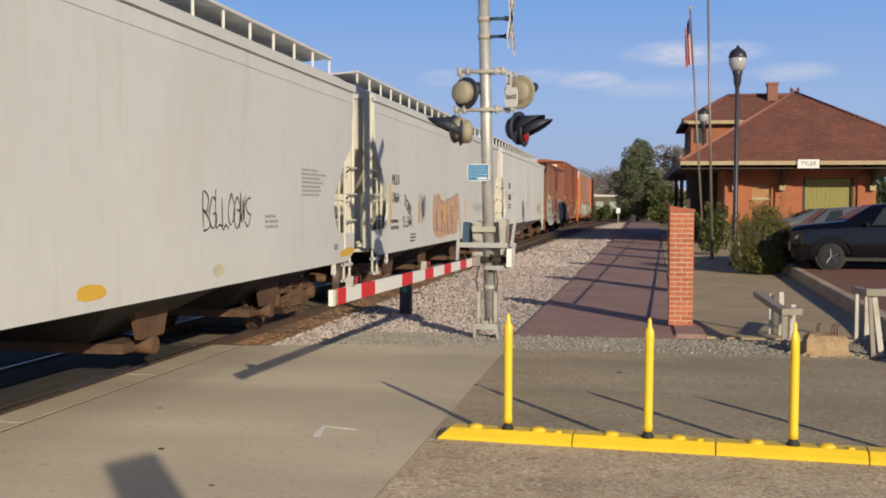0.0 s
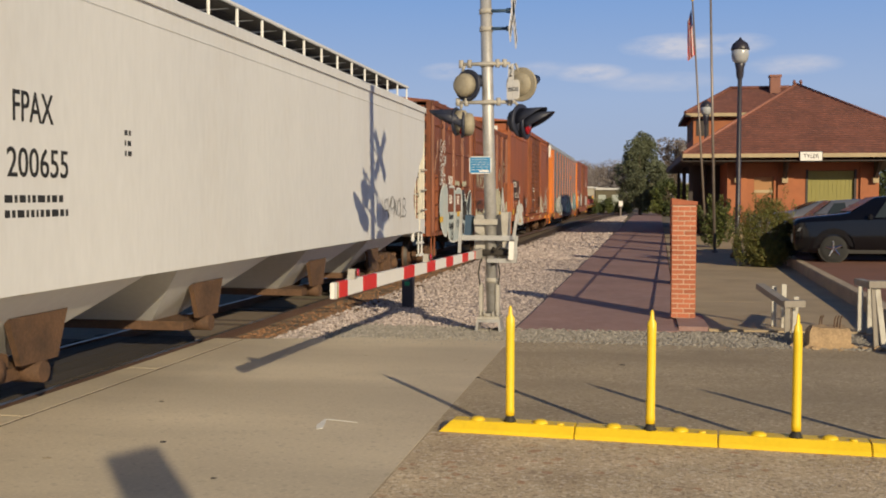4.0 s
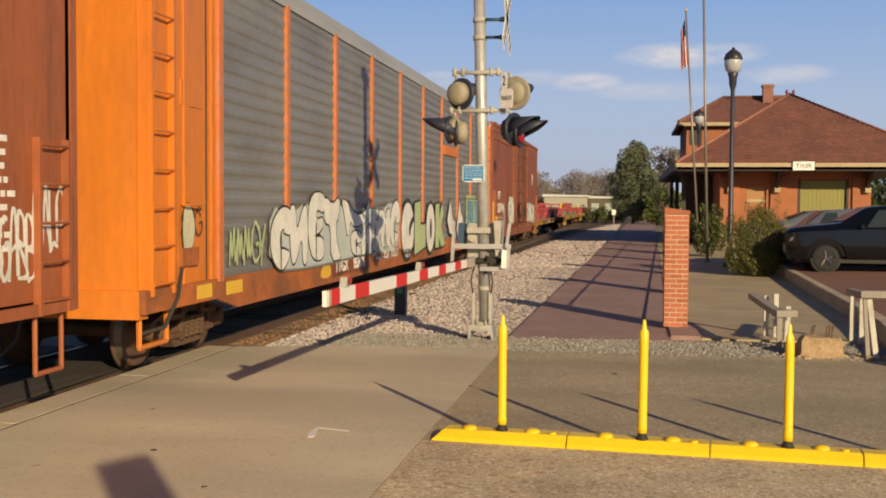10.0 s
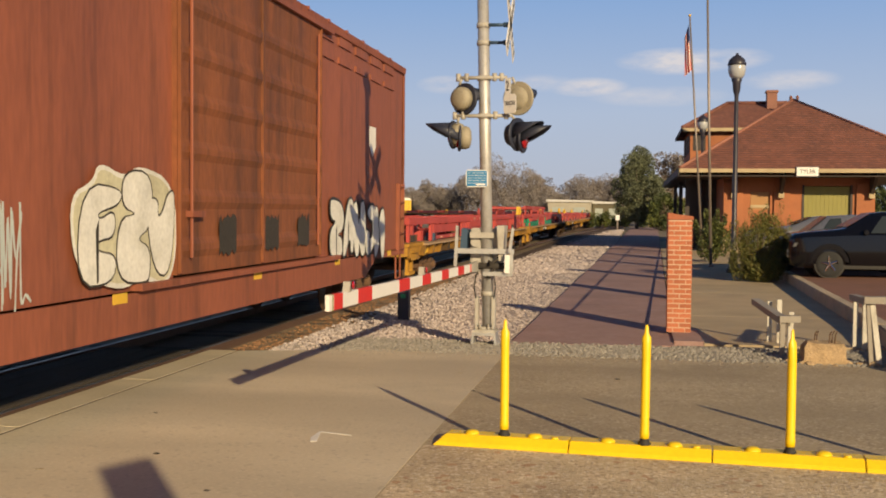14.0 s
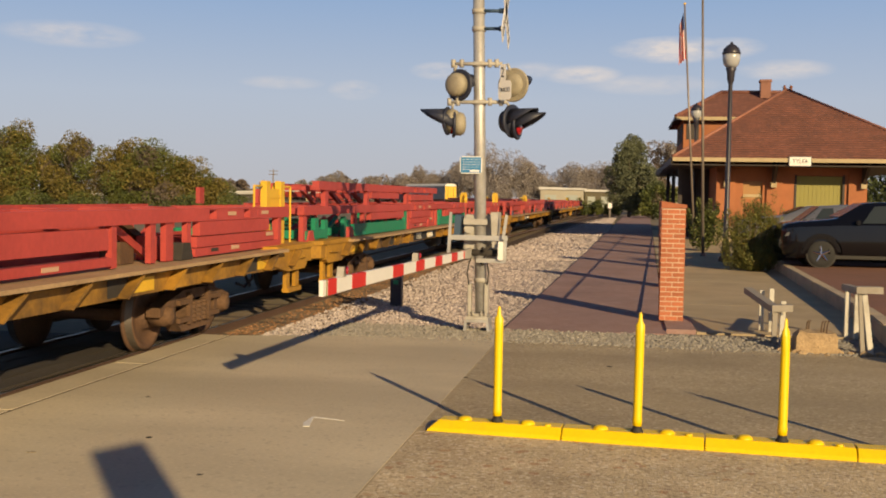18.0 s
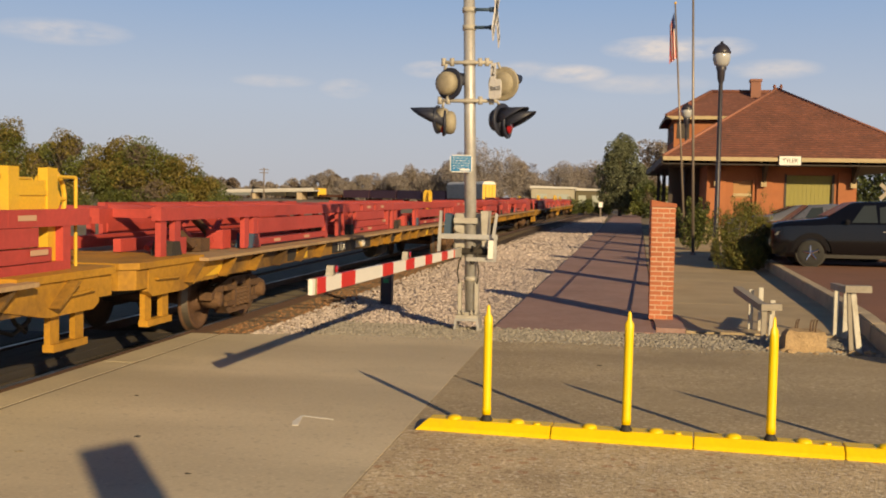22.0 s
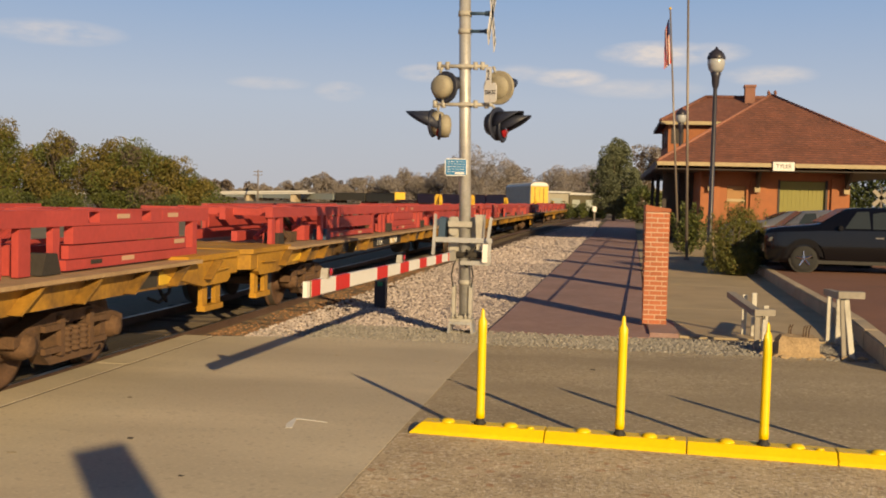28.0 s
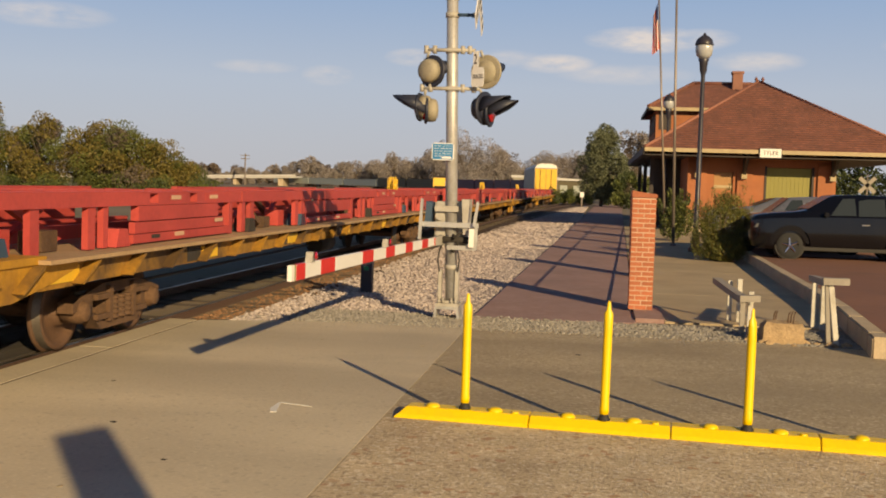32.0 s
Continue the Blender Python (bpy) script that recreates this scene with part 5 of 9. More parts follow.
for pts in ([(3.1, 1.95), (3.25, 1.95), (3.05, 0.95), (2.9, 0.95)], [(4.1, 2.0), (4.25, 2.0), (4.2, 0.95), (4.05, 0.9)], [(4.9, 1.1), (5.05, 1.1), (5.2, 0.75), (5.0, 0.75)], [(5.6, 1.1), (5.75, 1.05), (6.0, 0.8), (5.85, 0.76)]):
    spray(bx_s, pts, SPRAYWHITE, sx + 0.004, name="white_stroke")
for k, (pts, fill) in enumerate((([(9.17, 0.8), (9.15, 1.9), (9.3, 2.15), (9.6, 2.22), (9.85, 2.1), (9.92, 1.7), (9.85, 1.3), (9.95, 0.8)], SPRAYWHITE), ([(10.05, 0.9), (10.05, 2.15), (10.3, 2.27), (10.7, 2.1), (10.95, 2.3), (11.05, 1.6), (10.85, 1.2), (11.0, 0.9)], SPRAYWHITE),
                         ([(11.2, 0.95), (11.15, 2.1), (11.45, 1.9), (11.7, 2.22), (12.0, 2.1), (12.3, 2.27), (12.5, 2.0), (12.45, 1.2), (12.1, 0.95)], SPRAYCREAM), ([(12.62, 1.0), (12.57, 1.9), (12.7, 2.2), (12.95, 1.8), (13.08, 1.9), (13.05, 0.95)], SPRAYCREAM),
                         ([(13.2, 0.9), (13.22, 1.9), (13.55, 2.38), (13.8, 1.9), (14.15, 1.6), (14.05, 1.0)], SPRAYWHITE), ([(14.22, 0.85), (14.25, 1.5), (14.6, 1.78), (14.92, 1.6), (14.92, 0.85)], SPRAYCREAM), ([(9.2, 0.72), (9.2, 0.86), (11.4, 0.9), (12.9, 0.92), (12.8, 0.76), (11.2, 0.72)], SPRAYWHITE))):
    spray(bx_s, pts, fill, sx, SPRAYCREAM if k % 2 else SPRAYPALE, 0.035, 2, "graffiti", "tall cream white spray letter")
for k, pts in enumerate(([(11.45, 1.3), (11.55, 1.75), (11.75, 1.6), (11.7, 1.2)], [(12.72, 1.25), (12.72, 1.65), (12.95, 1.65), (12.95, 1.25)], [(13.45, 1.3), (13.55, 1.8), (13.7, 1.4)], [(10.45, 1.3), (10.5, 1.75), (10.65, 1.5), (10.6, 1.2)], [(14.5, 1.1), (14.5, 1.4), (14.7, 1.4), (14.68, 1.1)])):
    spray(bx_s, pts, (BOXRED, RACKGREY)[k % 2], sx + 0.004, SPRAYBLACK, 0.012, 1, "letter_gap")
for k in range(14):
    yy = 9.25 + 0.41 * k
    part("drip", flat_shape(nb(), [(yy, 0.95), (yy + 0.03, 0.95), (yy + 0.025, 0.60 + 0.09 * (k % 3)), (yy + 0.008, 0.58 + 0.09 * (k % 3))], 1.6275), SPRAYCREAM, bx_s)
scrawl(bx_s, 9.5, 1.75, 0.9, 0.25, SPRAYBLACK, 152, 4, 0.016, 1.631)
scrawl(bx_s, 9.4, 1.35, 0.9, 0.22, SPRAYBLACK, 153, 5, 0.018, 1.631)
scrawl(bx_s, 9.9, 0.85, 1.6, 0.2, SPRAYBLACK, 154, 7, 0.022, 1.631)
spray(bx_s, [(12.4, 1.25), (12.5, 1.42), (12.9, 1.4), (12.8, 1.22)], BRIGHTYEL, 1.632, name="yellow_smear")
for k in range(4):
    scrawl(bx_s, 10.0 + 1.2 * k, 2.5 + 0.3 * (k % 2), 0.35, 0.4, SPRAYCREAM, 155 + k, 2, 0.012, 1.618)
for zz, ww, nn, sd in ((3.05, 0.75, 3, 53), (2.72, 0.85, 4, 57), (2.45, 0.75, 3, 58), (2.22, 0.7, 4, 59)):
    scrawl(bx_s, 0.86, zz, ww, 0.28, SPRAYWHITE, sd, nn, 0.018, 1.618)
for k, pts in enumerate(([(0.5, 3.35), (0.62, 3.3), (0.5, 2.95), (0.44, 2.97)], [(0.28, 2.9), (0.5, 3.0), (0.49, 2.93), (0.3, 2.82)], [(0.24, 2.85), (0.33, 2.88), (0.2, 2.5), (0.14, 2.52)])):
    spray(bx_s, pts, SPRAYPEACH, 1.618, soft=1, name="spray_stroke")
for k, (yy, zz) in enumerate(((2.1, 3.3), (2.75, 2.75), (4.0, 3.2), (4.5, 3.05), (5.3, 2.95), (5.6, 2.7), (3.3, 2.72))):
    scrawl(bx_s, yy, zz, 0.13, 0.2 + 0.25 * (k % 2), SPRAYPEACH, 63 + k, 1, 0.012, 1.618)
scrawl(bx_s, 6.9, 2.2, 1.7, 0.6, SPRAYCREAM, 54, 5, 0.022, 1.652)
scrawl(bx_s, 7.0, 1.3, 1.9, 0.5, SPRAYBLACK, 55, 5, 0.03, 1.652)
words("tag", "Love is", 0.22, SPRAYBLACK, bx_s, on_side(2.45, 1.40, 1.630), squeeze=1.0, bold=0.004)
words("tag", "2 phyth", 0.22, SPRAYBLACK, bx_s, on_side(2.45, 1.16, 1.630), squeeze=1.0, bold=0.004)
for yy, zz in ((2.58, 0.90), (3.52, 1.12)):
    scrawl(bx_s, yy - 0.18, zz - 0.1, 0.36, 0.28, SPRAYBLACK, int(yy * 9), 2, 0.014, 1.630)
for yy in (3.46, 4.69):
    patch(bx_s, "faded_lettering", yy - 0.35, 2.22, yy + 0.35, 2.42, SPRAYCREAM, 1.618, rag=0.05, seed=int(yy))
patch(bx_s, "yellow_mark", 3.41, 1.38, 4.0, 1.52, BRIGHTYEL, 1.628)
patch(bx_s, "pale_patch", 6.7, 1.25, 8.9, 1.6, SPRAYCREAM, 1.650, rag=0.1, seed=6)
patch(bx_s, "yellow_mark", 0.8, 1.28, 1.25, 1.42, BRIGHTYEL, 1.628)

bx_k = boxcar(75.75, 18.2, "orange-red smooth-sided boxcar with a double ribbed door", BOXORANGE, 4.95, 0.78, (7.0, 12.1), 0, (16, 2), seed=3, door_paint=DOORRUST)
part("end_label", box(nb(), 0.35, -0.125, 4.48, 1.05, -0.105, 4.72), DECALWHITE, bx_k, "white label on the end wall")
for k, (yy, tx, bx) in enumerate(((1.27, "KC", "1"), (1.96, "SM", "93"), (2.83, "", "17"))):
    patch(bx_k, "black_panel", yy - 0.32, 1.78, yy + 0.30, 2.62 - 0.02 * k, DECALBLACK, 1.554, "black lettering panel")
    if tx:
        words("reporting_mark", tx, 0.30, DECALWHITE, bx_k, on_side(yy, 2.42, 1.556), squeeze=0.85, bold=0.012)
    words("car_number", bx, 0.34, DECALWHITE, bx_k, on_side(yy, 1.97, 1.556), squeeze=0.8)
small_print(bx_k, 1.0, 1.66, 2, 0.4, DECALWHITE, x=1.554, seed=12, gap=0.13)
small_print(bx_k, 2.1, 1.66, 2, 0.3, DECALWHITE, x=1.554, seed=13, gap=0.13)
patch(bx_k, "yellow_label", 0.97, 1.24, 1.44, 1.46, BRIGHTYEL, 1.554)
patch(bx_k, "yellow_label", 0.30, 1.22, 0.62, 1.44, BRIGHTYEL, 1.63)
spray(bx_k, [(1.7, 0.86), (1.9, 1.15), (1.85, 1.48), (2.3, 1.55), (2.65, 1.55), (2.8, 1.8), (3.1, 1.8), (3.15, 1.55), (3.65, 1.66), (4.4, 1.5), (4.45, 1.2), (4.35, 1.0), (4.58, 0.76), (3.9, 0.74), (2.95, 0.76)], SPRAYWHITE, 1.603, SPRAYPALE, 0.03, 1, "graffiti", "white blocky spray letters")
for k, (ya, yb, za, zb) in enumerate(((1.85, 2.5, 0.84, 1.46), (2.45, 3.15, 0.82, 1.72), (3.1, 3.75, 0.8, 1.6), (3.7, 4.4, 0.8, 1.5))):
    spray(bx_k, [(ya + (yb - ya) * p, za + (zb - za) * q) for p, q in GLYPHS[(0, 4, 1, 0)[k]]], SPRAYWHITE, 1.607, RACKGREY, 0.022, 1, "spray_letter")
spray(bx_k, [(2.95, 0.82), (3.0, 0.98), (3.3, 1.0), (3.45, 0.86)], BRIGHTYEL, 1.611, name="yellow_smear")
spray(bx_k, [(3.95, 1.12), (4.1, 1.3), (4.35, 1.26), (4.3, 1.08)], BOXORANGE, 1.611, name="bare_gap")
for pts in ([(3.29, 2.08), (3.29, 2.34), (3.33, 2.34), (3.33, 2.08)], [(3.50, 2.08), (3.50, 2.34), (3.54, 2.34), (3.54, 2.08)], [(3.33, 2.31), (3.33, 2.34), (3.50, 2.34), (3.50, 2.31)], [(3.33, 2.08), (3.33, 2.11), (3.50, 2.11), (3.50, 2.08)], [(3.40, 2.14), (3.40, 2.27), (3.43, 2.27), (3.43, 2.14)]):
    part("stencil_bar", prism(nb(), pts, "x", 1.551, 1.554), DECALWHITE, bx_k)
for k, (ya, yb, zb, zt) in enumerate(((12.3, 12.62, 1.12, 1.95), (12.6, 12.98, 1.2, 2.05), (12.95, 13.3, 1.1, 2.45), (13.28, 13.5, 1.3, 1.75), (13.48, 13.9, 1.12, 2.0), (13.88, 14.2, 1.2, 1.85), (14.18, 14.55, 1.1, 1.98), (14.5, 14.95, 1.05, 1.45))):
    patch(bx_k, "bare_patch", ya, zb, yb, zt, (SPRAYCREAM, SPRAYWHITE, SPRAYCREAM)[k % 3], 1.554 + 0.0015 * (k % 2), "worn pale primer showing through" if not k else "", rag=0.07, seed=40 + k)
for k in range(7):
    yy = 12.5 + 0.33 * k
    part("rust_run", flat_shape(nb(), [(yy, 1.2), (yy + 0.05, 1.2), (yy + 0.035, 1.75 + 0.1 * (k % 3)), (yy + 0.015, 1.8 + 0.1 * (k % 3))], 1.559), BOXORANGE, bx_k)
for yy in (1.75, 6.45, 12.2, 15.5):
    patch(bx_k, "reflector", yy, 0.84, yy + 0.42, 0.98, BRIGHTYEL, 1.606)
patch(bx_k, "door_plate", 11.3, 1.45, 11.75, 1.95, UNDER, 1.665)
for k in range(6):
    scrawl(bx_k, 15.2 + 0.48 * k, 1.1 + 0.2 * (k % 3), 0.5, 0.55, SPRAYWHITE, 74 + k, 4, 0.02, 1.556)
scrawl(bx_k, 5.6, 1.45, 1.1, 0.4, SPRAYWHITE, 81, 4, 0.014, 1.556)
patch(bx_k, "data_label", 9.75, 1.10, 10.1, 1.28, DECALBLACK, 1.66)
patch(bx_k, "data_label", 10.1, 1.10, 10.4, 1.28, DECALWHITE, 1.66)
patch(bx_k, "data_label", 8.5, 1.12, 8.83, 1.26, DECALBLACK, 1.66)
scrawl(bx_k, 12.1, 0.82, 1.1, 0.3, SPRAYWHITE, 174, 5, 0.016, 1.603)
small_print(bx_k, 10.7, 1.2, 1, 1.0, DECALWHITE, x=1.605, seed=31)
small_print(bx_k, 8.0, 0.9, 1, 1.6, DECALWHITE, x=1.605, seed=32)
small_print(bx_k, 8.3, 2.3, 2, 1.0, DECALWHITE, x=1.648, seed=14, gap=0.12)
small_print(bx_k, 8.3, 1.75, 1, 1.0, DECALWHITE, x=1.648, seed=15)
small_print(bx_k, 16.3, 2.4, 9, 0.25, DECALWHITE, x=1.554, seed=16, gap=0.11)
small_print(bx_k, 17.0, 2.4, 9, 0.25, DECALWHITE, x=1.554, seed=17, gap=0.11)

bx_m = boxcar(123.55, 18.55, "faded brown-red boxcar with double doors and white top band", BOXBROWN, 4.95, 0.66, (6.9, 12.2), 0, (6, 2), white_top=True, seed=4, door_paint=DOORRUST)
words("reporting_mark", "M P", 0.46, DECALWHITE, bx_m, on_side(2.02, 2.29, 1.553), squeeze=0.95, bold=0.008)
words("car_number", "26 97 46", 0.50, DECALWHITE, bx_m, on_side(2.60, 1.80, 1.553), squeeze=1.12, bold=0.008)
small_print(bx_m, 1.45, 1.42, 2, 0.5, DECALWHITE, x=1.553, seed=22, gap=0.15)
small_print(bx_m, 2.45, 1.42, 2, 0.4, DECALWHITE, x=1.553, seed=23, gap=0.15)
patch(bx_m, "yellow_label", 0.22, 1.36, 0.88, 1.52, BRIGHTYEL, 1.63)
patch(bx_m, "yellow_label", 0.22, 1.12, 0.92, 1.30, BRIGHTYEL, 1.63)
part("yellow_strip", box(nb(), 1.57, 0.02, 1.0, 1.60, 0.10, 2.05), BRIGHTYEL, bx_m)
spray_letters(bx_m, 4.8, 6.8, 1.2, 2.25, 3, SPRAYWHITE, UNDER, 93, "cream spray letter", x=1.607, fat=0.03)
spray(bx_m, [(4.75, 1.5), (4.7, 2.0), (5.1, 2.1), (5.2, 2.3), (5.7, 2.15), (6.0, 2.3), (6.8, 2.15), (6.85, 1.4), (6.6, 1.1), (6.1, 1.25), (5.6, 1.15), (5.0, 1.3)], SPRAYCREAM, 1.603, SPRAYWHITE, 0.05, 2, "graffiti", "cream bubble spray letters")

spray_letters(bx_m, 12.8, 16.6, 1.0, 2.15, 5, SPRAYWHITE, SPRAYBLACK, 92, "white angular spray letters", x=1.603)
scrawl(bx_m, 3.35, 1.1, 0.75, 0.85, SPRAYPALE, 93, 6, 0.014, 1.555)
scrawl(bx_m, 0.35, 3.15, 0.8, 0.4, SPRAYBLACK, 94, 6, 0.014, 1.555)
spray(bx_m, [(15.6, 3.1), (15.6, 3.48), (16.1, 3.48), (16.1, 3.1), (15.85, 2.92)], DECALWHITE, 1.554, soft=0, name="shield_sticker")
for yy in (8.0, 9.6, 11.0):
    patch(bx_m, "bare_patch", yy, 1.35, yy + 0.55, 1.85, UNDER, 1.641, rag=0.06, seed=int(yy))


# -- covered car carrier --
def autorack(u, L):
    ob = car("orange and grey covered car carrier with painted panels", u, L, name="autorack", category="freight car")
    x, top = 1.60, 4.75
    for s in (1, -1):
        bm = nb()
        a, b = sorted(((x - 0.05) * s, (x + 0.02) * s))
        prism(bm, [(0.0, 1.02), (0.0, 0.78), (1.9, 0.78), (2.6, 0.62), (L - 2.6, 0.62), (L - 1.9, 0.78), (L, 0.78), (L, 1.02)], "x", a, b)
        part("side_sill", bm, ORANGERUST, ob)
        n = 9
        y0, y1 = 2.0, L - 2.0
        for k in range(n + 1):
            y = y0 + (y1 - y0) * k / n
            a, b = sorted(((x - 0.04) * s, (x + 0.045) * s))
            part("post", box(nb(), a, y - 0.065, 0.98, b, y + 0.065, top - 0.02), POSTORANGE, ob)
        for k in range(n):
            ya, yb = y0 + (y1 - y0) * k / n + 0.08, y0 + (y1 - y0) * (k + 1) / n - 0.08
            bm = nb()
            steps = 21
            prof = []
            for j in range(steps * 4):
                z = 1.0 + (top - 1.05) * j / (steps * 4 - 1)
                prof.append(((x + (0.0, 0.012, 0.012, 0.0)[j % 4]) * s, z))
            vs = []
            for px, pz in prof:
                vs.append((bm.verts.new((px, ya, pz)), bm.verts.new((px, yb, pz))))
            for p, q in zip(vs, vs[1:]):
                bm.faces.new((p[0], p[1], q[1], q[0]))
            part("side_panel", bm, RACKGREY, ob)
        if s > 0:
            part("slip_sheet", box(nb(), x + 0.02, y1 - 7.4, 3.25, x + 0.05, y1 - 5.2, 3.5), ORANGE, ob, "loose orange panel edge")
        # end posts and end side panels
        for y, e in ((0.0, 1), (L, -1)):
            bm = nb()
            a, b = sorted(((x - 0.09) * s, (x - 0.02) * s))
            ya, yb = sorted((y + 0.15 * e, y + 1.92 * e))
            box(bm, a, ya, 1.0, b, yb, top - 0.05)
            part("end_panel", bm, ORANGE, ob)
            a, b = sorted(((x - 0.12) * s, x * s))
            for yy in (y + 0.10 * e, y + 1.02 * e, y + 1.80 * e):
                part("end_post", box(nb(), a, min(yy, yy + 0.12 * e), 0.9, b, max(yy, yy + 0.12 * e), top - 0.03), ORANGE, ob)
        # curved roof shoulder
    bm = nb()
    prism(bm, [(x + 0.03, top - 0.05), (x + 0.03, top + 0.04), (1.35, top + 0.38), (0.9, top + 0.60), (0, top + 0.70), (-0.9, top + 0.60), (-1.35, top + 0.38), (-x - 0.03, top + 0.04), (-x - 0.03, top - 0.05)], "y", 0.1, L - 0.1)
    part("roof", bm, ROOFGREY, ob, "pale galvanised arched roof")
    for y, e in ((0.0, 1), (L, -1)):
        ya, yb = sorted((y + 0.05 * e, y + 0.12 * e))
        bm = nb()
        box(bm, -1.5, ya, 1.0, -0.03, yb, top - 0.1)
        box(bm, 0.03, ya, 1.0, 1.5, yb, top - 0.1)
        part("end_door", bm, ORANGE, ob)
        bm = nb()
        prism(bm, [(1.56, top - 0.55), (1.60, top + 0.02), (1.35, top + 0.36), (0.9, top + 0.58), (0, top + 0.68), (-0.9, top + 0.58), (-1.35, top + 0.36), (-1.60, top + 0.02), (-1.56, top - 0.55)], "y", ya - 0.02, yb + 0.02)
        part("end_cap", bm, DECALWHITE, ob, "white excess-height band")
        ladder(ob, 1.58, y + (0.14 if e > 0 else -0.66), 0.95, top - 0.1, material=ORANGE, step=0.40, width=0.52)
        part("panel_door", box(nb(), 1.58, y + (0.95 if e > 0 else -1.75), 3.0, 1.592, y + (1.5 if e > 0 else -1.2), 3.28), ORANGE, ob)
        for zz in (1.5, 2.3, 3.1, 3.9):
            part("rivet_strip", box(nb(), 1.58, y + (1.82 if e > 0 else -1.90), zz, 1.605, y + (1.88 if e > 0 else -1.84), zz + 0.5), ORANGE, ob)
        bm = nb()
        box(bm, -1.55, min(y, y + 0.2 * e), 0.72, 1.55, max(y, y + 0.2 * e), 1.02)
        tube(bm, [(1.5, y + 0.1 * e, 0.75), (1.5, y + 0.1 * e, 0.42), (1.5, y + 0.75 * e, 0.42), (1.5, y + 0.75 * e, 0.75)], 0.03, 6)
        part("end_beam", bm, ORANGE, ob)
    bm = nb()
    box(bm, -x + 0.06, 0.1, 0.92, x - 0.06, L - 0.1, 1.0)
    box(bm, -0.25, 0.4, 0.62, 0.25, L - 0.4, 0.92)
    part("floor", bm, UNDER, ob)
    trucks(ob, (2.4, L - 2.4))
    couplers(ob, L)
    sx = 1.652
    spray(ob, [(3.7, 1.0), (3.75, 1.9), (4.6, 1.75), (5.4, 1.95), (6.3, 1.8), (7.3, 1.95), (8.2, 1.6), (9.2, 1.85), (10.4, 1.8), (11.2, 2.0), (11.9, 1.7), (11.95, 0.95), (9.0, 1.02), (6.0, 0.95)], SPRAYPALE, sx - 0.006, RACKGREY, 0.04, 1, "graffiti", "wide pale blue ground of a spray piece")
    spray_letters(ob, 3.75, 6.3, 0.98, 2.08, 3, SPRAYWHITE, UNDER, 101, "tall white spray letter with a dark rim", x=sx, fat=0.04)
    spray(ob, [(6.3, 1.92), (6.4, 2.04), (6.8, 1.9), (7.25, 2.06), (7.2, 1.72), (6.98, 1.6), (7.1, 1.2), (7.4, 1.0), (6.72, 0.98), (6.7, 1.58), (6.35, 1.62)], SPRAYWHITE, sx + 0.002, UNDER, 0.04, 1, "graffiti", "tall white spray letter with a dark rim")
    spray(ob, [(7.35, 2.02), (7.75, 1.96), (8.3, 1.72), (9.0, 1.76), (9.3, 2.0), (9.2, 1.6), (8.2, 1.5), (7.95, 1.66), (7.75, 1.3), (7.6, 1.66)], SPRAYWHITE, sx + 0.002, UNDER, 0.03, 1, "graffiti", "white spray arrow with a dark rim")
    spray_letters(ob, 8.0, 9.4, 0.98, 1.56, 2, SPRAYWHITE, UNDER, 107, "white spray letter with a dark rim", x=sx, fat=0.03)
    spray_letters(ob, 9.35, 11.9, 0.98, 1.98, 3, SPRAYWHITE, SPRAYBLACK, 103, "white spray letter with black and green rims", x=sx, fat=0.04)
    patch(ob, "paint_block", 6.9, 0.68, 9.45, 1.0, BOXRED, 1.625, rag=0.04, seed=5)
    words("reporting_mark", "TTGX", 0.27, DECALWHITE, ob, on_side(7.48, 0.86, 1.628), squeeze=1.15, bold=0.006)
    words("car_number", "953496", 0.27, DECALWHITE, ob, on_side(8.66, 0.86, 1.628), squeeze=0.98, bold=0.006)
    spray(ob, [(6.2, 0.72), (6.28, 0.9), (6.55, 0.96), (6.8, 0.9), (6.82, 0.72)], BRIGHTYEL, 1.626, name="paint_patch")
    scrawl(ob, 2.25, 1.15, 1.3, 0.5, SPRAYGREEN, 102, 5, 0.025, sx)
    scrawl(ob, 9.6, 0.86, 2.2, 0.25, SPRAYWHITE, 104, 9, 0.02, sx + 0.006)
    ring = [(math.cos(k * math.tau / 12), math.sin(k * math.tau / 12)) for k in range(12)]
    spray(ob, [(12.86 + 0.68 * p, 1.36 + 0.62 * q) for p, q in ring], SPRAYWHITE, sx, SPRAYBLACK, 0.10, 1, "graffiti", "round white spray letter with a black rim")
    spray(ob, [(12.95, 1.30), (13.02, 1.52), (13.45, 1.68), (13.62, 1.6), (13.2, 1.42), (13.1, 1.2)], SPRAYBLACK, sx + 0.003, name="shadow_stroke")
    spray(ob, [(13.62, 1.95), (14.3, 2.0), (14.3, 1.45), (14.92, 1.45), (14.92, 0.92), (13.62, 0.78)], SPRAYGREEN, sx + 0.001, SPRAYBLACK, 0.08, 0, "graffiti", "pale green block letter with a black rim")
    spray(ob, [(15.58 + 0.56 * p, 1.36 + 0.60 * q) for p, q in ring], SPRAYWHITE, sx, SPRAYBLACK, 0.09, 1, "graffiti", "round white spray letter with a black rim")
    spray(ob, [(15.60 + 0.13 * p, 1.34 + 0.26 * q) for p, q in ring], SPRAYBLACK, sx + 0.003, name="shadow_stroke")
    spray(ob, [(16.25, 1.93), (16.78, 1.96), (16.78, 1.55), (17.15, 1.95), (17.45, 1.7), (17.05, 1.38), (17.7, 0.88), (17.05, 0.84), (16.75, 1.12), (16.75, 0.84), (16.25, 0.84)], SPRAYGREEN, sx + 0.001, SPRAYBLACK, 0.08, 0, "graffiti", "pale green block letter with a black rim")
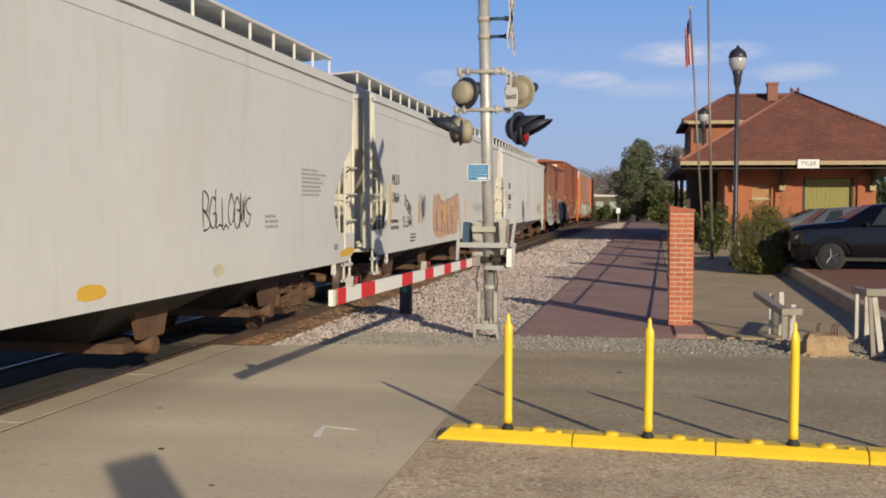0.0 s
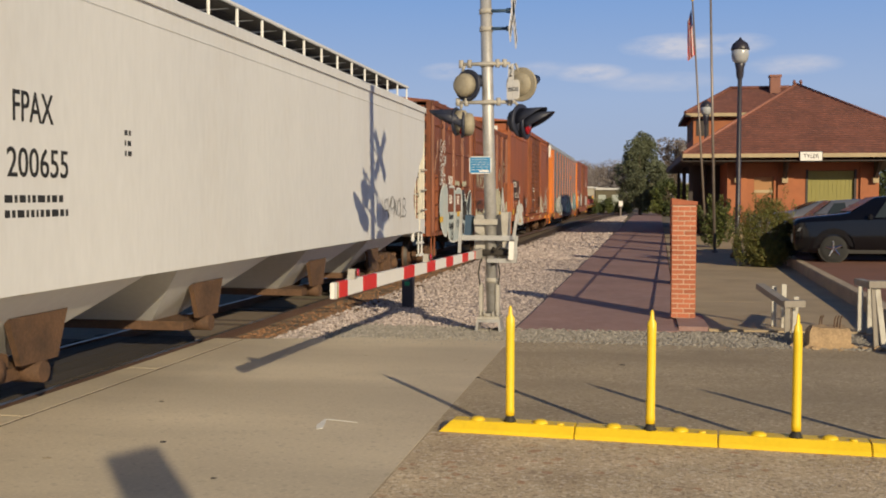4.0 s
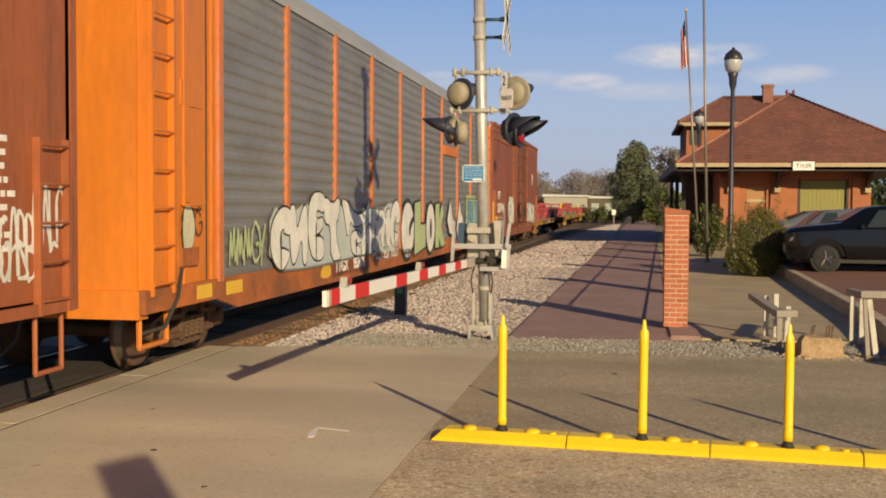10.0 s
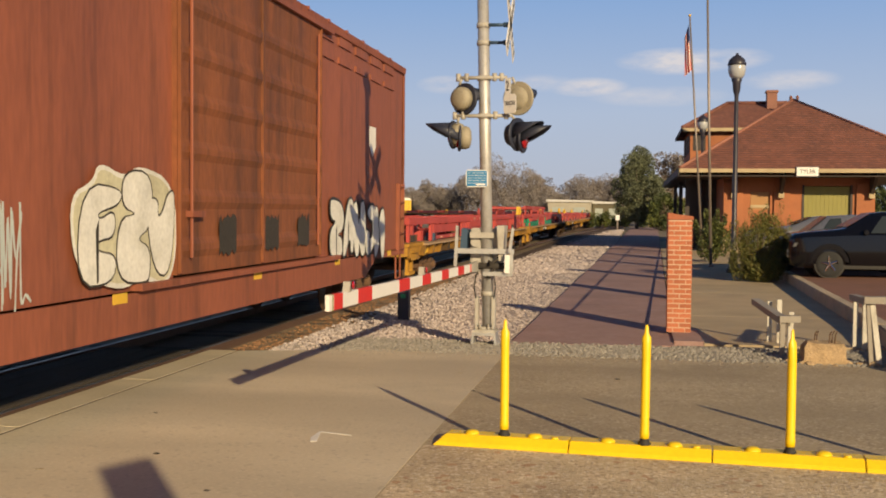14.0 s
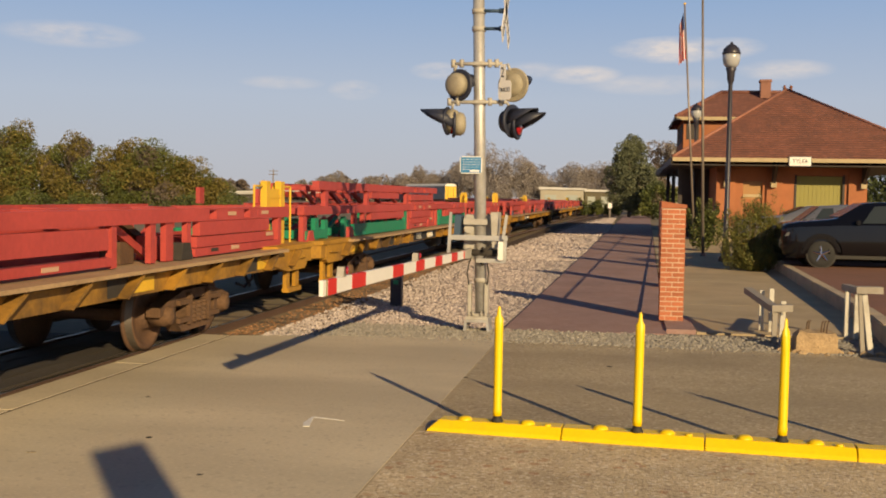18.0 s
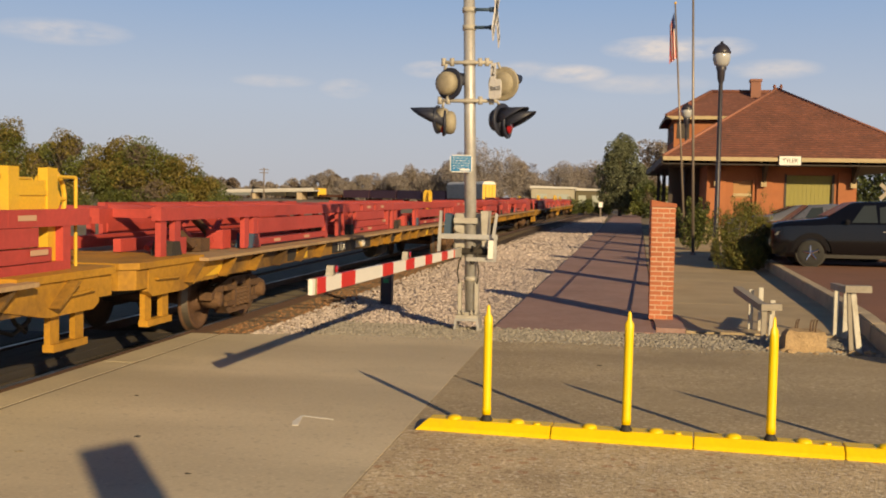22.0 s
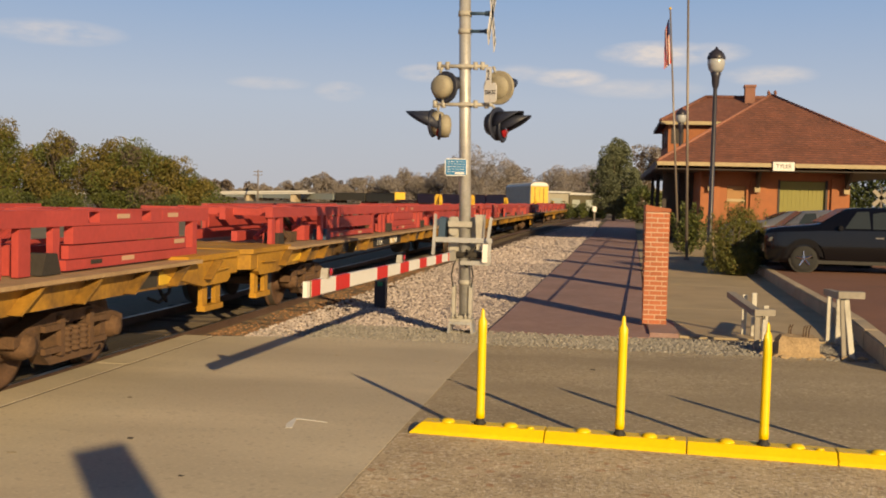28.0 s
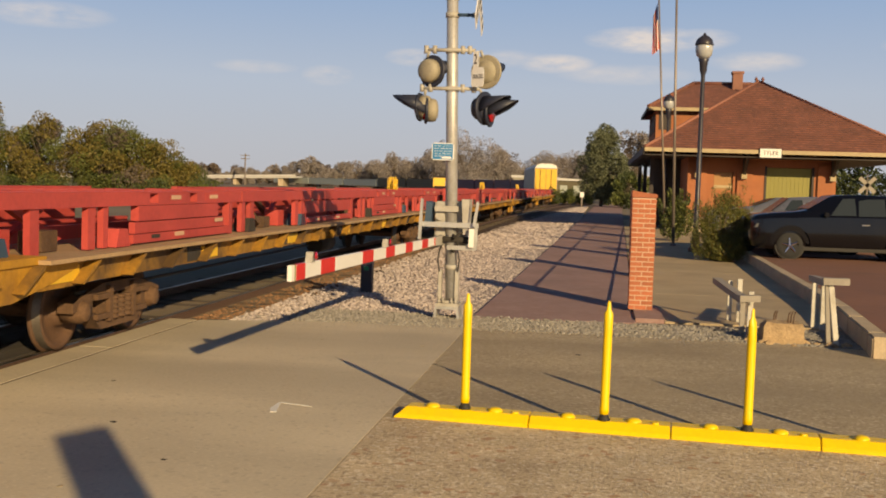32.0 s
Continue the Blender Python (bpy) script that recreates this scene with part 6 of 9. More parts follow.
    scrawl(ob, 12.4, 0.80, 0.9, 0.14, SPRAYBLACK, 105, 6, 0.012, sx + 0.004)
    words("graffiti", "BUEL", 1.34, SPRAYTEAL, ob, on_side(23.15, 1.50, sx) @ Matrix(((1, 0.08, 0, 0), (0, 1, 0, 0), (0, 0, 1, 0), (0, 0, 0, 1))), "teal block letters with black and pale rims", squeeze=1.12, bold=0.05)
    words("graffiti_rim", "BUEL", 1.34, SPRAYWHITE, ob, on_side(23.15, 1.50, sx - 0.003) @ Matrix(((1, 0.08, 0, 0), (0, 1, 0, 0), (0, 0, 1, 0), (0, 0, 0, 1))), squeeze=1.12, bold=0.075)
    words("graffiti_rim", "BUEL", 1.34, SPRAYBLACK, ob, on_side(23.15, 1.49, sx - 0.006) @ Matrix(((1, 0.08, 0, 0), (0, 1, 0, 0), (0, 0, 1, 0), (0, 0, 0, 1))), squeeze=1.12, bold=0.125)
    words("graffiti_rim", "BUEL", 1.34, SPRAYGREEN, ob, on_side(23.15, 1.50, sx - 0.009) @ Matrix(((1, 0.08, 0, 0), (0, 1, 0, 0), (0, 0, 1, 0), (0, 0, 0, 1))), squeeze=1.12, bold=0.20)
    spray(ob, [(1.02, 1.32), (0.95, 1.6), (1.02, 1.92), (1.2, 1.9), (1.32, 1.6), (1.15, 1.32)], SPRAYCREAM, 1.605, SPRAYBLACK, 0.02, 2, "paint_patch")
    for pts in ([(18.46, 2.05), (18.2, 1.7), (18.02, 1.5), (18.4, 1.16), (19.45, 1.0), (19.3, 1.4), (18.9, 1.55)], [(20.08, 2.05), (19.78, 1.55), (19.6, 1.2), (19.75, 1.0), (20.3, 1.06), (20.7, 1.2), (20.7, 1.55), (20.3, 1.72)]):
        spray(ob, pts, SPRAYWHITE, sx, SPRAYBLACK, 0.08, 0, "graffiti", "white spray flame with a black rim")
    patch(ob, "yellow_label", 2.2, 0.80, 2.75, 0.96, BRIGHTYEL, 1.622)
    patch(ob, "yellow_label", 1.3, 0.82, 1.75, 0.98, BRIGHTYEL, 1.622)
    for e0, e1 in ((0.0, 1), (L, -1)):
        for dy in (0.80, 1.66):
            ya, yb = sorted((e0 + dy * e1, e0 + (dy + 0.03) * e1))
            part("panel_seam", box(nb(), 1.575, ya, 1.0, 1.586, yb, top - 0.1), UNDER, ob)
        ya, yb = sorted((e0 + 0.9 * e1, e0 + 1.35 * e1))
        part("latch_box", box(nb(), 1.57, ya, 1.22, 1.63, yb, 1.42), ORANGERUST, ob)
        part("hose_bracket", tube(nb(), [(1.62, e0 + 0.9 * e1, 1.2), (1.66, e0 + 0.7 * e1, 0.9), (1.60, e0 + 0.5 * e1, 0.6), (1.45, e0 + 0.2 * e1, 0.55)], 0.022, 6), UNDER, ob)
        part("grab_iron", tube(nb(), [(1.60, e0 + 0.95 * e1, 1.9), (1.67, e0 + 0.95 * e1, 1.9), (1.67, e0 + 1.4 * e1, 1.9), (1.60, e0 + 1.4 * e1, 1.9)], 0.015, 6), ORANGE, ob)
        scrawl(ob, e0 + (0.95 if e1 > 0 else -1.5), 1.55, 0.55, 0.3, UNDER, 201 + int(e0), 3, 0.012, 1.60)
    patch(ob, "yellow_label", L - 1.9, 0.78, L - 1.35, 0.98, BRIGHTYEL, 1.63)
    patch(ob, "white_label", 25.24, 2.84, 25.53, 2.96, DECALWHITE, 1.60)
    return ob


autorack(95.3, 26.9)


# -- flat cars --
def flatcar(u, number, hitch=(), seed=1):
    L = 27.6
    ob = car("long worn yellow flat car loaded with stacked red frames", u, L, name="flat_car", category="flat car")
    x = 1.42
    r = random.Random(seed)
    for s in (1, -1):
        bm = nb()
        a, b = sorted((x * s, (x - 0.07) * s))
        half = [(0.5, 1.06), (0.5, 0.80), (2.2, 0.80), (2.8, 0.815)]
        prism(bm, half + [(L - p, q) for p, q in half[::-1]], "x", a, b)
        ss = part("side_sill", bm, FLATSILL, ob, "deep side sill with peeling yellow paint")
        if s > 0:
            for k in range(24):
                y = 1.2 + (L - 2.4) * k / 23
                if number and 7.5 < y < 10.9:
                    continue
                part("gusset", prism(nb(), [(y, 0.83), (y + 0.03, 0.82), (y + 0.42, 1.045), (y + 0.36, 1.055)], "x", x, x + 0.13), FLATSILL, ss)
            for k in range(7):
                y = 1.9 + (L - 4.4) * k / 6
                part("reflector", box(nb(), x + 0.002, y, 0.85, x + 0.012, y + 0.55, 1.0), BRIGHTYEL, ss)
                part("grime_patch", box(nb(), x + 0.002, y - 0.5, 0.84, x + 0.008, y - 0.06, 1.02), UNDER, ss)
        bm = nb()
        a, b = sorted(((x - 0.02) * s, (x + 0.17) * s))
        box(bm, a, 1.6, 1.06, b, L - 1.6, 1.10)
        part("side_lip", bm, DECK, ob)
    bm = nb()
    box(bm, -x, 0.0, 1.02, x, L, 1.09)
    part("deck", bm, DECK, ob, "scuffed timber deck")
    bm = nb()
    box(bm, -0.30, 0.3, 0.58, 0.30, L - 0.3, 1.02)
    for k in range(12):
        y = 2.5 + (L - 5.0) * k / 11
        box(bm, -x + 0.08, y - 0.08, 0.82, x - 0.08, y + 0.08, 1.02)
    part("centre_sill", bm, UNDER, ob)
    for y, e in ((0.0, 1), (L, -1)):
        bm = nb()
        prism(bm, [(-1.32, y - 0.22 * e), (1.32, y - 0.22 * e), (x + 0.05, y - 0.05 * e), (x + 0.05, y + 1.75 * e), (-x - 0.05, y + 1.75 * e), (-x - 0.05, y - 0.05 * e)], "z", 1.06, 1.13)
        part("end_platform", bm, FLATYELLOW, ob, "bulging yellow end platform")
        bm = nb()
        prism(bm, [(-1.30, y - 0.20 * e), (1.30, y - 0.20 * e), (1.43, y - 0.04 * e), (1.43, y + 0.24 * e), (-1.43, y + 0.24 * e), (-1.43, y - 0.04 * e)], "z", 0.84, 1.06)
        part("end_beam", bm, FLATYELLOW, ob)
        for xx in (x - 0.03, -x + 0.03):
            bm = nb()
            prism(bm, [(y + 0.24 * e, 1.06), (y + 0.24 * e, 0.80), (y + 0.35 * e, 0.74), (y + 1.2 * e, 0.74), (y + 1.9 * e, 0.86), (y + 2.4 * e, 0.98), (y + 2.4 * e, 1.06)], "x", xx - 0.05, xx + 0.05)
            part("corner_plate", bm, FLATYELLOW, ob, "deep yellow corner plate")
            part("grab_iron", tube(nb(), [(xx + 0.05, y + 0.4 * e, 0.93), (xx + 0.09, y + 0.4 * e, 0.93), (xx + 0.09, y + 0.98 * e, 0.91), (xx + 0.05, y + 0.98 * e, 0.91)], 0.013, 6), FLATYELLOW, ob)
        for xx in (1.30, -1.36):
            bm = nb()
            yy = y + (0.32 if e > 0 else -1.02)
            box(bm, xx, yy, 0.42, xx + 0.06, yy + 0.16, 0.90)
            box(bm, xx, yy + 0.46, 0.42, xx + 0.06, yy + 0.62, 0.90)
            box(bm, xx - 0.01, yy - 0.01, 0.40, xx + 0.10, yy + 0.63, 0.47)
            part("step", bm, FLATYELLOW, ob)
    if number:
        part("number_panel", box(nb(), x + 0.001, 7.9, 0.83, x + 0.011, 10.9, 1.02), DECALBLACK, ob)
        words("reporting_mark", "TTX", 0.215, DECALWHITE, ob, on_side(8.5, 0.925, x + 0.018), squeeze=1.5)
        words("car_number", number, 0.215, DECALWHITE, ob, on_side(10.0, 0.925, x + 0.018), squeeze=1.25)
    bm = nb()
    rod(bm, (1.0, 3.2, 0.62), (1.0, L * 0.45, 0.66), 0.02, seg=6)
    rod(bm, (0.75, L * 0.5, 0.6), (0.75, L * 0.5 + 1.1, 0.6), 0.18, seg=12)
    part("brake_gear", bm, UNDER, ob)
    trucks(ob, (4.15, L - 3.75))
    couplers(ob, L)
    for kind, y in hitch:
        if kind == "stand":
            px, wx, wy = 1.10, 1.0, y + 0.95
        else:
            px, wx, wy = -0.52, -0.36, y + 0.05
        st = part("brake_stand", box(nb(), px - 0.05, y + 0.66, 1.09, px + 0.05, y + 0.84, 2.10), BRIGHTYEL, ob, "bright yellow upright brake stand")
        part("stand_post", box(nb(), px - 0.05, y, 1.60 if kind == "stand" else 1.09, px + 0.05, y + 0.17, 2.10), BRIGHTYEL, st)
        part("stand_foot", box(nb(), px - 0.05, y + 0.0, 1.09, px + 0.05, y + 0.17, 1.45), BRIGHTYEL, st)
        part("stand_plate", box(nb(), px - 0.03, y + 0.12, 1.55, px + 0.03, y + 0.70, 1.98), BRIGHTYEL, st)
        part("plate_rib", box(nb(), px - 0.045, y + 0.12, 1.84, px + 0.045, y + 0.70, 1.89), BRIGHTYEL, st)
        bm = nb()
        for q in range(24):
            a0, a1 = q * math.tau / 24, (q + 1) * math.tau / 24
            rod(bm, (wx, wy + 0.29 * math.cos(a0), 1.80 + 0.29 * math.sin(a0)), (wx, wy + 0.29 * math.cos(a1), 1.80 + 0.29 * math.sin(a1)), 0.025, seg=6, caps=False)
        for q in range(6):
            a0 = q * math.tau / 6
            rod(bm, (wx, wy, 1.80), (wx, wy + 0.28 * math.cos(a0), 1.80 + 0.28 * math.sin(a0)), 0.026, seg=6)
        rod(bm, (wx - 0.06, wy, 1.80), (wx + 0.06, wy, 1.80), 0.11, seg=12)
        part("brake_wheel", bm, BRIGHTYEL, st)
        for ya, e in ((y - 0.42, 1), (y + 1.28, -1)):
            bm = nb()
            tube(bm, [(px, ya, 1.09), (px, ya, 2.02), (px, ya + 0.36 * e, 2.02)], 0.018, 6)
            part("grab_rail", bm, BRIGHTYEL, st)
    return ob


def slotted(ob, x, y0, y1, z0, z1, slots, paint, w=0.12):
    """A long steel beam whose web has two open slots: flanges and web lengths."""
    lo, hi = slots[0] - 0.3, slots[-1] + 0.55
    part("beam_flange", box(nb(), x, lo, z1 - 0.022, x + w, hi, z1), paint, ob)
    part("beam_flange", box(nb(), x, lo, z0, x + w, hi, z0 + 0.022), paint, ob)
    at = lo
    part("long_beam", box(nb(), x, y0, z0, x + w, lo, z1), paint, ob)
    for sl in slots:
        part("beam_web", box(nb(), x + 0.003, at, z0 + 0.022, x + w - 0.003, sl, z1 - 0.022), paint, ob)
        at = sl + 0.24
    part("beam_web", box(nb(), x + 0.003, at, z0 + 0.022, x + w - 0.003, hi, z1 - 0.022), paint, ob)
    part("long_beam", box(nb(), x, hi, z0, x + w, y1, z1), paint, ob)


def frame_tail(ob, E, z, paint):
    """The deep tail of a chassis at its far end: stacked beams with uprights and stencils."""
    part("tail_beam", box(nb(), 1.135, E - 3.55, z + 0.27, 1.235, E - 0.95, z + 0.444), paint, ob)
    part("tail_beam", box(nb(), 1.12, E - 3.70, z + 0.015, 1.24, E - 0.45, z + 0.115), paint, ob)
    part("tail_beam", box(nb(), 1.145, E - 3.62, z + 0.125, 1.225, E - 0.7, z + 0.255), paint, ob)
    part("tail_slot", box(nb(), 1.236, E - 3.2, z + 0.055, 1.246, E - 2.96, z + 0.10), UNDER, ob)
    part("tail_post", box(nb(), 1.13, E - 0.50, z, 1.23, E - 0.36, z + 0.45), paint, ob)
    for ya, zz in ((E - 2.62, 0.53), (E - 1.3, 0.53), (E - 2.5, 0.075), (E - 1.1, 0.21)):
        part("stencil", box(nb(), 1.241, ya, z + zz - 0.02, 1.245, ya + 0.30, z + zz + 0.03), SPRAYPEACH, ob)


def chassis_stack(length, seed=1):
    """A lashed stack of bare steel chassis frames: slotted top beams, deep tails, necks, cross members, legs and braces."""
    r = random.Random(seed)
    ob = thing("chassis_stack", "lashed stack of bright red steel chassis frames", "steel frame", "stacks on the flat cars")
    E = length
    slotted(ob, 1.12, 0.0, E, 0.45, 0.61, (E - 3.25, E - 2.0), CHASSIS)
    part("long_beam", box(nb(), -1.24, min(3.3, E - 4.5), 0.45, -1.12, E, 0.61), CHASSIS, ob)
    frame_tail(ob, E, 0.0, CHASSIS)
    part("lower_beam", box(nb(), -1.22, max(0.2, E - 9.6), 0.02, -1.12, E - 0.5, 0.40), CHASSIS, ob)
    if E > 11:
        part("lower_beam", box(nb(), 1.14, E - 9.55, 0.20, 1.22, E - 5.9, 0.42), CHASSIS, ob)
        part("lower_beam", box(nb(), 1.13, E - 9.6, 0.03, 1.23, E - 5.85, 0.12), CHASSIS, ob)
        for ya in (E - 8.8, E - 7.2):
            part("stencil", box(nb(), 1.231, ya, 0.05, 1.235, ya + 0.3, 0.095), SPRAYPEACH, ob)
    for xs in (0.35, -0.45):
        part("inner_beam", box(nb(), xs, 0.05, 0.40, xs + 0.10, E - 0.05, 0.58), CHASSIS, ob)
        part("inner_beam", box(nb(), xs, 0.6, 0.04, xs + 0.10, E - 0.4, 0.20), CHASSIS, ob)
    ups = (0.05, 0.45, 2.9, E - 9.72, E - 5.82, E - 4.9, E - 4.5, E - 3.9) if E > 11 else (0.05, 1.0, 2.15, 2.5, 5.35, 5.75)
    for y in [v for v in ups if v < E - 3.75]:
        part("upright", box(nb(), 1.145, y, 0.003, 1.215, y + r.uniform(0.10, 0.2), 0.45), CHASSIS, ob)
        part("upright", box(nb(), -1.215, y, 0.003, -1.145, y + 0.14, 0.45), CHASSIS, ob)
    for k in range(9):
        y = E * (0.03 + 0.92 * k / 8)
        part("cross_member", box(nb(), -1.12, y, 0.47, 1.12, y + 0.12, 0.58), CHASSIS, ob)
    # slanting plates, landing legs and springs seen through the open bays
    for k, y in enumerate((0.7, 1.5, 2.3, E - 5.5, E - 4.6) if E > 11 else [v for v in (0.4, 1.3, 3.0, 3.9, 4.7) if v < E - 4.2]):
        xa = r.uniform(0.5, 0.95)
        b2 = prism(nb(), [(y, 0.42), (y + 0.16, 0.44), (y + 1.0, 0.10), (y + 0.86, 0.06)], "x", xa, xa + 0.07)
        part("slant_plate", b2, CHASSIS if k % 2 else TRUCKRUST, ob)
        part("brace", rod(nb(), (r.uniform(0.2, 0.9), y + 0.2, 0.08), (r.uniform(0.2, 0.9), y + r.uniform(0.8, 1.4), 0.42), 0.045, seg=6), CHASSIS, ob)
        part("spring_hanger", box(nb(), 0.75, y + 0.3, 0.0, 1.0, y + 0.62, r.uniform(0.14, 0.3)), TRUCKRUST if k % 2 else CHASSIS, ob)
    for k, y in enumerate((0.2, 3.05, E - 9.9, E - 4.2) if E > 11 else (0.2, E - 4.2)):
        b2 = prism(nb(), [(y, 0.0), (y + 0.36, 0.0), (y + 0.28, 0.2), (y + 0.08, 0.2)], "x", 1.02, 1.27)
        part("saddle_block", b2, (SADDLE, CHASSIS, UNDER)[(k + seed) % 3], ob)
    return ob


def mixed_stack(seed=6):
    """A two-tier stack: green chassis below, red ones above, the upper tier set back from the near end."""
    r = random.Random(seed)
    ob = thing("chassis_stack", "tall stack of red and green steel chassis frames", "steel frame", "stacks on the flat cars")

    def pair(name, y0, y1, z0, z1, paint, w=0.11, xs=(1.12, -1.23)):
        for x in xs:
            part(name, box(nb(), x, y0, z0, x + w, y1, z1), paint, ob)
    E = 12.65
    slotted(ob, 1.12, 1.0, E, 0.89, 1.04, (E - 3.25, E - 2.0), CHASSIS)
    slotted(ob, 1.12, 0.15, E + 0.1, 0.46, 0.61, (E - 3.25, E - 2.0), CHASSIS)
    pair("long_beam", 5.5, E, 0.89, 1.04, CHASSIS, 0.11, (-1.23,))
    pair("long_beam", 4.0, E, 0.46, 0.61, CHASSIS, 0.11, (-1.23,))
    frame_tail(ob, E, 0.0, CHASSIS)
    pair("tail_beam", E - 3.6, E - 0.65, 0.70, 0.85, CHASSIS)
    pair("tail_beam", E - 3.6, E - 0.3, 0.63, 0.675, CHASSIS)
    pair("tail_beam", 4.9, 8.2, 0.30, 0.45, CHASSIS)
    pair("lower_beam", 4.9, 7.6, 0.745, 0.87, CHASSIS)
    pair("green_beam", 3.5, 8.25, 0.05, 0.24, GREEN)
    pair("green_flange", 3.3, 8.4, 0.015, 0.05, GREEN, 0.14)
    pair("green_beam", 0.3, 1.6, 0.05, 0.20, GREEN)
    pair("inner_beam", 2.4, E, 0.42, 0.56, CHASSIS, 0.1, (0.35, -0.45))
    pair("inner_beam", 5.4, E - 0.1, 0.86, 0.98, CHASSIS, 0.1, (0.35, -0.45))
    pair("inner_beam", 0.3, 8.3, 0.05, 0.22, GREEN, 0.1, (0.35, -0.45))
    for y, z0, z1, paint in ((0.2, 0, 0.46, CHASSIS), (0.9, 0, 0.40, GREEN), (1.5, 0.0, 0.36, GREEN), (2.8, 0, 0.40, GREEN), (3.1, 0, 0.34, GREEN), (3.6, 0.24, 0.46, CHASSIS), (4.3, 0.24, 0.46, CHASSIS), (8.45, 0.0, 0.5, GREEN),
                             (8.8, 0, 0.46, CHASSIS), (1.5, 0.61, 0.9, CHASSIS), (4.6, 0.61, 0.9, CHASSIS), (8.6, 0.61, 0.9, CHASSIS), (E - 0.66, 0.6, 0.9, CHASSIS)):
        pair("upright", y, y + r.uniform(0.12, 0.22), z0, z1, paint, 0.08, (1.13, -1.21))
    for k in range(14):
        y = 0.25 + 0.86 * k
        part("cross_member", box(nb(), -1.12, y, 0.48, 1.12, y + 0.11, 0.58), CHASSIS, ob)
        if y > 5:
            part("cross_member", box(nb(), -1.12, y + 0.3, 0.90, 1.12, y + 0.41, 1.0), CHASSIS, ob)
        if y < 8:
            part("green_member", box(nb(), -1.15, y + 0.2, 0.06, 1.1, y + 0.34, 0.2), GREEN, ob)
        part("brace", rod(nb(), (r.uniform(0.1, 1.0), y, 0.08), (r.uniform(0.1, 1.0), y + r.uniform(0.5, 1.1), r.uniform(0.36, 0.44)), 0.045, seg=6), CHASSIS if k % 3 else GREEN, ob)
        if k % 2:
            part("slant_plate", prism(nb(), [(y, 0.86), (y + 0.16, 0.88), (y + 0.9, 0.66), (y + 0.76, 0.63)], "x", 0.85, 0.92), CHASSIS, ob)
    for y in (0.3, 2.95, 8.6, 11.2):
        part("saddle_block", prism(nb(), [(y, 0.0), (y + 0.42, 0.0), (y + 0.3, 0.20), (y + 0.12, 0.20)], "x", 1.05, 1.26), CHASSIS, ob)
    return ob


def low_stack(seed=9):
    """A short stack: red rails over green lower beams."""
    r = random.Random(seed)
    ob = thing("chassis_stack", "short stack of red frames on green beams", "steel frame", "stacks on the flat cars")
    slotted(ob, 1.12, 0, 5.1, 0.46, 0.61, (2.9, 4.15), CHASSIS)
    part("long_beam", box(nb(), -1.23, 0, 0.46, -1.12, 5.65, 0.61), CHASSIS, ob)
    for xs in (1.12, -1.23):
        part("tail_beam", box(nb(), xs + 0.01, 1.95, 0.30, xs + 0.10, 5.3, 0.45), CHASSIS, ob)
        part("green_beam", box(nb(), xs, 0.4, 0.05, xs + 0.11, 5.2, 0.24), GREEN, ob)
        part("green_flange", box(nb(), xs - 0.01, 0.35, 0.012, xs + 0.13, 5.5, 0.05), GREEN, ob)
        for y in (0.05, 0.45, 0.8, 1.5, 1.8, 5.3):
            part("upright", box(nb(), xs + 0.01, y, 0.0, xs + 0.09, y + 0.14, 0.46), GREEN if y in (0.45, 0.8, 5.3) else CHASSIS, ob)
    for k in range(6):
        part("cross_member", box(nb(), -1.12, 0.1 + 0.95 * k, 0.48, 1.12, 0.22 + 0.95 * k, 0.58), CHASSIS, ob)
        part("brace", rod(nb(), (r.uniform(0.1, 1.0), 0.2 + 0.8 * k, 0.06), (r.uniform(0.1, 1.0), 0.9 + 0.8 * k, 0.42), 0.045, seg=6), CHASSIS, ob)
    return ob


FLAT_U = 143.27
FLATS = [flatcar(FLAT_U, "540151", (("stand", 26.25),), 1),
         flatcar(FLAT_U + 28.25, "162406", (("stand", 26.25),), 2),
         flatcar(FLAT_U + 56.5, "612786", (("far_stand", -0.05),), 3),
         flatcar(FLAT_U + 84.75, "", (("far_stand", -0.05),), 4),
         flatcar(FLAT_U + 113.0, "161340", (("stand", 26.25),), 5)]
for k in range(5, 10):
    FLATS.append(copy_thing(FLATS[3], on_line(FLAT_U + 28.25 * k, 27.6)))
    CARS.append((FLATS[-1], FLAT_U + 28.25 * k, 27.6))
for ob in FLATS[5:]:
    for ch in ob.children:
        if ch.name.startswith("axle"):
            AXLES.append((ch, ch.location.y))

STACKS = []
STACK_A = chassis_stack(13.0, seed=5)
STACK_B = chassis_stack(13.0, seed=8)
STACK_G = mixed_stack()
STACK_L = low_stack()
STACK_S = chassis_stack(9.75, seed=7)


def load(stack, flat, y, fresh=False):
    """Sets a stack on a flat car, y metres from its near end."""
    u0 = FLAT_U + 28.25 * flat
    m = on_line(u0, 27.6) @ pose(0, y, 1.1)
    ob = stack if fresh else copy_thing(stack, m)
    ob.matrix_basis = m
    STACKS.append((ob, u0, y))


load(STACK_A, 0, 1.05, True)
load(STACK_B, 0, 14.06, True)
load(STACK_G, 1, -0.55, True)
load(STACK_L, 1, 12.15, True)
load(STACK_S, 1, 17.8, True)
STACK_T = chassis_stack(6.9, seed=12)
load(STACK_T, 5, 0.9, True)
load(STACK_A, 5, 7.85)
load(STACK_T, 5, 20.9)
for k in (2, 3, 4, 6, 7, 8, 9):
    load(STACK_B if k % 2 else STACK_A, k, 1.5 if k == 4 else 1.0)
    load(STACK_A if k % 3 else STACK_B, k, 14.55 if k == 4 else 14.05)

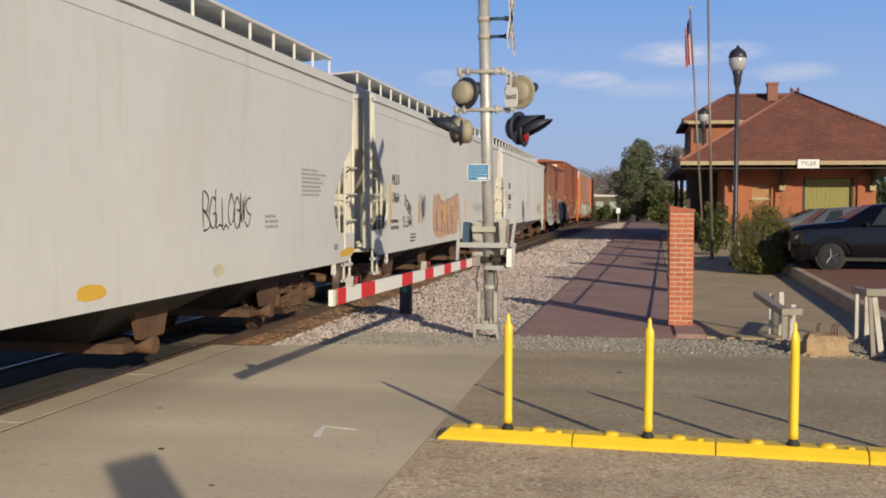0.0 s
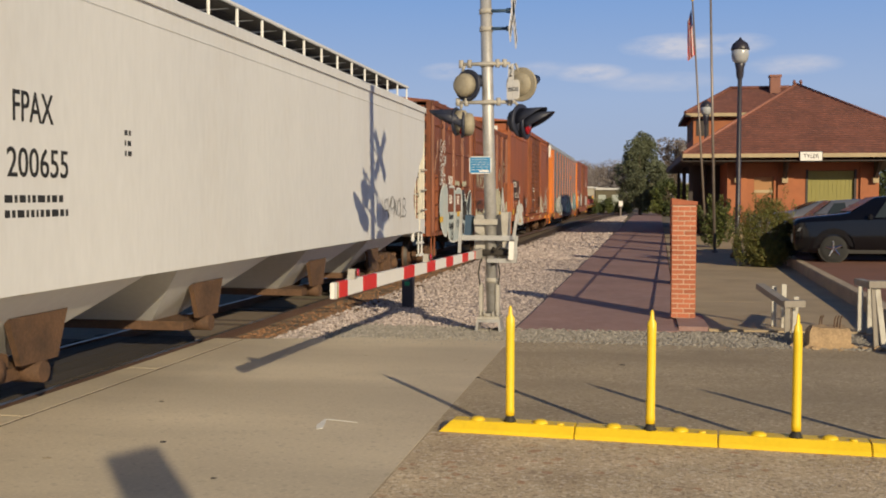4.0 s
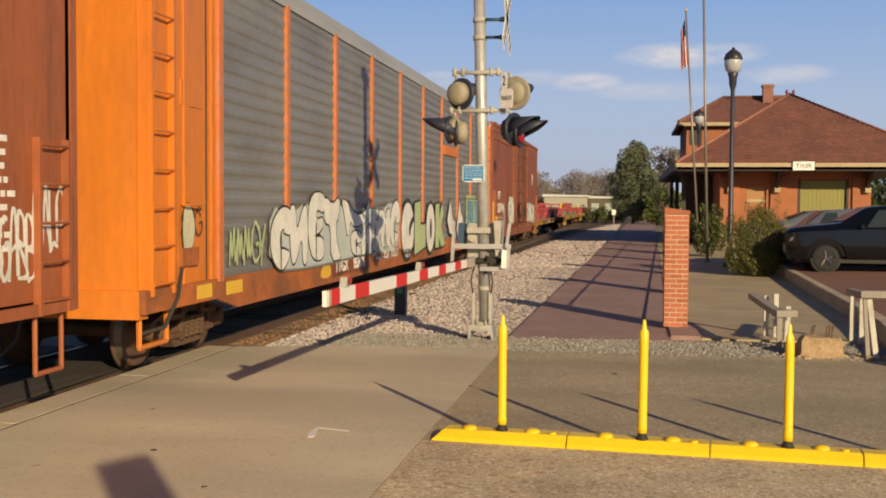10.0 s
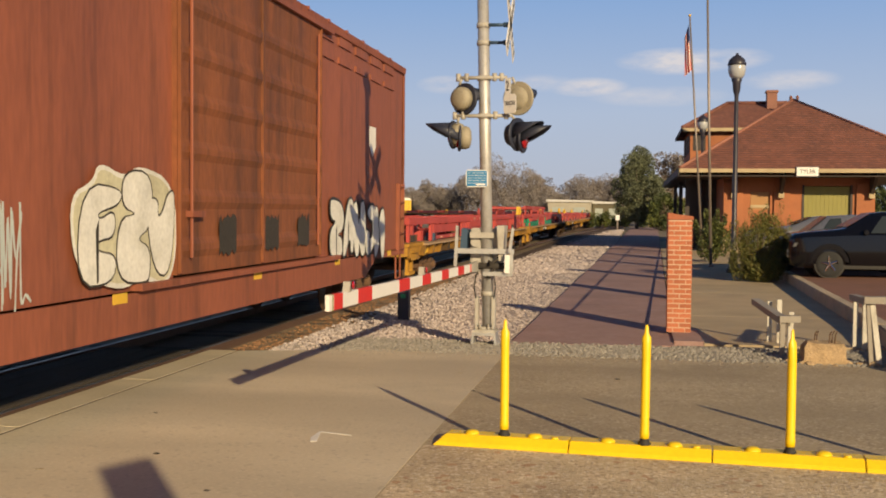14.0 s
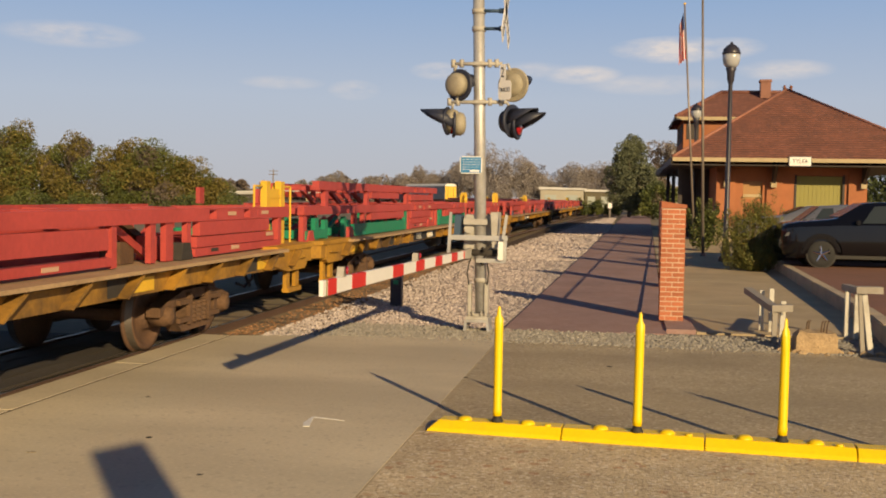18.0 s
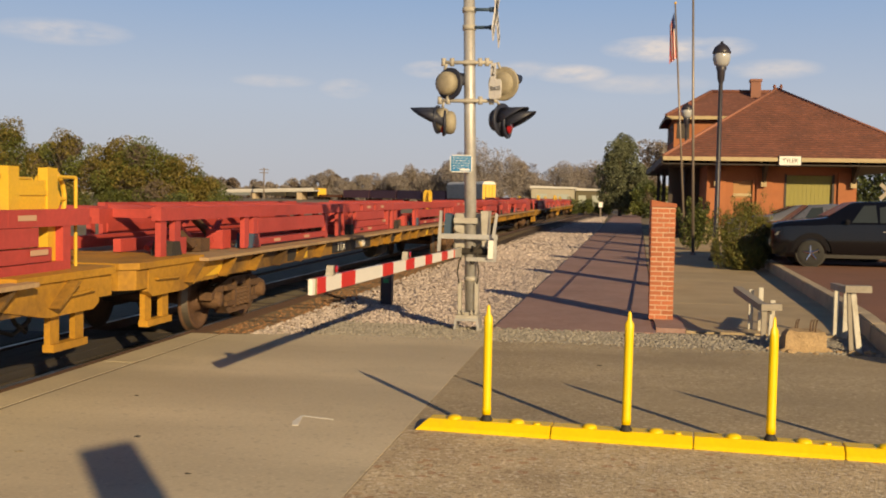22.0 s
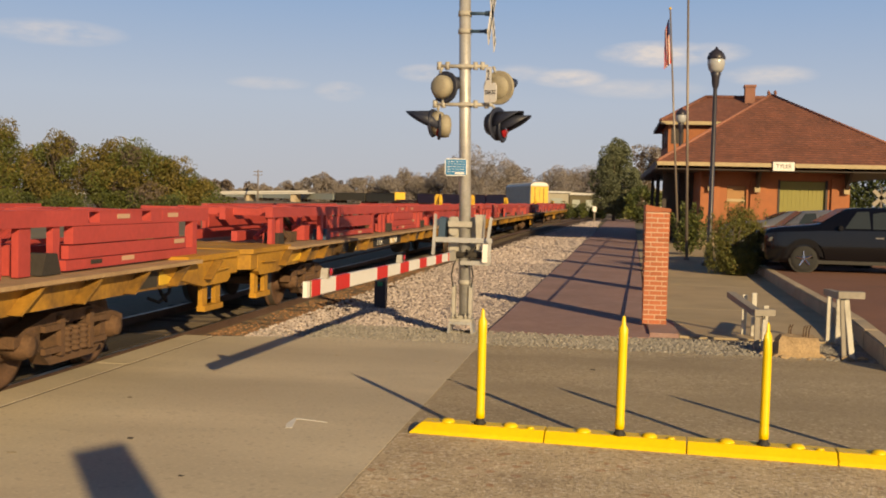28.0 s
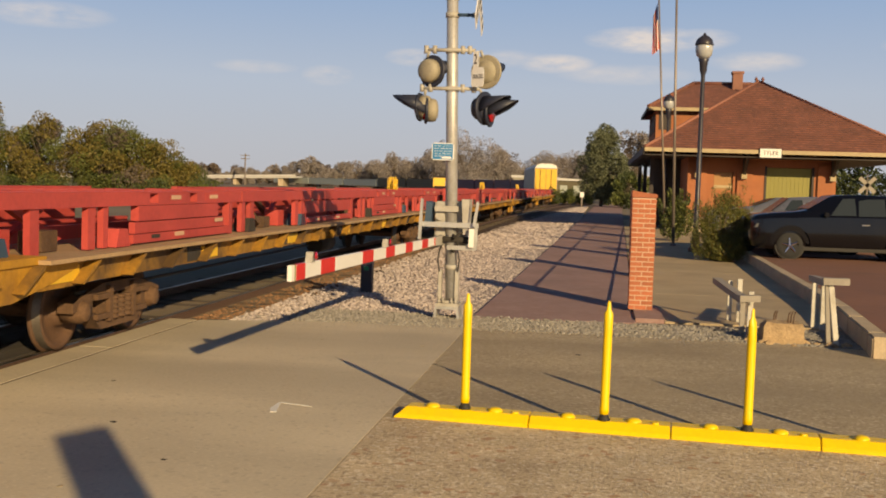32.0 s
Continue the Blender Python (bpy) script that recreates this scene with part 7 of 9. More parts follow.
# -- the cars behind the flats --
DARKPLUM = shade("dark_plum_paint", (0.115, 0.05, 0.072), 0.7, var=0.2, scale=1, fine=12)
OLIVEBOX = shade("drab_olive_paint", (0.10, 0.085, 0.05), 0.7, var=0.2, scale=1, fine=12)
PALEBOX = shade("pale_green_grey_paint", (0.33, 0.36, 0.33), 0.7, var=0.12, scale=1, fine=12)


def rack_far(u, L):
    """A covered car carrier seen from its yellow end doors."""
    ob = car("grey car carrier with bright yellow end doors", u, L, name="autorack", category="freight car")
    x, top = 1.58, 4.6
    bm = nb()
    box(bm, -x, 0.1, 1.3, x, L - 0.1, top)
    part("side_panel", bm, RACKGREY, ob)
    bm = nb()
    prism(bm, [(x, top), (1.3, top + 0.42), (0.7, top + 0.62), (-0.7, top + 0.62), (-1.3, top + 0.42), (-x, top)], "y", 0.05, L - 0.05)
    part("roof", bm, DECALWHITE, ob, "pale arched roof")
    for xa, xb in ((-1.5, -0.03), (0.03, 1.5)):
        bm = nb()
        box(bm, xa, 0.0, 1.3, xb, 0.1, top - 0.1)
        box(bm, xa + 0.2, -0.05, 2.3, xb - 0.2, 0.0, 2.4)
        box(bm, xa + 0.2, -0.05, 3.4, xb - 0.2, 0.0, 3.5)
        d = part("end_door", bm, BRIGHTYEL, ob, "bright yellow end door")
        part("hinge_bar", box(nb(), xa + 0.65, -0.06, 1.4, xa + 0.72, -0.01, top - 0.2), UNDER, d)
    bm = nb()
    box(bm, -1.55, 0.0, 0.72, 1.55, L, 1.28)
    part("frame", bm, BOXRED, ob)
    trucks(ob, (2.4, L - 2.4))
    return ob


def gondola(u, L, paint, label, top=3.1, yellow=False, holes=False):
    ob = car(label, u, L, name="gondola_car", category="freight car")
    bm = nb()
    box(bm, -1.55, 0.0, 0.85, 1.55, L, top - 0.1)
    bd = part("body", bm, paint, ob)
    for k in range(10):
        y = 0.2 + (L - 0.5) * k / 9
        part("side_post", box(nb(), 1.55, y, 0.9, 1.62, y + 0.14, top - 0.1), paint, bd)
    part("top_rail", box(nb(), -1.6, 0, top - 0.12, 1.6, L, top), paint, ob)
    if holes:
        for k in range(3):
            part("side_opening", box(nb(), 1.56, L * (0.2 + 0.27 * k), 1.6, 1.63, L * (0.2 + 0.27 * k) + 1.6, top - 0.3), UNDER, ob)
    if yellow:
        part("end_panel", box(nb(), -1.5, -0.06, 1.0, 1.62, 1.3, top + 0.35), BRIGHTYEL, ob, "yellow end housing")
    trucks(ob, (1.9, L - 1.9))
    return ob


rack_far(425.6, 26.9)
for k in range(4):
    gondola(453.8 + 17.2 * k, 16.3, DARKPLUM, "dark plum high-sided gondola car")
gondola(523.0, 13.5, BOXRED, "low red gondola car", top=1.5)
gondola(537.5, 18.6, OLIVEBOX, "drab olive car with a yellow end", yellow=True, holes=True)
gondola(557.0, 18.6, OLIVEBOX, "drab olive car with open sides", holes=True)
for k in range(3):
    gondola(577.0 + 21.5 * k, 20.6, PALEBOX, "pale grey-green freight car", top=2.7)


def motions():
    """The train runs by; every wheelset turns as it rolls."""
    for ob, u, length in CARS:
        ts = [0, 4, 8, 12, 16, 20, 24, 28, 32] if u < 110 else list(range(33))
        walk(ob, [(t, on_line(u - RUN(t), length)) for t in ts])
    for ob, u, y in STACKS:
        ts = list(range(33))
        walk(ob, [(t, on_line(u - RUN(t), 27.6) @ pose(0, y, 1.1)) for t in ts])
    steps = [k * 2 / 30 for k in range(481)]
    for ax, y in AXLES:
        walk(ax, [(t, pose(0, y, 0.42, math.degrees(RUN(t) / 0.42) % 360)) for t in steps])

# ---- traffic separator with yellow posts ----
def separator():
    ob = thing("traffic_separator", "bright yellow plastic lane separator curb with three-part bolted units", "traffic curb", at=(-1.60, 8.50, 0))
    ob.rotation_euler = (0, 0, radians(-4.3))
    w, n = 1.105, 6
    for k in range(n):
        x0 = 0.03 + w * k + (0 if k else 0.0)
        bm = nb()
        prof = [(0.0, 0.0), (0.0, 0.028), (0.065, 0.088), (0.235, 0.088), (0.30, 0.028), (0.30, 0.0)]
        a = [bm.verts.new((x0 + 0.004, y, z)) for y, z in prof]
        b = [bm.verts.new((x0 + w - 0.004, y, z)) for y, z in prof]
        if k == 0:
            for v, (y, z) in zip(a, prof):
                v.co.x = x0 + z * 1.1
                v.co.y = 0.15 + (y - 0.15) * (1.0 - z * 0.8)
        for j in range(len(prof) - 1):
            bm.faces.new((a[j], a[j + 1], b[j + 1], b[j]))
        bm.faces.new(a[::-1])
        bm.faces.new(b)
        bmesh.ops.bevel(bm, geom=bm.edges[:], offset=0.006, segments=2, affect="EDGES")
        unit = part("curb_unit", bm, YELLOW, ob)
        for dx in (0.30, 0.82):
            bm = nb()
            lathe(bm, [(0.062, 0.084), (0.06, 0.096), (0.045, 0.112), (0.02, 0.118), (0.005, 0.119)], 12, (x0 + dx, 0.13, 0))
            part("reflector_bump", bm, YELLOW, unit)
        bm = nb()
        lathe(bm, [(0.03, 0.084), (0.03, 0.10), (0.018, 0.104)], 10, (x0 + w - 0.12, 0.10, 0))
        part("bolt_head", bm, YELLOW, unit)
    return ob


separator()


def delineator(x, y):
    ob = thing("delineator_post", "slim bright yellow flexible post with a pointed flattened top", "traffic post", "posts on the separator", (x, y, 0.088))
    bm = nb()
    lathe(bm, [(0.05, 0.0), (0.05, 0.012), (0.036, 0.03), (0.03, 0.055)], 14)
    part("rubber_base", bm, BLACKRUB, ob)
    bm = nb()
    rings = []
    for z, rx, ry in ((0.05, 0.036, 0.036), (0.10, 0.038, 0.038), (0.12, 0.035, 0.035), (0.70, 0.035, 0.034), (0.80, 0.036, 0.030), (0.845, 0.036, 0.022), (0.875, 0.018, 0.012), (0.93, 0.013, 0.008), (0.945, 0.006, 0.004)):
        rings.append([bm.verts.new((rx * math.cos(k * math.tau / 14), ry * math.sin(k * math.tau / 14), z)) for k in range(14)])
    for a, b in zip(rings, rings[1:]):
        for k in range(14):
            bm.faces.new((a[k], a[(k + 1) % 14], b[(k + 1) % 14], b[k])).smooth = True
    bm.faces.new(rings[-1])
    bm.faces.new(rings[0][::-1])
    part("post", bm, YELLOW, ob)
    return ob


post1 = delineator(-0.995, 8.585)
copy_thing(post1, pose(0.125, 8.475, 0.088, 0, 0.4, 0))
copy_thing(post1, pose(1.215, 8.41, 0.088, 0, 0.3, 40))
copy_thing(post1, pose(2.32, 8.33, 0.088))


# ---- crossing signal ----
MX, MY = -2.06, 15.19


def signal():
    ob = thing("crossing_signal", "silver railway crossing mast with flashing lamps and lowered gate", "crossing signal", at=(MX, MY, 0))

    def lean(z):
        return -0.026 * z + 0.045
    bm = nb()
    rod(bm, (lean(0.12), 0, 0.12), (lean(5.75), 0, 5.75), 0.086, 0.08, 20)
    mast = part("mast", bm, ALU, ob, "weathered silver steel mast")
    for z in (0.72, 1.55, 3.26, 3.80, 4.30, 4.55):
        bm = nb()
        lathe(bm, [(0.098, z - 0.035), (0.098, z + 0.035)], 18, (lean(z), 0, 0))
        part("clamp_band", bm, CASTIRON, mast)
    bm = nb()
    lathe(bm, [(0.05, 5.75), (0.16, 5.80), (0.175, 5.86), (0.14, 5.98), (0.06, 6.05), (0.02, 6.07)], 16, (lean(5.8), 0, 0))
    part("bell", bm, CASTIRON, mast, "round warning bell on the mast top")
    # base: pedestal, junction bases and foundation frame
    bm = nb()
    prism(bm, [(-0.19, 0.0), (-0.15, 0.0), (-0.14, 0.13), (0.14, 0.13), (0.15, 0.0), (0.19, 0.0), (0.165, 0.17), (-0.165, 0.17)], "y", -0.20, 0.16)
    part("foundation_frame", bm, GALV, ob)
    bm = nb()
    box(bm, -0.16, -0.17, 0.17, 0.16, 0.17, 0.21)
    box(bm, -0.13, -0.13, 0.21, 0.13, 0.13, 0.25)
    part("base_plate", bm, CASTIRON, ob)
    bm = nb()
    box(bm, 0.09, -0.10, 0.25, 0.145, 0.05, 0.68)
    box(bm, -0.15, -0.09, 0.25, -0.10, 0.06, 0.68)
    bmesh.ops.bevel(bm, geom=bm.edges[:], offset=0.008, segments=1, affect="EDGES")
    part("junction_box", bm, CASTIRON, ob)
    for x in (-0.12, -0.06, 0.06, 0.12):
        bm = nb()
        rod(bm, (x, -0.14, 0.17), (x, -0.14, 0.29), 0.014, seg=8)
        lathe(bm, [(0.026, 0.225), (0.026, 0.25)], 6, (x, -0.14, 0))
        part("anchor_bolt", bm, CASTIRON, ob)
    for s in (-1, 1):
        bm = nb()
        tube(bm, [(0.13 * s, -0.1, 0.66), (0.155 * s, -0.12, 0.82), (0.13 * s, -0.12, 0.98), (0.10 * s, -0.1, 1.05)], 0.011, 6)
        part("cable", bm, BLACKRUB, ob)
    # gate mechanism
    bm = nb()
    box(bm, -0.23, -0.02, 1.02, -0.03, 0.34, 1.66)
    box(bm, 0.06, 0.0, 1.02, 0.24, 0.34, 1.66)
    bmesh.ops.bevel(bm, geom=bm.edges[:], offset=0.02, segments=2, affect="EDGES")
    mech = part("gate_mechanism", bm, CASTIRON, ob, "grey cast gate machine housing")
    part("clamp_plate", box(nb(), -0.22, -0.13, 1.52, 0.12, -0.08, 1.60), CASTIRON, mech)
    bm = nb()
    lathe(bm, [(0.07, -0.06), (0.07, -0.02), (0.05, 0.0)], 14, (-0.15, 0.0, 1.46), "y")
    part("shaft_cap", bm, CASTIRON, mech)
    bm = nb()
    box(bm, -0.43, -0.20, 1.30, 0.42, -0.14, 1.37)
    box(bm, -0.02, -0.20, 0.985, 0.40, -0.14, 1.045)
    box(bm, 0.36, -0.19, 1.045, 0.41, -0.15, 1.30)
    part("support_bracket", bm, GALV, ob, "galvanised bracket frame")
    for pts in ([(-0.43, 1.12), (-0.385, 1.12), (-0.365, 1.69), (-0.40, 1.70)], [(0.345, 1.34), (0.385, 1.30), (0.43, 1.66), (0.395, 1.68)]):
        part("counterweight_arm", prism(nb(), pts, "y", -0.27, -0.22), GALV, ob, "slim galvanised counterweight arm")
    part("counterweight_pad", prism(nb(), [(0.295, 1.03), (0.365, 1.03), (0.37, 1.29), (0.30, 1.29)], "y", -0.26, -0.21), WHITE, ob, "white counterweight face")
    part("counterweight", prism(nb(), [(-0.36, 1.36), (-0.27, 1.36), (-0.25, 1.64), (-0.34, 1.66)], "y", -0.14, 0.20), SADDLE, ob)
    part("counterweight", prism(nb(), [(0.20, 1.20), (0.26, 1.20), (0.28, 1.70), (0.17, 1.70)], "y", -0.16, 0.22), CASTIRON, ob)
    bm = nb()
    rod(bm, (-0.24, -0.06, 1.12), (0.3, -0.06, 1.12), 0.05, seg=12)
    tube(bm, [(-0.02, 0.0, 1.0), (0.07, -0.15, 0.95), (0.14, -0.15, 1.10)], 0.016, 6)
    tube(bm, [(0.02, 0.0, 1.2), (0.10, -0.2, 1.16), (0.2, -0.1, 1.25)], 0.02, 6)
    part("drive_shaft", bm, UNDER, ob)
    # gate arm with alternating bands
    A, B = Vector((-0.13, -0.10, 1.11)), Vector((-0.31, -7.02, 1.165))
    d = (B - A)
    length = d.length
    d.normalize()
    side = d.cross(Vector((0, 0, 1))).normalized()
    up = side.cross(d)

    def arm_box(a, b, h0, h1, w):
        b2 = nb()
        vs = []
        for s0, hh in ((a, h0), (b, h1)):
            for sx, sz in ((-1, -1), (1, -1), (1, 1), (-1, 1)):
                vs.append(b2.verts.new(A + d * s0 + side * sx * w + up * sz * hh))
        for f in ((0, 1, 2, 3), (7, 6, 5, 4), (0, 4, 5, 1), (1, 5, 6, 2), (2, 6, 7, 3), (3, 7, 4, 0)):
            b2.faces.new([vs[i] for i in f])
        return b2
    arm = part("gate_arm", arm_box(0.0, length, 0.052, 0.064, 0.018), WHITE, ob, "white gate arm with red bands")
    for a, b in ((0.12, 0.36), (0.82, 1.27), (2.30, 2.76), (3.36, 3.80), (4.42, 4.84), (5.46, 5.88), (6.34, 6.62)):
        s0, s1 = length - b, length - a
        hh = 0.0526 + 0.012 * (s0 + s1) / 2 / length
        part("red_band", arm_box(s0, s1, hh, hh, 0.0195), RED, arm)
    part("arm_tip_cap", arm_box(length - 0.10, length - 0.075, 0.066, 0.066, 0.0205), OLIVE, arm)
    part("arm_adapter", arm_box(-0.06, 0.5, 0.075, 0.055, 0.03), CASTIRON, arm)
    for s in (length - 3.4, length - 0.55):
        c = A + d * s + up * 0.06
        bm = nb()
        prism(bm, [(c.y - 0.055, c.z), (c.y + 0.055, c.z), (c.y + 0.03, c.z + 0.05), (c.y + 0.02, c.z + 0.085), (c.y - 0.02, c.z + 0.085), (c.y - 0.03, c.z + 0.05)], "x", c.x - 0.03, c.x + 0.03)
        lm = part("arm_lamp", bm, CASTIRON, arm)
        bm = nb()
        lathe(bm, [(0.036, 0.048), (0.032, 0.058), (0.01, 0.064)], 12, (c.x + 0.0, c.y, c.z + 0.055), "x")
        part("lens", bm, REDLENS, lm)
    # cross arms
    for z, xa, xb in ((3.80, -0.36, 0.34), (3.26, -0.42, 0.40)):
        bm = nb()
        rod(bm, (lean(z) + xa, -0.08, z), (lean(z) + xb, -0.08, z), 0.027, seg=10)
        for x in (xa, xa + 0.12, 0.16, xb - 0.08):
            lathe(bm, [(0.034, z - 0.05), (0.034, z + 0.06)], 8, (lean(z) + x, -0.08, 0))
        part("cross_arm", bm, CASTIRON, ob)
    for xa, za, xb, zb in ((-0.36, 3.80, -0.40, 3.70), (0.36, 3.80, 0.40, 3.70), (-0.40, 3.26, -0.42, 3.16), (0.36, 3.26, 0.42, 3.16)):
        part("lamp_hanger", rod(nb(), (xa, -0.08, za), (xb, -0.08, zb), 0.02, seg=8), CASTIRON, ob)

    # lamp units: a dished background, a domed housing and a long hood on the lens side
    def lamp(name, x, z, turn, dome=True, face=REDLENS, plate=SIGNALBLACK, r=0.215, housing=BACKPLATE):
        m = Matrix.Translation((x, -0.10, z)) @ Matrix.Rotation(radians(turn), 4, "Z")
        b2 = nb()
        lathe(b2, [(r, -0.012), (r + 0.012, 0.0), (r + 0.012, 0.02), (r, 0.03), (0.17, 0.022)], 28, axis="y")
        bmesh.ops.transform(b2, matrix=m, verts=b2.verts)
        unit = part(name, b2, plate, ob, "round flashing lamp unit")
        b2 = nb()
        lathe(b2, [(0.165, 0.0), (0.165, -0.09), (0.15, -0.13), (0.10, -0.155), (0.02, -0.165)] if dome else [(0.165, 0.0), (0.16, -0.03), (0.05, -0.04)], 24, axis="y")
        bmesh.ops.transform(b2, matrix=m, verts=b2.verts)
        part("housing", b2, housing, unit)
        b2 = nb()
        lathe(b2, [(0.15, 0.03), (0.145, 0.05), (0.10, 0.068), (0.02, 0.075)], 24, axis="y")
        bmesh.ops.transform(b2, matrix=m, verts=b2.verts)
        part("lens", b2, face, unit)
        b2 = nb()
        n = 18
        prev = None
        for k in range(n + 1):
            a = radians(-16 + 212 * k / n)
            reach = 0.40 * max(0.04, math.sin(math.pi * k / n)) ** 0.75
            p = [(0.172 * math.cos(a), 0.02, 0.172 * math.sin(a)), (0.165 * math.cos(a), 0.02 + reach, 0.168 * math.sin(a))]
            cur = [b2.verts.new(m @ Vector(q)) for q in p]
            if prev:
                b2.faces.new((prev[0], cur[0], cur[1], prev[1])).smooth = True
            prev = cur
        hood = part("hood", b2, SIGNALBLACK, unit, tidy=False)
        hood.modifiers.new("thickness", "SOLIDIFY").thickness = 0.006
        return unit
    lamp("lamp_unit", -0.325, 3.50, -30, r=0.215)
    lamp("lamp_unit", 0.445, 3.50, -22, plate=BACKPLATE, dome=False, r=0.228)
    lamp("lamp_unit", -0.47, 2.99, 82, r=0.19)
    lamp("lamp_unit", -0.38, 2.95, 102, r=0.185)
    lamp("lamp_unit", 0.44, 2.99, -118, r=0.225, housing=SIGNALBLACK)
    lamp("lamp_unit", 0.51, 2.94, -100, r=0.20, housing=SIGNALBLACK)
    # crossbuck boards and the track-count plate, both facing along the road
    for s in (1, -1):
        bm = nb()
        box(bm, -0.006, -0.61, -0.114, 0.006, 0.61, 0.114, Matrix.Translation((0.31, 0.05, 4.58)) @ Matrix.Rotation(radians(45 * s), 4, "X"))
        bd = part("crossbuck_board", bm, WHITE, ob, "white crossbuck board")
        for k in range(8):
            if abs(k - 3.5) > 1:
                bm = nb()
                y = -0.52 + 0.148 * k
                box(bm, -0.009, y - 0.03, -0.07, 0.009, y + 0.035, 0.07, Matrix.Translation((0.31, 0.05, 4.58)) @ Matrix.Rotation(radians(45 * s), 4, "X"))
                part("letter_bar", bm, DECALBLACK, bd)
    for z in (4.55, 4.30):
        bm = nb()
        tube(bm, [(lean(z) + 0.08, -0.04, z), (0.30, -0.02, z)], 0.024, 8)
        rod(bm, (0.22, -0.03, z), (0.31, -0.02, z), 0.036, seg=8)
        part("sign_bracket", bm, SADDLE, ob)
    m = Matrix.Translation((0.345, -0.22, 3.45)) @ Matrix.Rotation(radians(-34), 4, "Z")
    bm = nb()
    pts = [(-0.115, -0.14), (-0.09, -0.17), (0.09, -0.17), (0.115, -0.14), (0.115, 0.06), (0.09, 0.10), (0.0, 0.10), (0.0, 0.33), (-0.09, 0.33), (-0.09, 0.10), (-0.115, 0.06)]
    prism(bm, pts, "y", -0.003, 0.003)
    bmesh.ops.transform(bm, matrix=m, verts=bm.verts)
    pl = part("track_count_plate", bm, WHITE, ob, "white plate that reads 2 TRACKS")
    up90 = Matrix.Rotation(radians(90), 4, "X")
    words("lettering", "TRACKS", 0.085, DECALBLACK, pl, m @ Matrix.Translation((0.0, -0.006, -0.03)) @ up90, squeeze=0.62, thick=0.001)
    words("lettering", "2", 0.20, DECALBLACK, pl, m @ Matrix.Translation((-0.045, -0.006, 0.21)) @ up90, squeeze=0.6, thick=0.001)
    bm = nb()
    rod(bm, (0.345, -0.21, 3.78), (0.345, -0.21, 3.28), 0.012, seg=6)
    part("plate_hanger", bm, ALU, pl)
    # blue notice
    bm = nb()
    box(bm, -0.285, -0.135, 2.245, 0.03, -0.125, 2.49)
    bmesh.ops.bevel(bm, geom=[e for e in bm.edges if abs(e.verts[0].co.y - e.verts[1].co.y) > 0.005], offset=0.02, segments=3, affect="EDGES")
    nt = part("notice_rim", bm, WHITE, ob, "small blue emergency notice plate")
    bm = nb()
    box(bm, -0.272, -0.139, 2.258, 0.017, -0.134, 2.477)
    bl = part("notice_face", bm, BLUE, nt)
    bm = nb()
    rr = random.Random(3)
    for k in range(5):
        z = 2.443 - 0.036 * k
        x = -0.25
        while x < 0.0:
            wd = rr.uniform(0.025, 0.06)
            box(bm, x, -0.1405, z, min(x + wd, 0.0), -0.1385, z + 0.007)
            x += wd + 0.02
    box(bm, -0.14, -0.1405, 2.27, -0.005, -0.1385, 2.295)
    part("notice_text", bm, WHITE, nt)
    return ob


signal()


# ---- brick pillar ----
def pillar():
    ob = thing("brick_pillar", "square orange-red brick pillar with a sloping brick cap", "pillar", at=(0.74, 17.25, 0.03))
    h, w, dep = 1.76, 0.372, 0.42
    core = nb()
    box(core, -w / 2 + 0.008, -dep / 2 + 0.008, 0, w / 2 - 0.008, dep / 2 - 0.008, h)
    part("mortar_core", core, MORTAR, ob)
    full = mesh_of(box(nb(), -0.088, -0.046, 0, 0.088, 0.046, 0.059), "brick", BRICK)
    half = mesh_of(box(nb(), -0.043, -0.046, 0, 0.043, 0.046, 0.059), "half_brick", BRICK)
    n = 23
    r = random.Random(8)
    for k in range(n):
        z = 0.005 + k * (h - 0.01) / n
        j = lambda: r.uniform(-0.002, 0.002)
        for s in (-1, 1):
            yy = s * (dep / 2 - 0.046)
            if k % 2:
                for x in (-0.096, 0.096):
                    piece("brick", full, ob, (x + j(), yy + j(), z))
            else:
                piece("brick", full, ob, (j(), yy + j(), z))
                for x in (-0.143, 0.143):
                    piece("brick", half, ob, (x + j(), yy + j(), z))
            xx = s * (w / 2 - 0.046)
            if k % 2:
                piece("brick", full, ob, (xx + j(), j(), z), (0, 0, math.pi / 2))
            else:
                piece("brick", half, ob, (xx + j(), 0.06 + j(), z))
                piece("brick", half, ob, (xx + j(), -0.06 + j(), z))
    bm = nb()
    prism(bm, [(-w / 2 - 0.012, h), (w / 2 + 0.012, h), (w / 2 + 0.012, h + 0.06), (-0.02, h + 0.085), (-w / 2 - 0.012, h + 0.115)], "y", -dep / 2 - 0.012, dep / 2 + 0.012)
    bmesh.ops.bevel(bm, geom=bm.edges[:], offset=0.008, segments=1, affect="EDGES")
    part("cap", bm, BRICK, ob, "sloping brick cap")
    return ob


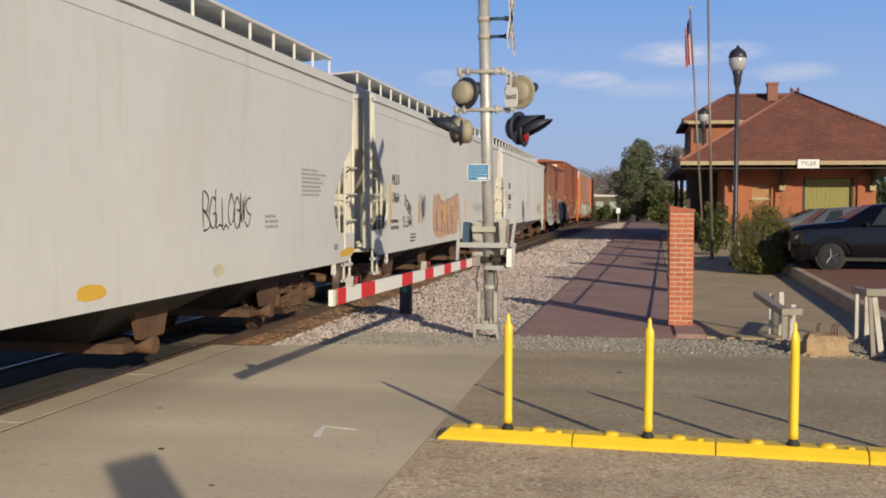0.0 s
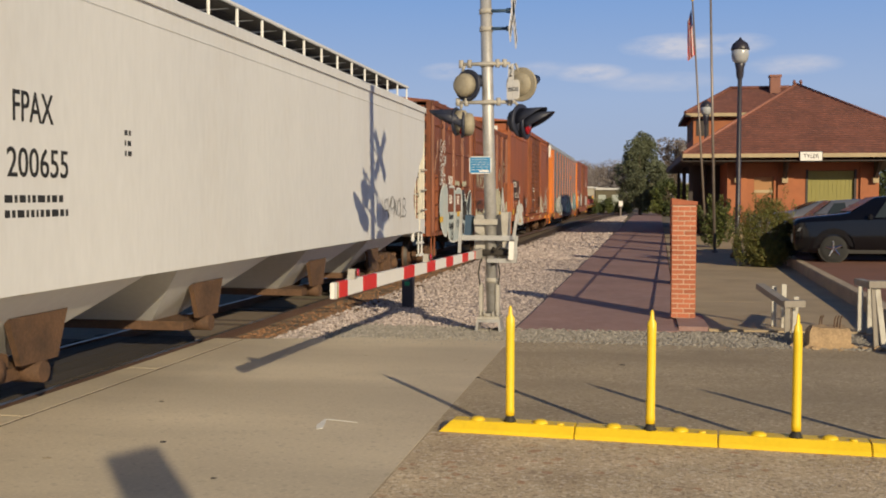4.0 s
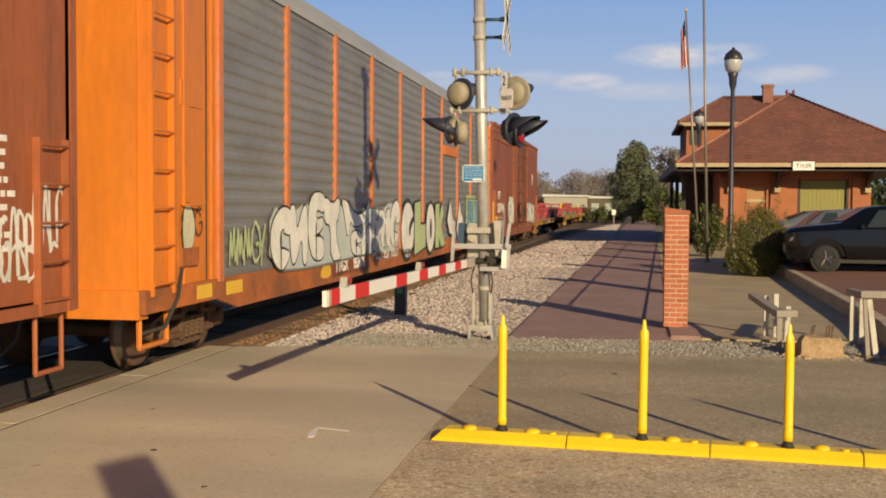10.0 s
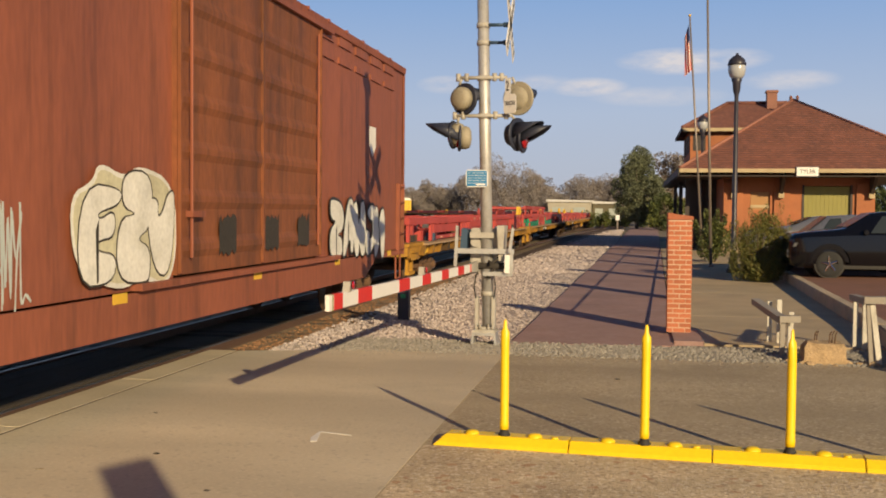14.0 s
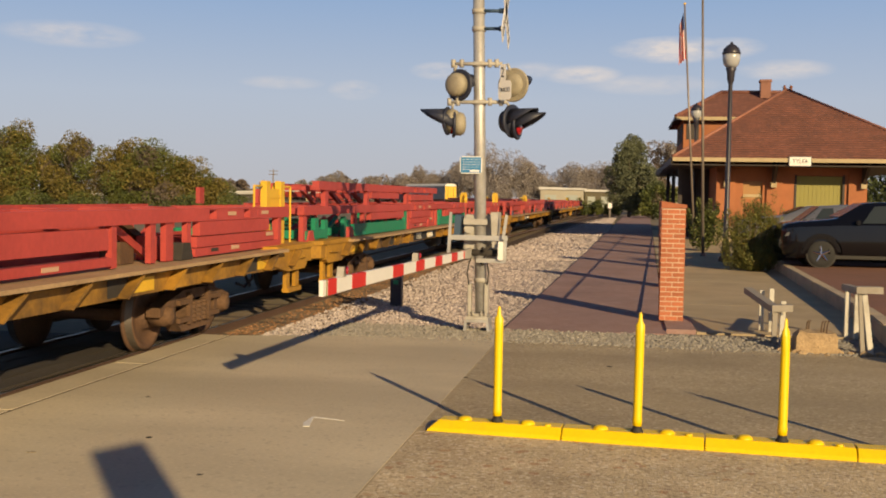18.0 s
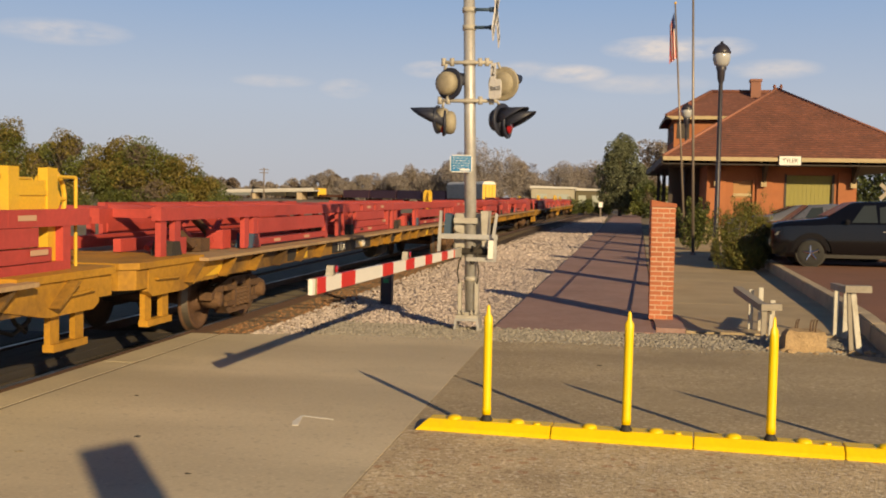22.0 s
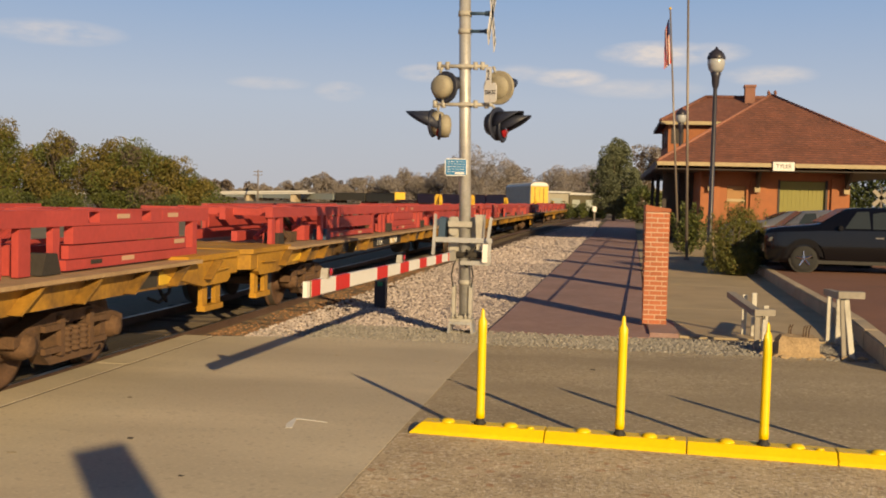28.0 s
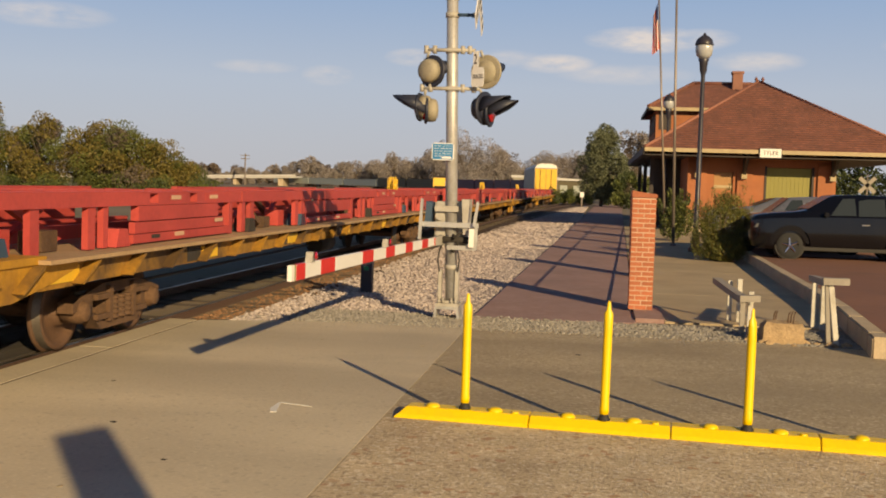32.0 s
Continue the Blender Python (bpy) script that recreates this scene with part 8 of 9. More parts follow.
first_pillar = pillar()
for k in range(1, 9):
    tagged(copy_thing(first_pillar, pose(0.74 + 0.030 * 6.9 * k, 17.25 + 6.9 * k, 0.0)), group="pillars along the walkway")
tagged(first_pillar, group="pillars along the walkway")
for k in range(8):
    ya, yb = 17.25 + 6.9 * k + 0.22, 17.25 + 6.9 * (k + 1) - 0.22
    xa, xb = 0.74 + 0.030 * (ya - 17.25), 0.74 + 0.030 * (yb - 17.25)
    ob = thing("walkway_rail", "dark iron rails between brick pillars along the walkway", "railing", "rails between the pillars", (xa, ya, 0))
    for z in (0.30, 1.14):
        part("rail", rod(nb(), (0, -0.03, z), (xb - xa, yb - ya + 0.03, z), 0.019, seg=8), DARKPAINT, ob)


# ---- short black line-side box in the gravel ----
ob = thing("line_side_box", "short black line-side box with a green sticker", "signal box", at=(-4.0, 18.6, -0.06))
bm = nb()
prism(bm, [(-0.085, 0), (0.085, 0), (0.10, 0.06), (0.10, 0.60), (0.07, 0.66), (-0.07, 0.66), (-0.10, 0.60), (-0.10, 0.06)], "y", -0.08, 0.08)
part("housing", bm, SIGNALBLACK, ob)
part("sticker", box(nb(), -0.045, -0.088, 0.40, 0.045, -0.081, 0.47), GREEN, ob)


# ---- low guard frames and the broken footing ----
def guard(x, y, label, posts, beams):
    """A low guard: leaning flat posts (foot, head) under bent steel rails."""
    ob = thing("guard_frame", label, "barrier", "guard frames by the kerb", (x, y, 0))
    for px, py, qx, qy, tall, paint in posts:
        bm = nb()
        for v in box(bm, -0.035, -0.022, 0, 0.035, 0.022, 1).verts:
            f = v.co.z
            v.co = Vector((px + (qx - px) * f - x + v.co.x, py + (qy - py) * f - y + v.co.y, -0.12 + (tall + 0.12) * f))
        bmesh.ops.bevel(bm, geom=bm.edges[:], offset=0.006, segments=1, affect="EDGES")
        part("post", bm, paint, ob)
    for p, q, wide in beams:
        p, q = Vector(p) - Vector((x, y, 0)), Vector(q) - Vector((x, y, 0))
        d = (q - p).normalized()
        sd = d.cross(Vector((0, 0, 1))).normalized() * wide
        up = sd.cross(d).normalized()
        bm = nb()
        for o0, o1, z0, z1 in ((-1, 1, -0.012, 0.012), (-1, -0.8, -0.075, -0.012), (0.8, 1, -0.075, -0.012)):
            vs = [bm.verts.new(e + sd * o + up * z) for e in (p, q) for o, z in ((o0, z0), (o1, z0), (o1, z1), (o0, z1))]
            for f in ((0, 1, 2, 3), (7, 6, 5, 4), (0, 4, 5, 1), (1, 5, 6, 2), (2, 6, 7, 3), (3, 7, 4, 0)):
                bm.faces.new([vs[i] for i in f])
        part("top_rail", bm, OLDRAIL, ob, "weathered grey channel rail")
    return ob


WHITEISH = shade("flaking_white_paint", (0.55, 0.53, 0.47), 0.7, var=0.15, scale=4, fine=40, second=(0.3, 0.26, 0.2), amount=0.7)
OLDRAIL = shade("grey_worn_rail", (0.30, 0.27, 0.23), 0.7, var=0.2, scale=4, fine=40)
guard(2.06, 15.7, "short weathered guard frame with white posts", ((2.03, 16.45, 2.03, 16.45, 0.60, WHITEISH), (2.15, 16.3, 2.15, 16.3, 0.64, WHITEISH), (2.00, 14.8, 2.00, 14.8, 0.46, OLDRAIL), (2.11, 14.95, 2.13, 14.95, 0.58, WHITEISH)),
      (((1.86, 16.75, 0.60), (2.02, 14.74, 0.50), 0.06), ((1.95, 14.80, 0.525), (2.22, 14.82, 0.535), 0.07)))
guard(3.08, 15.0, "tall white guard frame with a grey rail", ((3.16, 16.0, 3.16, 16.0, 0.72, WHITEISH), (3.27, 15.9, 3.27, 15.9, 0.72, WHITEISH), (3.03, 14.25, 2.98, 14.3, 0.80, OLDRAIL), (3.12, 14.2, 3.02, 14.3, 0.80, WHITEISH)),
      (((3.15, 16.15, 0.74), (2.97, 14.25, 0.83), 0.05), ((2.92, 14.30, 0.845), (3.24, 14.28, 0.85), 0.075)))
EARTH = shade("crumbled_earthy_concrete", (0.42, 0.30, 0.175), 0.95, var=0.35, scale=5, fine=40, bump=0.6, second=(0.28, 0.2, 0.12), amount=0.6)
ft = thing("broken_footing", "broken tan concrete footing with bent rebar stubs", "concrete block", at=(2.45, 14.3, 0))
bm = nb()
prism(bm, [(-0.28, -0.1), (-0.26, 0.2), (-0.2, 0.27), (0.2, 0.26), (0.25, 0.2), (0.28, -0.1)], "y", -0.16, 0.2)
bmesh.ops.triangulate(bm, faces=bm.faces[:])
bmesh.ops.subdivide_edges(bm, edges=bm.edges[:], cuts=3, use_grid_fill=True)
for v in bm.verts:
    v.co += Vector((noise.noise(v.co * 6), noise.noise(v.co * 6 + Vector((9, 0, 0))), noise.noise(v.co * 6 + Vector((0, 9, 0))))) * 0.03
part("block", bm, EARTH, ft)
rk = random.Random(12)
for _ in range(16):
    bm = nb()
    bmesh.ops.create_icosphere(bm, subdivisions=1, radius=rk.uniform(0.025, 0.07))
    q = Vector((rk.uniform(-0.5, 0.9), rk.uniform(-0.35, 0.05), 0.0))
    for v in bm.verts:
        v.co = Vector((v.co.x * 1.2, v.co.y, v.co.z * 0.7)) * rk.uniform(0.8, 1.2) + q
    part("fragment", bm, EARTH, ft)
for x, y in ((-0.12, 0.02), (-0.09, 0.05), (0.06, 0.0), (0.10, 0.04), (0.13, 0.01)):
    bm = nb()
    tube(bm, [(x, y, 0.22), (x + 0.01, y, 0.36), (x + 0.03, y, 0.40)], 0.008, 6)
    part("rebar", bm, TRUCKRUST, ft)


# ---- lamps and flagpoles ----
def street_lamp(x, y):
    ob = thing("street_lamp", "dark painted lamp post with a frosted acorn globe and black cap", "lamp post", "lamp posts by the station", (x, y, 0))
    bm = nb()
    lathe(bm, [(0.22, 0), (0.22, 0.12), (0.14, 0.2), (0.12, 0.6), (0.085, 0.7), (0.065, 5.6), (0.075, 5.65), (0.11, 5.75), (0.13, 6.0), (0.17, 6.12), (0.14, 6.16)], 16)
    part("post", bm, DARKPAINT, ob)
    bm = nb()
    lathe(bm, [(0.15, 6.14), (0.235, 6.24), (0.275, 6.4), (0.275, 6.5), (0.255, 6.6)], 20)
    part("globe", bm, GLOBE, ob, "frosted white globe")
    bm = nb()
    lathe(bm, [(0.285, 6.56), (0.29, 6.60), (0.24, 6.74), (0.13, 6.84), (0.06, 6.88), (0.03, 6.95)], 20)
    part("cap", bm, DARKPAINT, ob)
    return ob


lamp_a = street_lamp(3.17, 35.0)
copy_thing(lamp_a, pose(3.47, 56.6, 0))


def flagpole(base, top, flag):
    ob = thing("flagpole", "thin weathered metal flagpole" + (" with a limp striped flag" if flag else ""), "flagpole", "flagpoles by the plaza", base)
    b, t = Vector((0, 0, 0)), Vector(top) - Vector(base)
    bm = nb()
    rod(bm, b, t, 0.055, 0.035, 10)
    part("pole", bm, POLE, ob)
    bm = nb()
    lathe(bm, [(0.11, 0), (0.11, 0.05), (0.06, 0.09)], 12)
    part("base_flange", bm, POLE, ob)
    if flag:
        bm = nb()
        lathe(bm, [(0.02, 0.0), (0.06, 0.04), (0.06, 0.08), (0.01, 0.12)], 10, tuple(t))
        part("finial", bm, BRIGHTYEL, ob)
        u = t.normalized()
        r = random.Random(4)
        n, rows = 13, 9
        grid = []
        for j in range(rows + 1):
            f = j / rows
            line = []
            for i in range(n + 1):
                g = i / n
                c = t - u * (0.35 + 2.0 * f)
                fold = 0.05 * math.sin(g * 19 + f * 2.2) * (0.3 + f)
                out = -0.06 - 0.30 * g * (0.55 + 0.45 * f) + fold * 0.4
                line.append(Vector((c.x + out, c.y + 0.10 * math.sin(g * 14 + f * 3), c.z - 0.55 * g * (1 - 0.5 * f))))
            grid.append(line)
        for j in range(n):
            bm = nb()
            for k in range(rows):
                quad(bm, grid[k][j], grid[k][j + 1], grid[k + 1][j + 1], grid[k + 1][j])
            st = part("flag_stripe", bm, (RED if j % 2 == 0 else WHITE), ob)
            st.modifiers.new("thickness", "SOLIDIFY").thickness = 0.006
        bm = nb()
        for k in range(3):
            for j in range(6):
                quad(bm, *(p + Vector((0, -0.02, 0)) for p in (grid[k][j], grid[k][j + 1], grid[k + 1][j + 1], grid[k + 1][j])))
        bmesh.ops.remove_doubles(bm, verts=bm.verts, dist=0.002)
        cn = part("flag_canton", bm, BLUEDARK, ob)
        cn.modifiers.new("thickness", "SOLIDIFY").thickness = 0.006
    return ob


BLUEDARK = shade("navy_cloth", (0.02, 0.03, 0.12), 0.8, var=0.15)
flagpole((3.04, 48.4, 0), (2.33, 48.4, 10.5), True)
flagpole((2.70, 38.25, 0), (2.40, 38.25, 10.5), False)


# ---- plants ----
def leaves(name, parent, blobs, count, size, material, seed, label=""):
    """Thousands of small leaf blades strewn through the shells of several clumps, joined."""
    r = random.Random(seed)
    vs, fs = [], []
    tot = sum(b[3] ** 2 for b in blobs)
    for cx, cy, cz, rad, sq in blobs:
        for _ in range(int(count * rad * rad / tot)):
            v = Vector((r.gauss(0, 1), r.gauss(0, 1), r.gauss(0, 1))).normalized()
            k = rad * (0.55 + 0.5 * r.random() ** 0.6)
            k *= 1 + 0.22 * noise.noise(v * 2.3 + Vector((cx, cy, cz)))
            p = Vector((cx + v.x * k, cy + v.y * k, cz + v.z * k * sq))
            if p.z < 0.02:
                continue
            s = size * r.uniform(0.6, 1.4)
            q = Euler((r.uniform(-1.2, 1.2), r.uniform(-1.2, 1.2), r.uniform(0, 6.28))).to_matrix()
            o = len(vs)
            for c in ((-0.5, 0, 0), (0, -0.32, 0.08), (0.6, 0, 0), (0, 0.32, 0.08)):
                w = q @ Vector(c) * s
                vs.append((p.x + w.x, p.y + w.y, p.z + w.z))
            fs.append((o, o + 1, o + 2, o + 3))
    me = bpy.data.meshes.new(name)
    me.from_pydata(vs, [], fs)
    me.materials.append(material)
    ob = new(name, me)
    ob.parent = parent
    if label:
        tagged(ob, label)
    return ob


def limbs(parent, trunk_h, r0, spread, n, seed, top, material=None):
    r = random.Random(seed)
    bm = nb()
    pts = [Vector((0, 0, -0.2))]
    for k in range(4):
        pts.append(Vector((r.uniform(-0.1, 0.1) * k * r0 * 4, r.uniform(-0.1, 0.1) * k * r0 * 4, trunk_h * (k + 1) / 4)))
    for k in range(4):
        rod(bm, pts[k], pts[k + 1], r0 * (1 - 0.15 * k), r0 * (1 - 0.15 * (k + 1)), 8)
    part("trunk", bm, material or BARK, parent)
    for k in range(n):
        a = r.uniform(0, 6.28)
        st = pts[2 + k % 3]
        en = st + Vector((math.cos(a) * spread * r.uniform(0.4, 0.9), math.sin(a) * spread * r.uniform(0.4, 0.9), (top - st.z) * r.uniform(0.35, 0.85)))
        md = st.lerp(en, 0.5) + Vector((0, 0, 0.1 * spread))
        bm = nb()
        rod(bm, st, md, r0 * 0.45, r0 * 0.28, 6)
        rod(bm, md, en, r0 * 0.28, r0 * 0.08, 6)
        for _ in range(3):
            e2 = md + Vector((r.uniform(-1, 1), r.uniform(-1, 1), r.uniform(0.1, 1))) * spread * 0.45
            rod(bm, md, e2, r0 * 0.16, r0 * 0.04, 5)
        part("limb", bm, material or BARK, parent)


def shrub(x, y, blobs, label, seed, mats, count, size):
    ob = thing("shrub", label, "shrub", "shrubs by the plaza", (x, y, 0))
    r = random.Random(seed)
    for k in range(6):
        a = r.uniform(0, 6.28)
        bm = nb()
        rod(bm, (0, 0, -0.05), (math.cos(a) * 0.5, math.sin(a) * 0.4, r.uniform(0.9, 1.4)), 0.025, 0.008, 6)
        part("stem", bm, BARK, ob)
    for k, mt in enumerate(mats):
        leaves("foliage", ob, [(bx + 0.03 * k, by, bz, rr * (1 + 0.03 * k), sq) for bx, by, bz, rr, sq in blobs], count // len(mats), size, mt, seed + k)
    # upright shoots that ragged the outline
    for k in range(26):
        bx, by, bz, rr, sq = blobs[k % len(blobs)]
        a = r.uniform(0, 6.28)
        bm = nb()
        p = Vector((bx + math.cos(a) * rr * 0.7, by + math.sin(a) * rr * 0.5, bz + rr * sq * 0.5))
        q = p + Vector((math.cos(a) * 0.15, 0.05, r.uniform(0.3, 0.6)))
        rod(bm, p, q, 0.008, 0.003, 4)
        sh = part("shoot", bm, BARK, ob)
        leaves("shoot_leaves", sh, [(q.x, q.y, q.z - 0.16, 0.085, 2.6)], 60, size, mats[k % len(mats)], seed * 9 + k)
    return ob


shrub(3.42, 30.7, [(-0.50, 0, 0.60, 0.30, 1.9), (-0.22, -0.1, 0.80, 0.30, 2.4), (0.06, 0, 0.95, 0.30, 2.6), (0.30, 0.1, 0.9, 0.30, 2.5), (0.52, 0.05, 0.75, 0.28, 2.3), (-0.4, 0.05, 1.15, 0.2, 2.0), (0.0, 0, 1.55, 0.2, 1.8), (0.34, 0, 1.5, 0.2, 1.9), (0.60, 0.1, 1.15, 0.18, 1.8), (0.1, -0.1, 0.35, 0.5, 0.8)],
      "dense green shrub with ragged upright shoots", 5, (SHRUBLEAF, LEAF, SHRUBLEAF, LEAFY), 26000, 0.042)
shrub(3.08, 42.0, [(-0.2, 0, 0.7, 0.5, 1.2), (0.25, 0, 0.8, 0.45, 1.2), (0.0, 0, 1.25, 0.32, 1.1)], "small rounded shrub beside the flagpoles", 9, (LEAFDARK, LEAF), 3000, 0.09)


def tree(x, y, blobs, label, seed, mats, count, size, trunk_h, r0, spread, top, z=-0.1, name="tree"):
    ob = thing(name, label, "tree", "", (x, y, z))
    limbs(ob, trunk_h, r0, spread, 7, seed, top)
    for k, mt in enumerate(mats):
        leaves("crown", ob, blobs[k::len(mats)] if len(blobs) >= 2 * len(mats) else blobs, count // len(mats), size, mt, seed + k)
    return ob


def crown(seed, n, cx, cz, w, h, r0, r1, dep=None):
    r = random.Random(seed)
    out = []
    for k in range(n):
        a, f = r.uniform(0, 6.28), r.random() ** 0.6
        v = r.uniform(-1, 1)
        wide = math.sqrt(max(0.05, 1 - v * v))
        out.append((cx + math.cos(a) * w * f * wide, math.sin(a) * (dep or w) * f * wide, cz + v * h, r.uniform(r0, r1), r.uniform(0.8, 1.1)))
    return out


# the big evergreen by the walkway's far end
tree(0.4, 120, crown(3, 34, 0, 4.9, 2.2, 3.4, 0.7, 1.2) + [(0.0, 0, 8.6, 0.6, 1.3), (-0.3, 0, 7.7, 0.8, 1.2), (0.5, 0, 7.2, 0.8, 1.2), (-1.9, 0, 4.2, 1.0, 1), (2.0, 0, 3.6, 1.2, 1), (-1.5, 0, 2.4, 1.1, 1), (0.3, -0.5, 1.9, 1.2, 1), (1.6, 0, 2.2, 1.2, 1), (2.3, 0, 5.0, 0.8, 1), (-2.3, 0, 5.2, 0.6, 1), (0.6, 0, 6.2, 1.2, 1), (-0.8, 0, 6.0, 1.2, 1)],
     "tall dark evergreen tree by the walkway", 3, (LEAFFAR, LEAFFAR), 22000, 0.22, 4, 0.22, 1.8, 9)
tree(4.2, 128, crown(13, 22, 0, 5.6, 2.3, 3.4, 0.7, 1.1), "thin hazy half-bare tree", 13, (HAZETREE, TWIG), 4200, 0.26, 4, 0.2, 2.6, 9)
tree(3.4, 116, crown(14, 16, 0, 2.2, 2.2, 1.6, 0.6, 1.0), "low bushy green tree", 14, (LEAF, LEAFDARK), 4200, 0.24, 1.5, 0.15, 1.8, 4)
# trees beyond the track
for k, (x, y, w, top) in enumerate(((-52.5, 84, 2.4, 7.0), (-49.0, 80, 2.4, 7.2), (-46.6, 82, 2.0, 5.6), (-43.6, 80, 2.3, 6.2), (-41.2, 83, 1.8, 4.6), (-39.0, 80, 2.2, 6.2), (-36.6, 79, 2.0, 5.7), (-35.0, 81, 1.9, 4.6), (-33.6, 82, 1.7, 3.3), (-57, 86, 2.6, 7.2))):
    h = top / 2
    tree(x, y, crown(30 + k, 34, 0, h + 0.2, w, h - 0.6, 0.65, 1.2), "broad yellow-green tree beyond the track", 30 + k,
         (LEAFY, LEAF, LEAFY, LEAF) if k % 3 else (LEAF, LEAFY, TWIG), 16000, 0.16, h * 0.7, 0.14, w, top)
for k, x in enumerate(range(-60, -27, 3)):
    tree(x, 77 + (k % 3), crown(60 + k, 9, 0, 0.9, 1.7, 0.6, 0.5, 0.9), "low scrub along the far side of the track", 60 + k, (LEAFDARK, LEAF), 2600, 0.15, 0.6, 0.06, 1.2, 1.6, name="scrub")


# far trees, paled by haze that is put into their leaf colour
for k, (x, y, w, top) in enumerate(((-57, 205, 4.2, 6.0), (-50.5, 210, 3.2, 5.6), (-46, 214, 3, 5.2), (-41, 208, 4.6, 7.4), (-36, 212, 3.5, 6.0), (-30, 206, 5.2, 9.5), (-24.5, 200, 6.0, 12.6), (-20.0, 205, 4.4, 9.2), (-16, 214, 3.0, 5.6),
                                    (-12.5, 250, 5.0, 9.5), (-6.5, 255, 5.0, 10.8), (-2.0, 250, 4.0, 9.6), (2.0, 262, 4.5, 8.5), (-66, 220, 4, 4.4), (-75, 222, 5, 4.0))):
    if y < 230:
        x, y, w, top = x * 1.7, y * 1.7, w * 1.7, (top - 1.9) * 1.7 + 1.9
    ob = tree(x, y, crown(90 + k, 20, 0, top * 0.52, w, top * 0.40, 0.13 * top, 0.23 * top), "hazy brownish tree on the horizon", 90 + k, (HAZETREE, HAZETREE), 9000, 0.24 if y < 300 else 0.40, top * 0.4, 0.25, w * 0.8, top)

# farthest row, its leaves in the same haze-paled colour
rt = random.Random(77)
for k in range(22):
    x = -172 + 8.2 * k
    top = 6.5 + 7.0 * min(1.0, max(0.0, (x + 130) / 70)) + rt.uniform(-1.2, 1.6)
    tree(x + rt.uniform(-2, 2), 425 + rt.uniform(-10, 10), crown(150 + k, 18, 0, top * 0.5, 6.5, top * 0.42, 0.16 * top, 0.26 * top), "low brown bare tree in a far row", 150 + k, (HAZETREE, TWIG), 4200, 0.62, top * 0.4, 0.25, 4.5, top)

# trees past the station
for k, (x, y, w, top) in enumerate(((15.5, 78, 2.6, 5.6), (18.5, 84, 3.0, 6.0), (22, 80, 3.2, 6.4), (27, 86, 3.4, 6.6), (33, 84, 3.5, 6.4))):
    tree(x, y, crown(120 + k, 18, 0, top * 0.55, w, top * 0.38, 0.7, 1.2), "dark green tree beyond the station", 120 + k, (LEAFDARK, LEAFDARK), 4200, 0.22, top * 0.4, 0.16, w * 0.8, top)


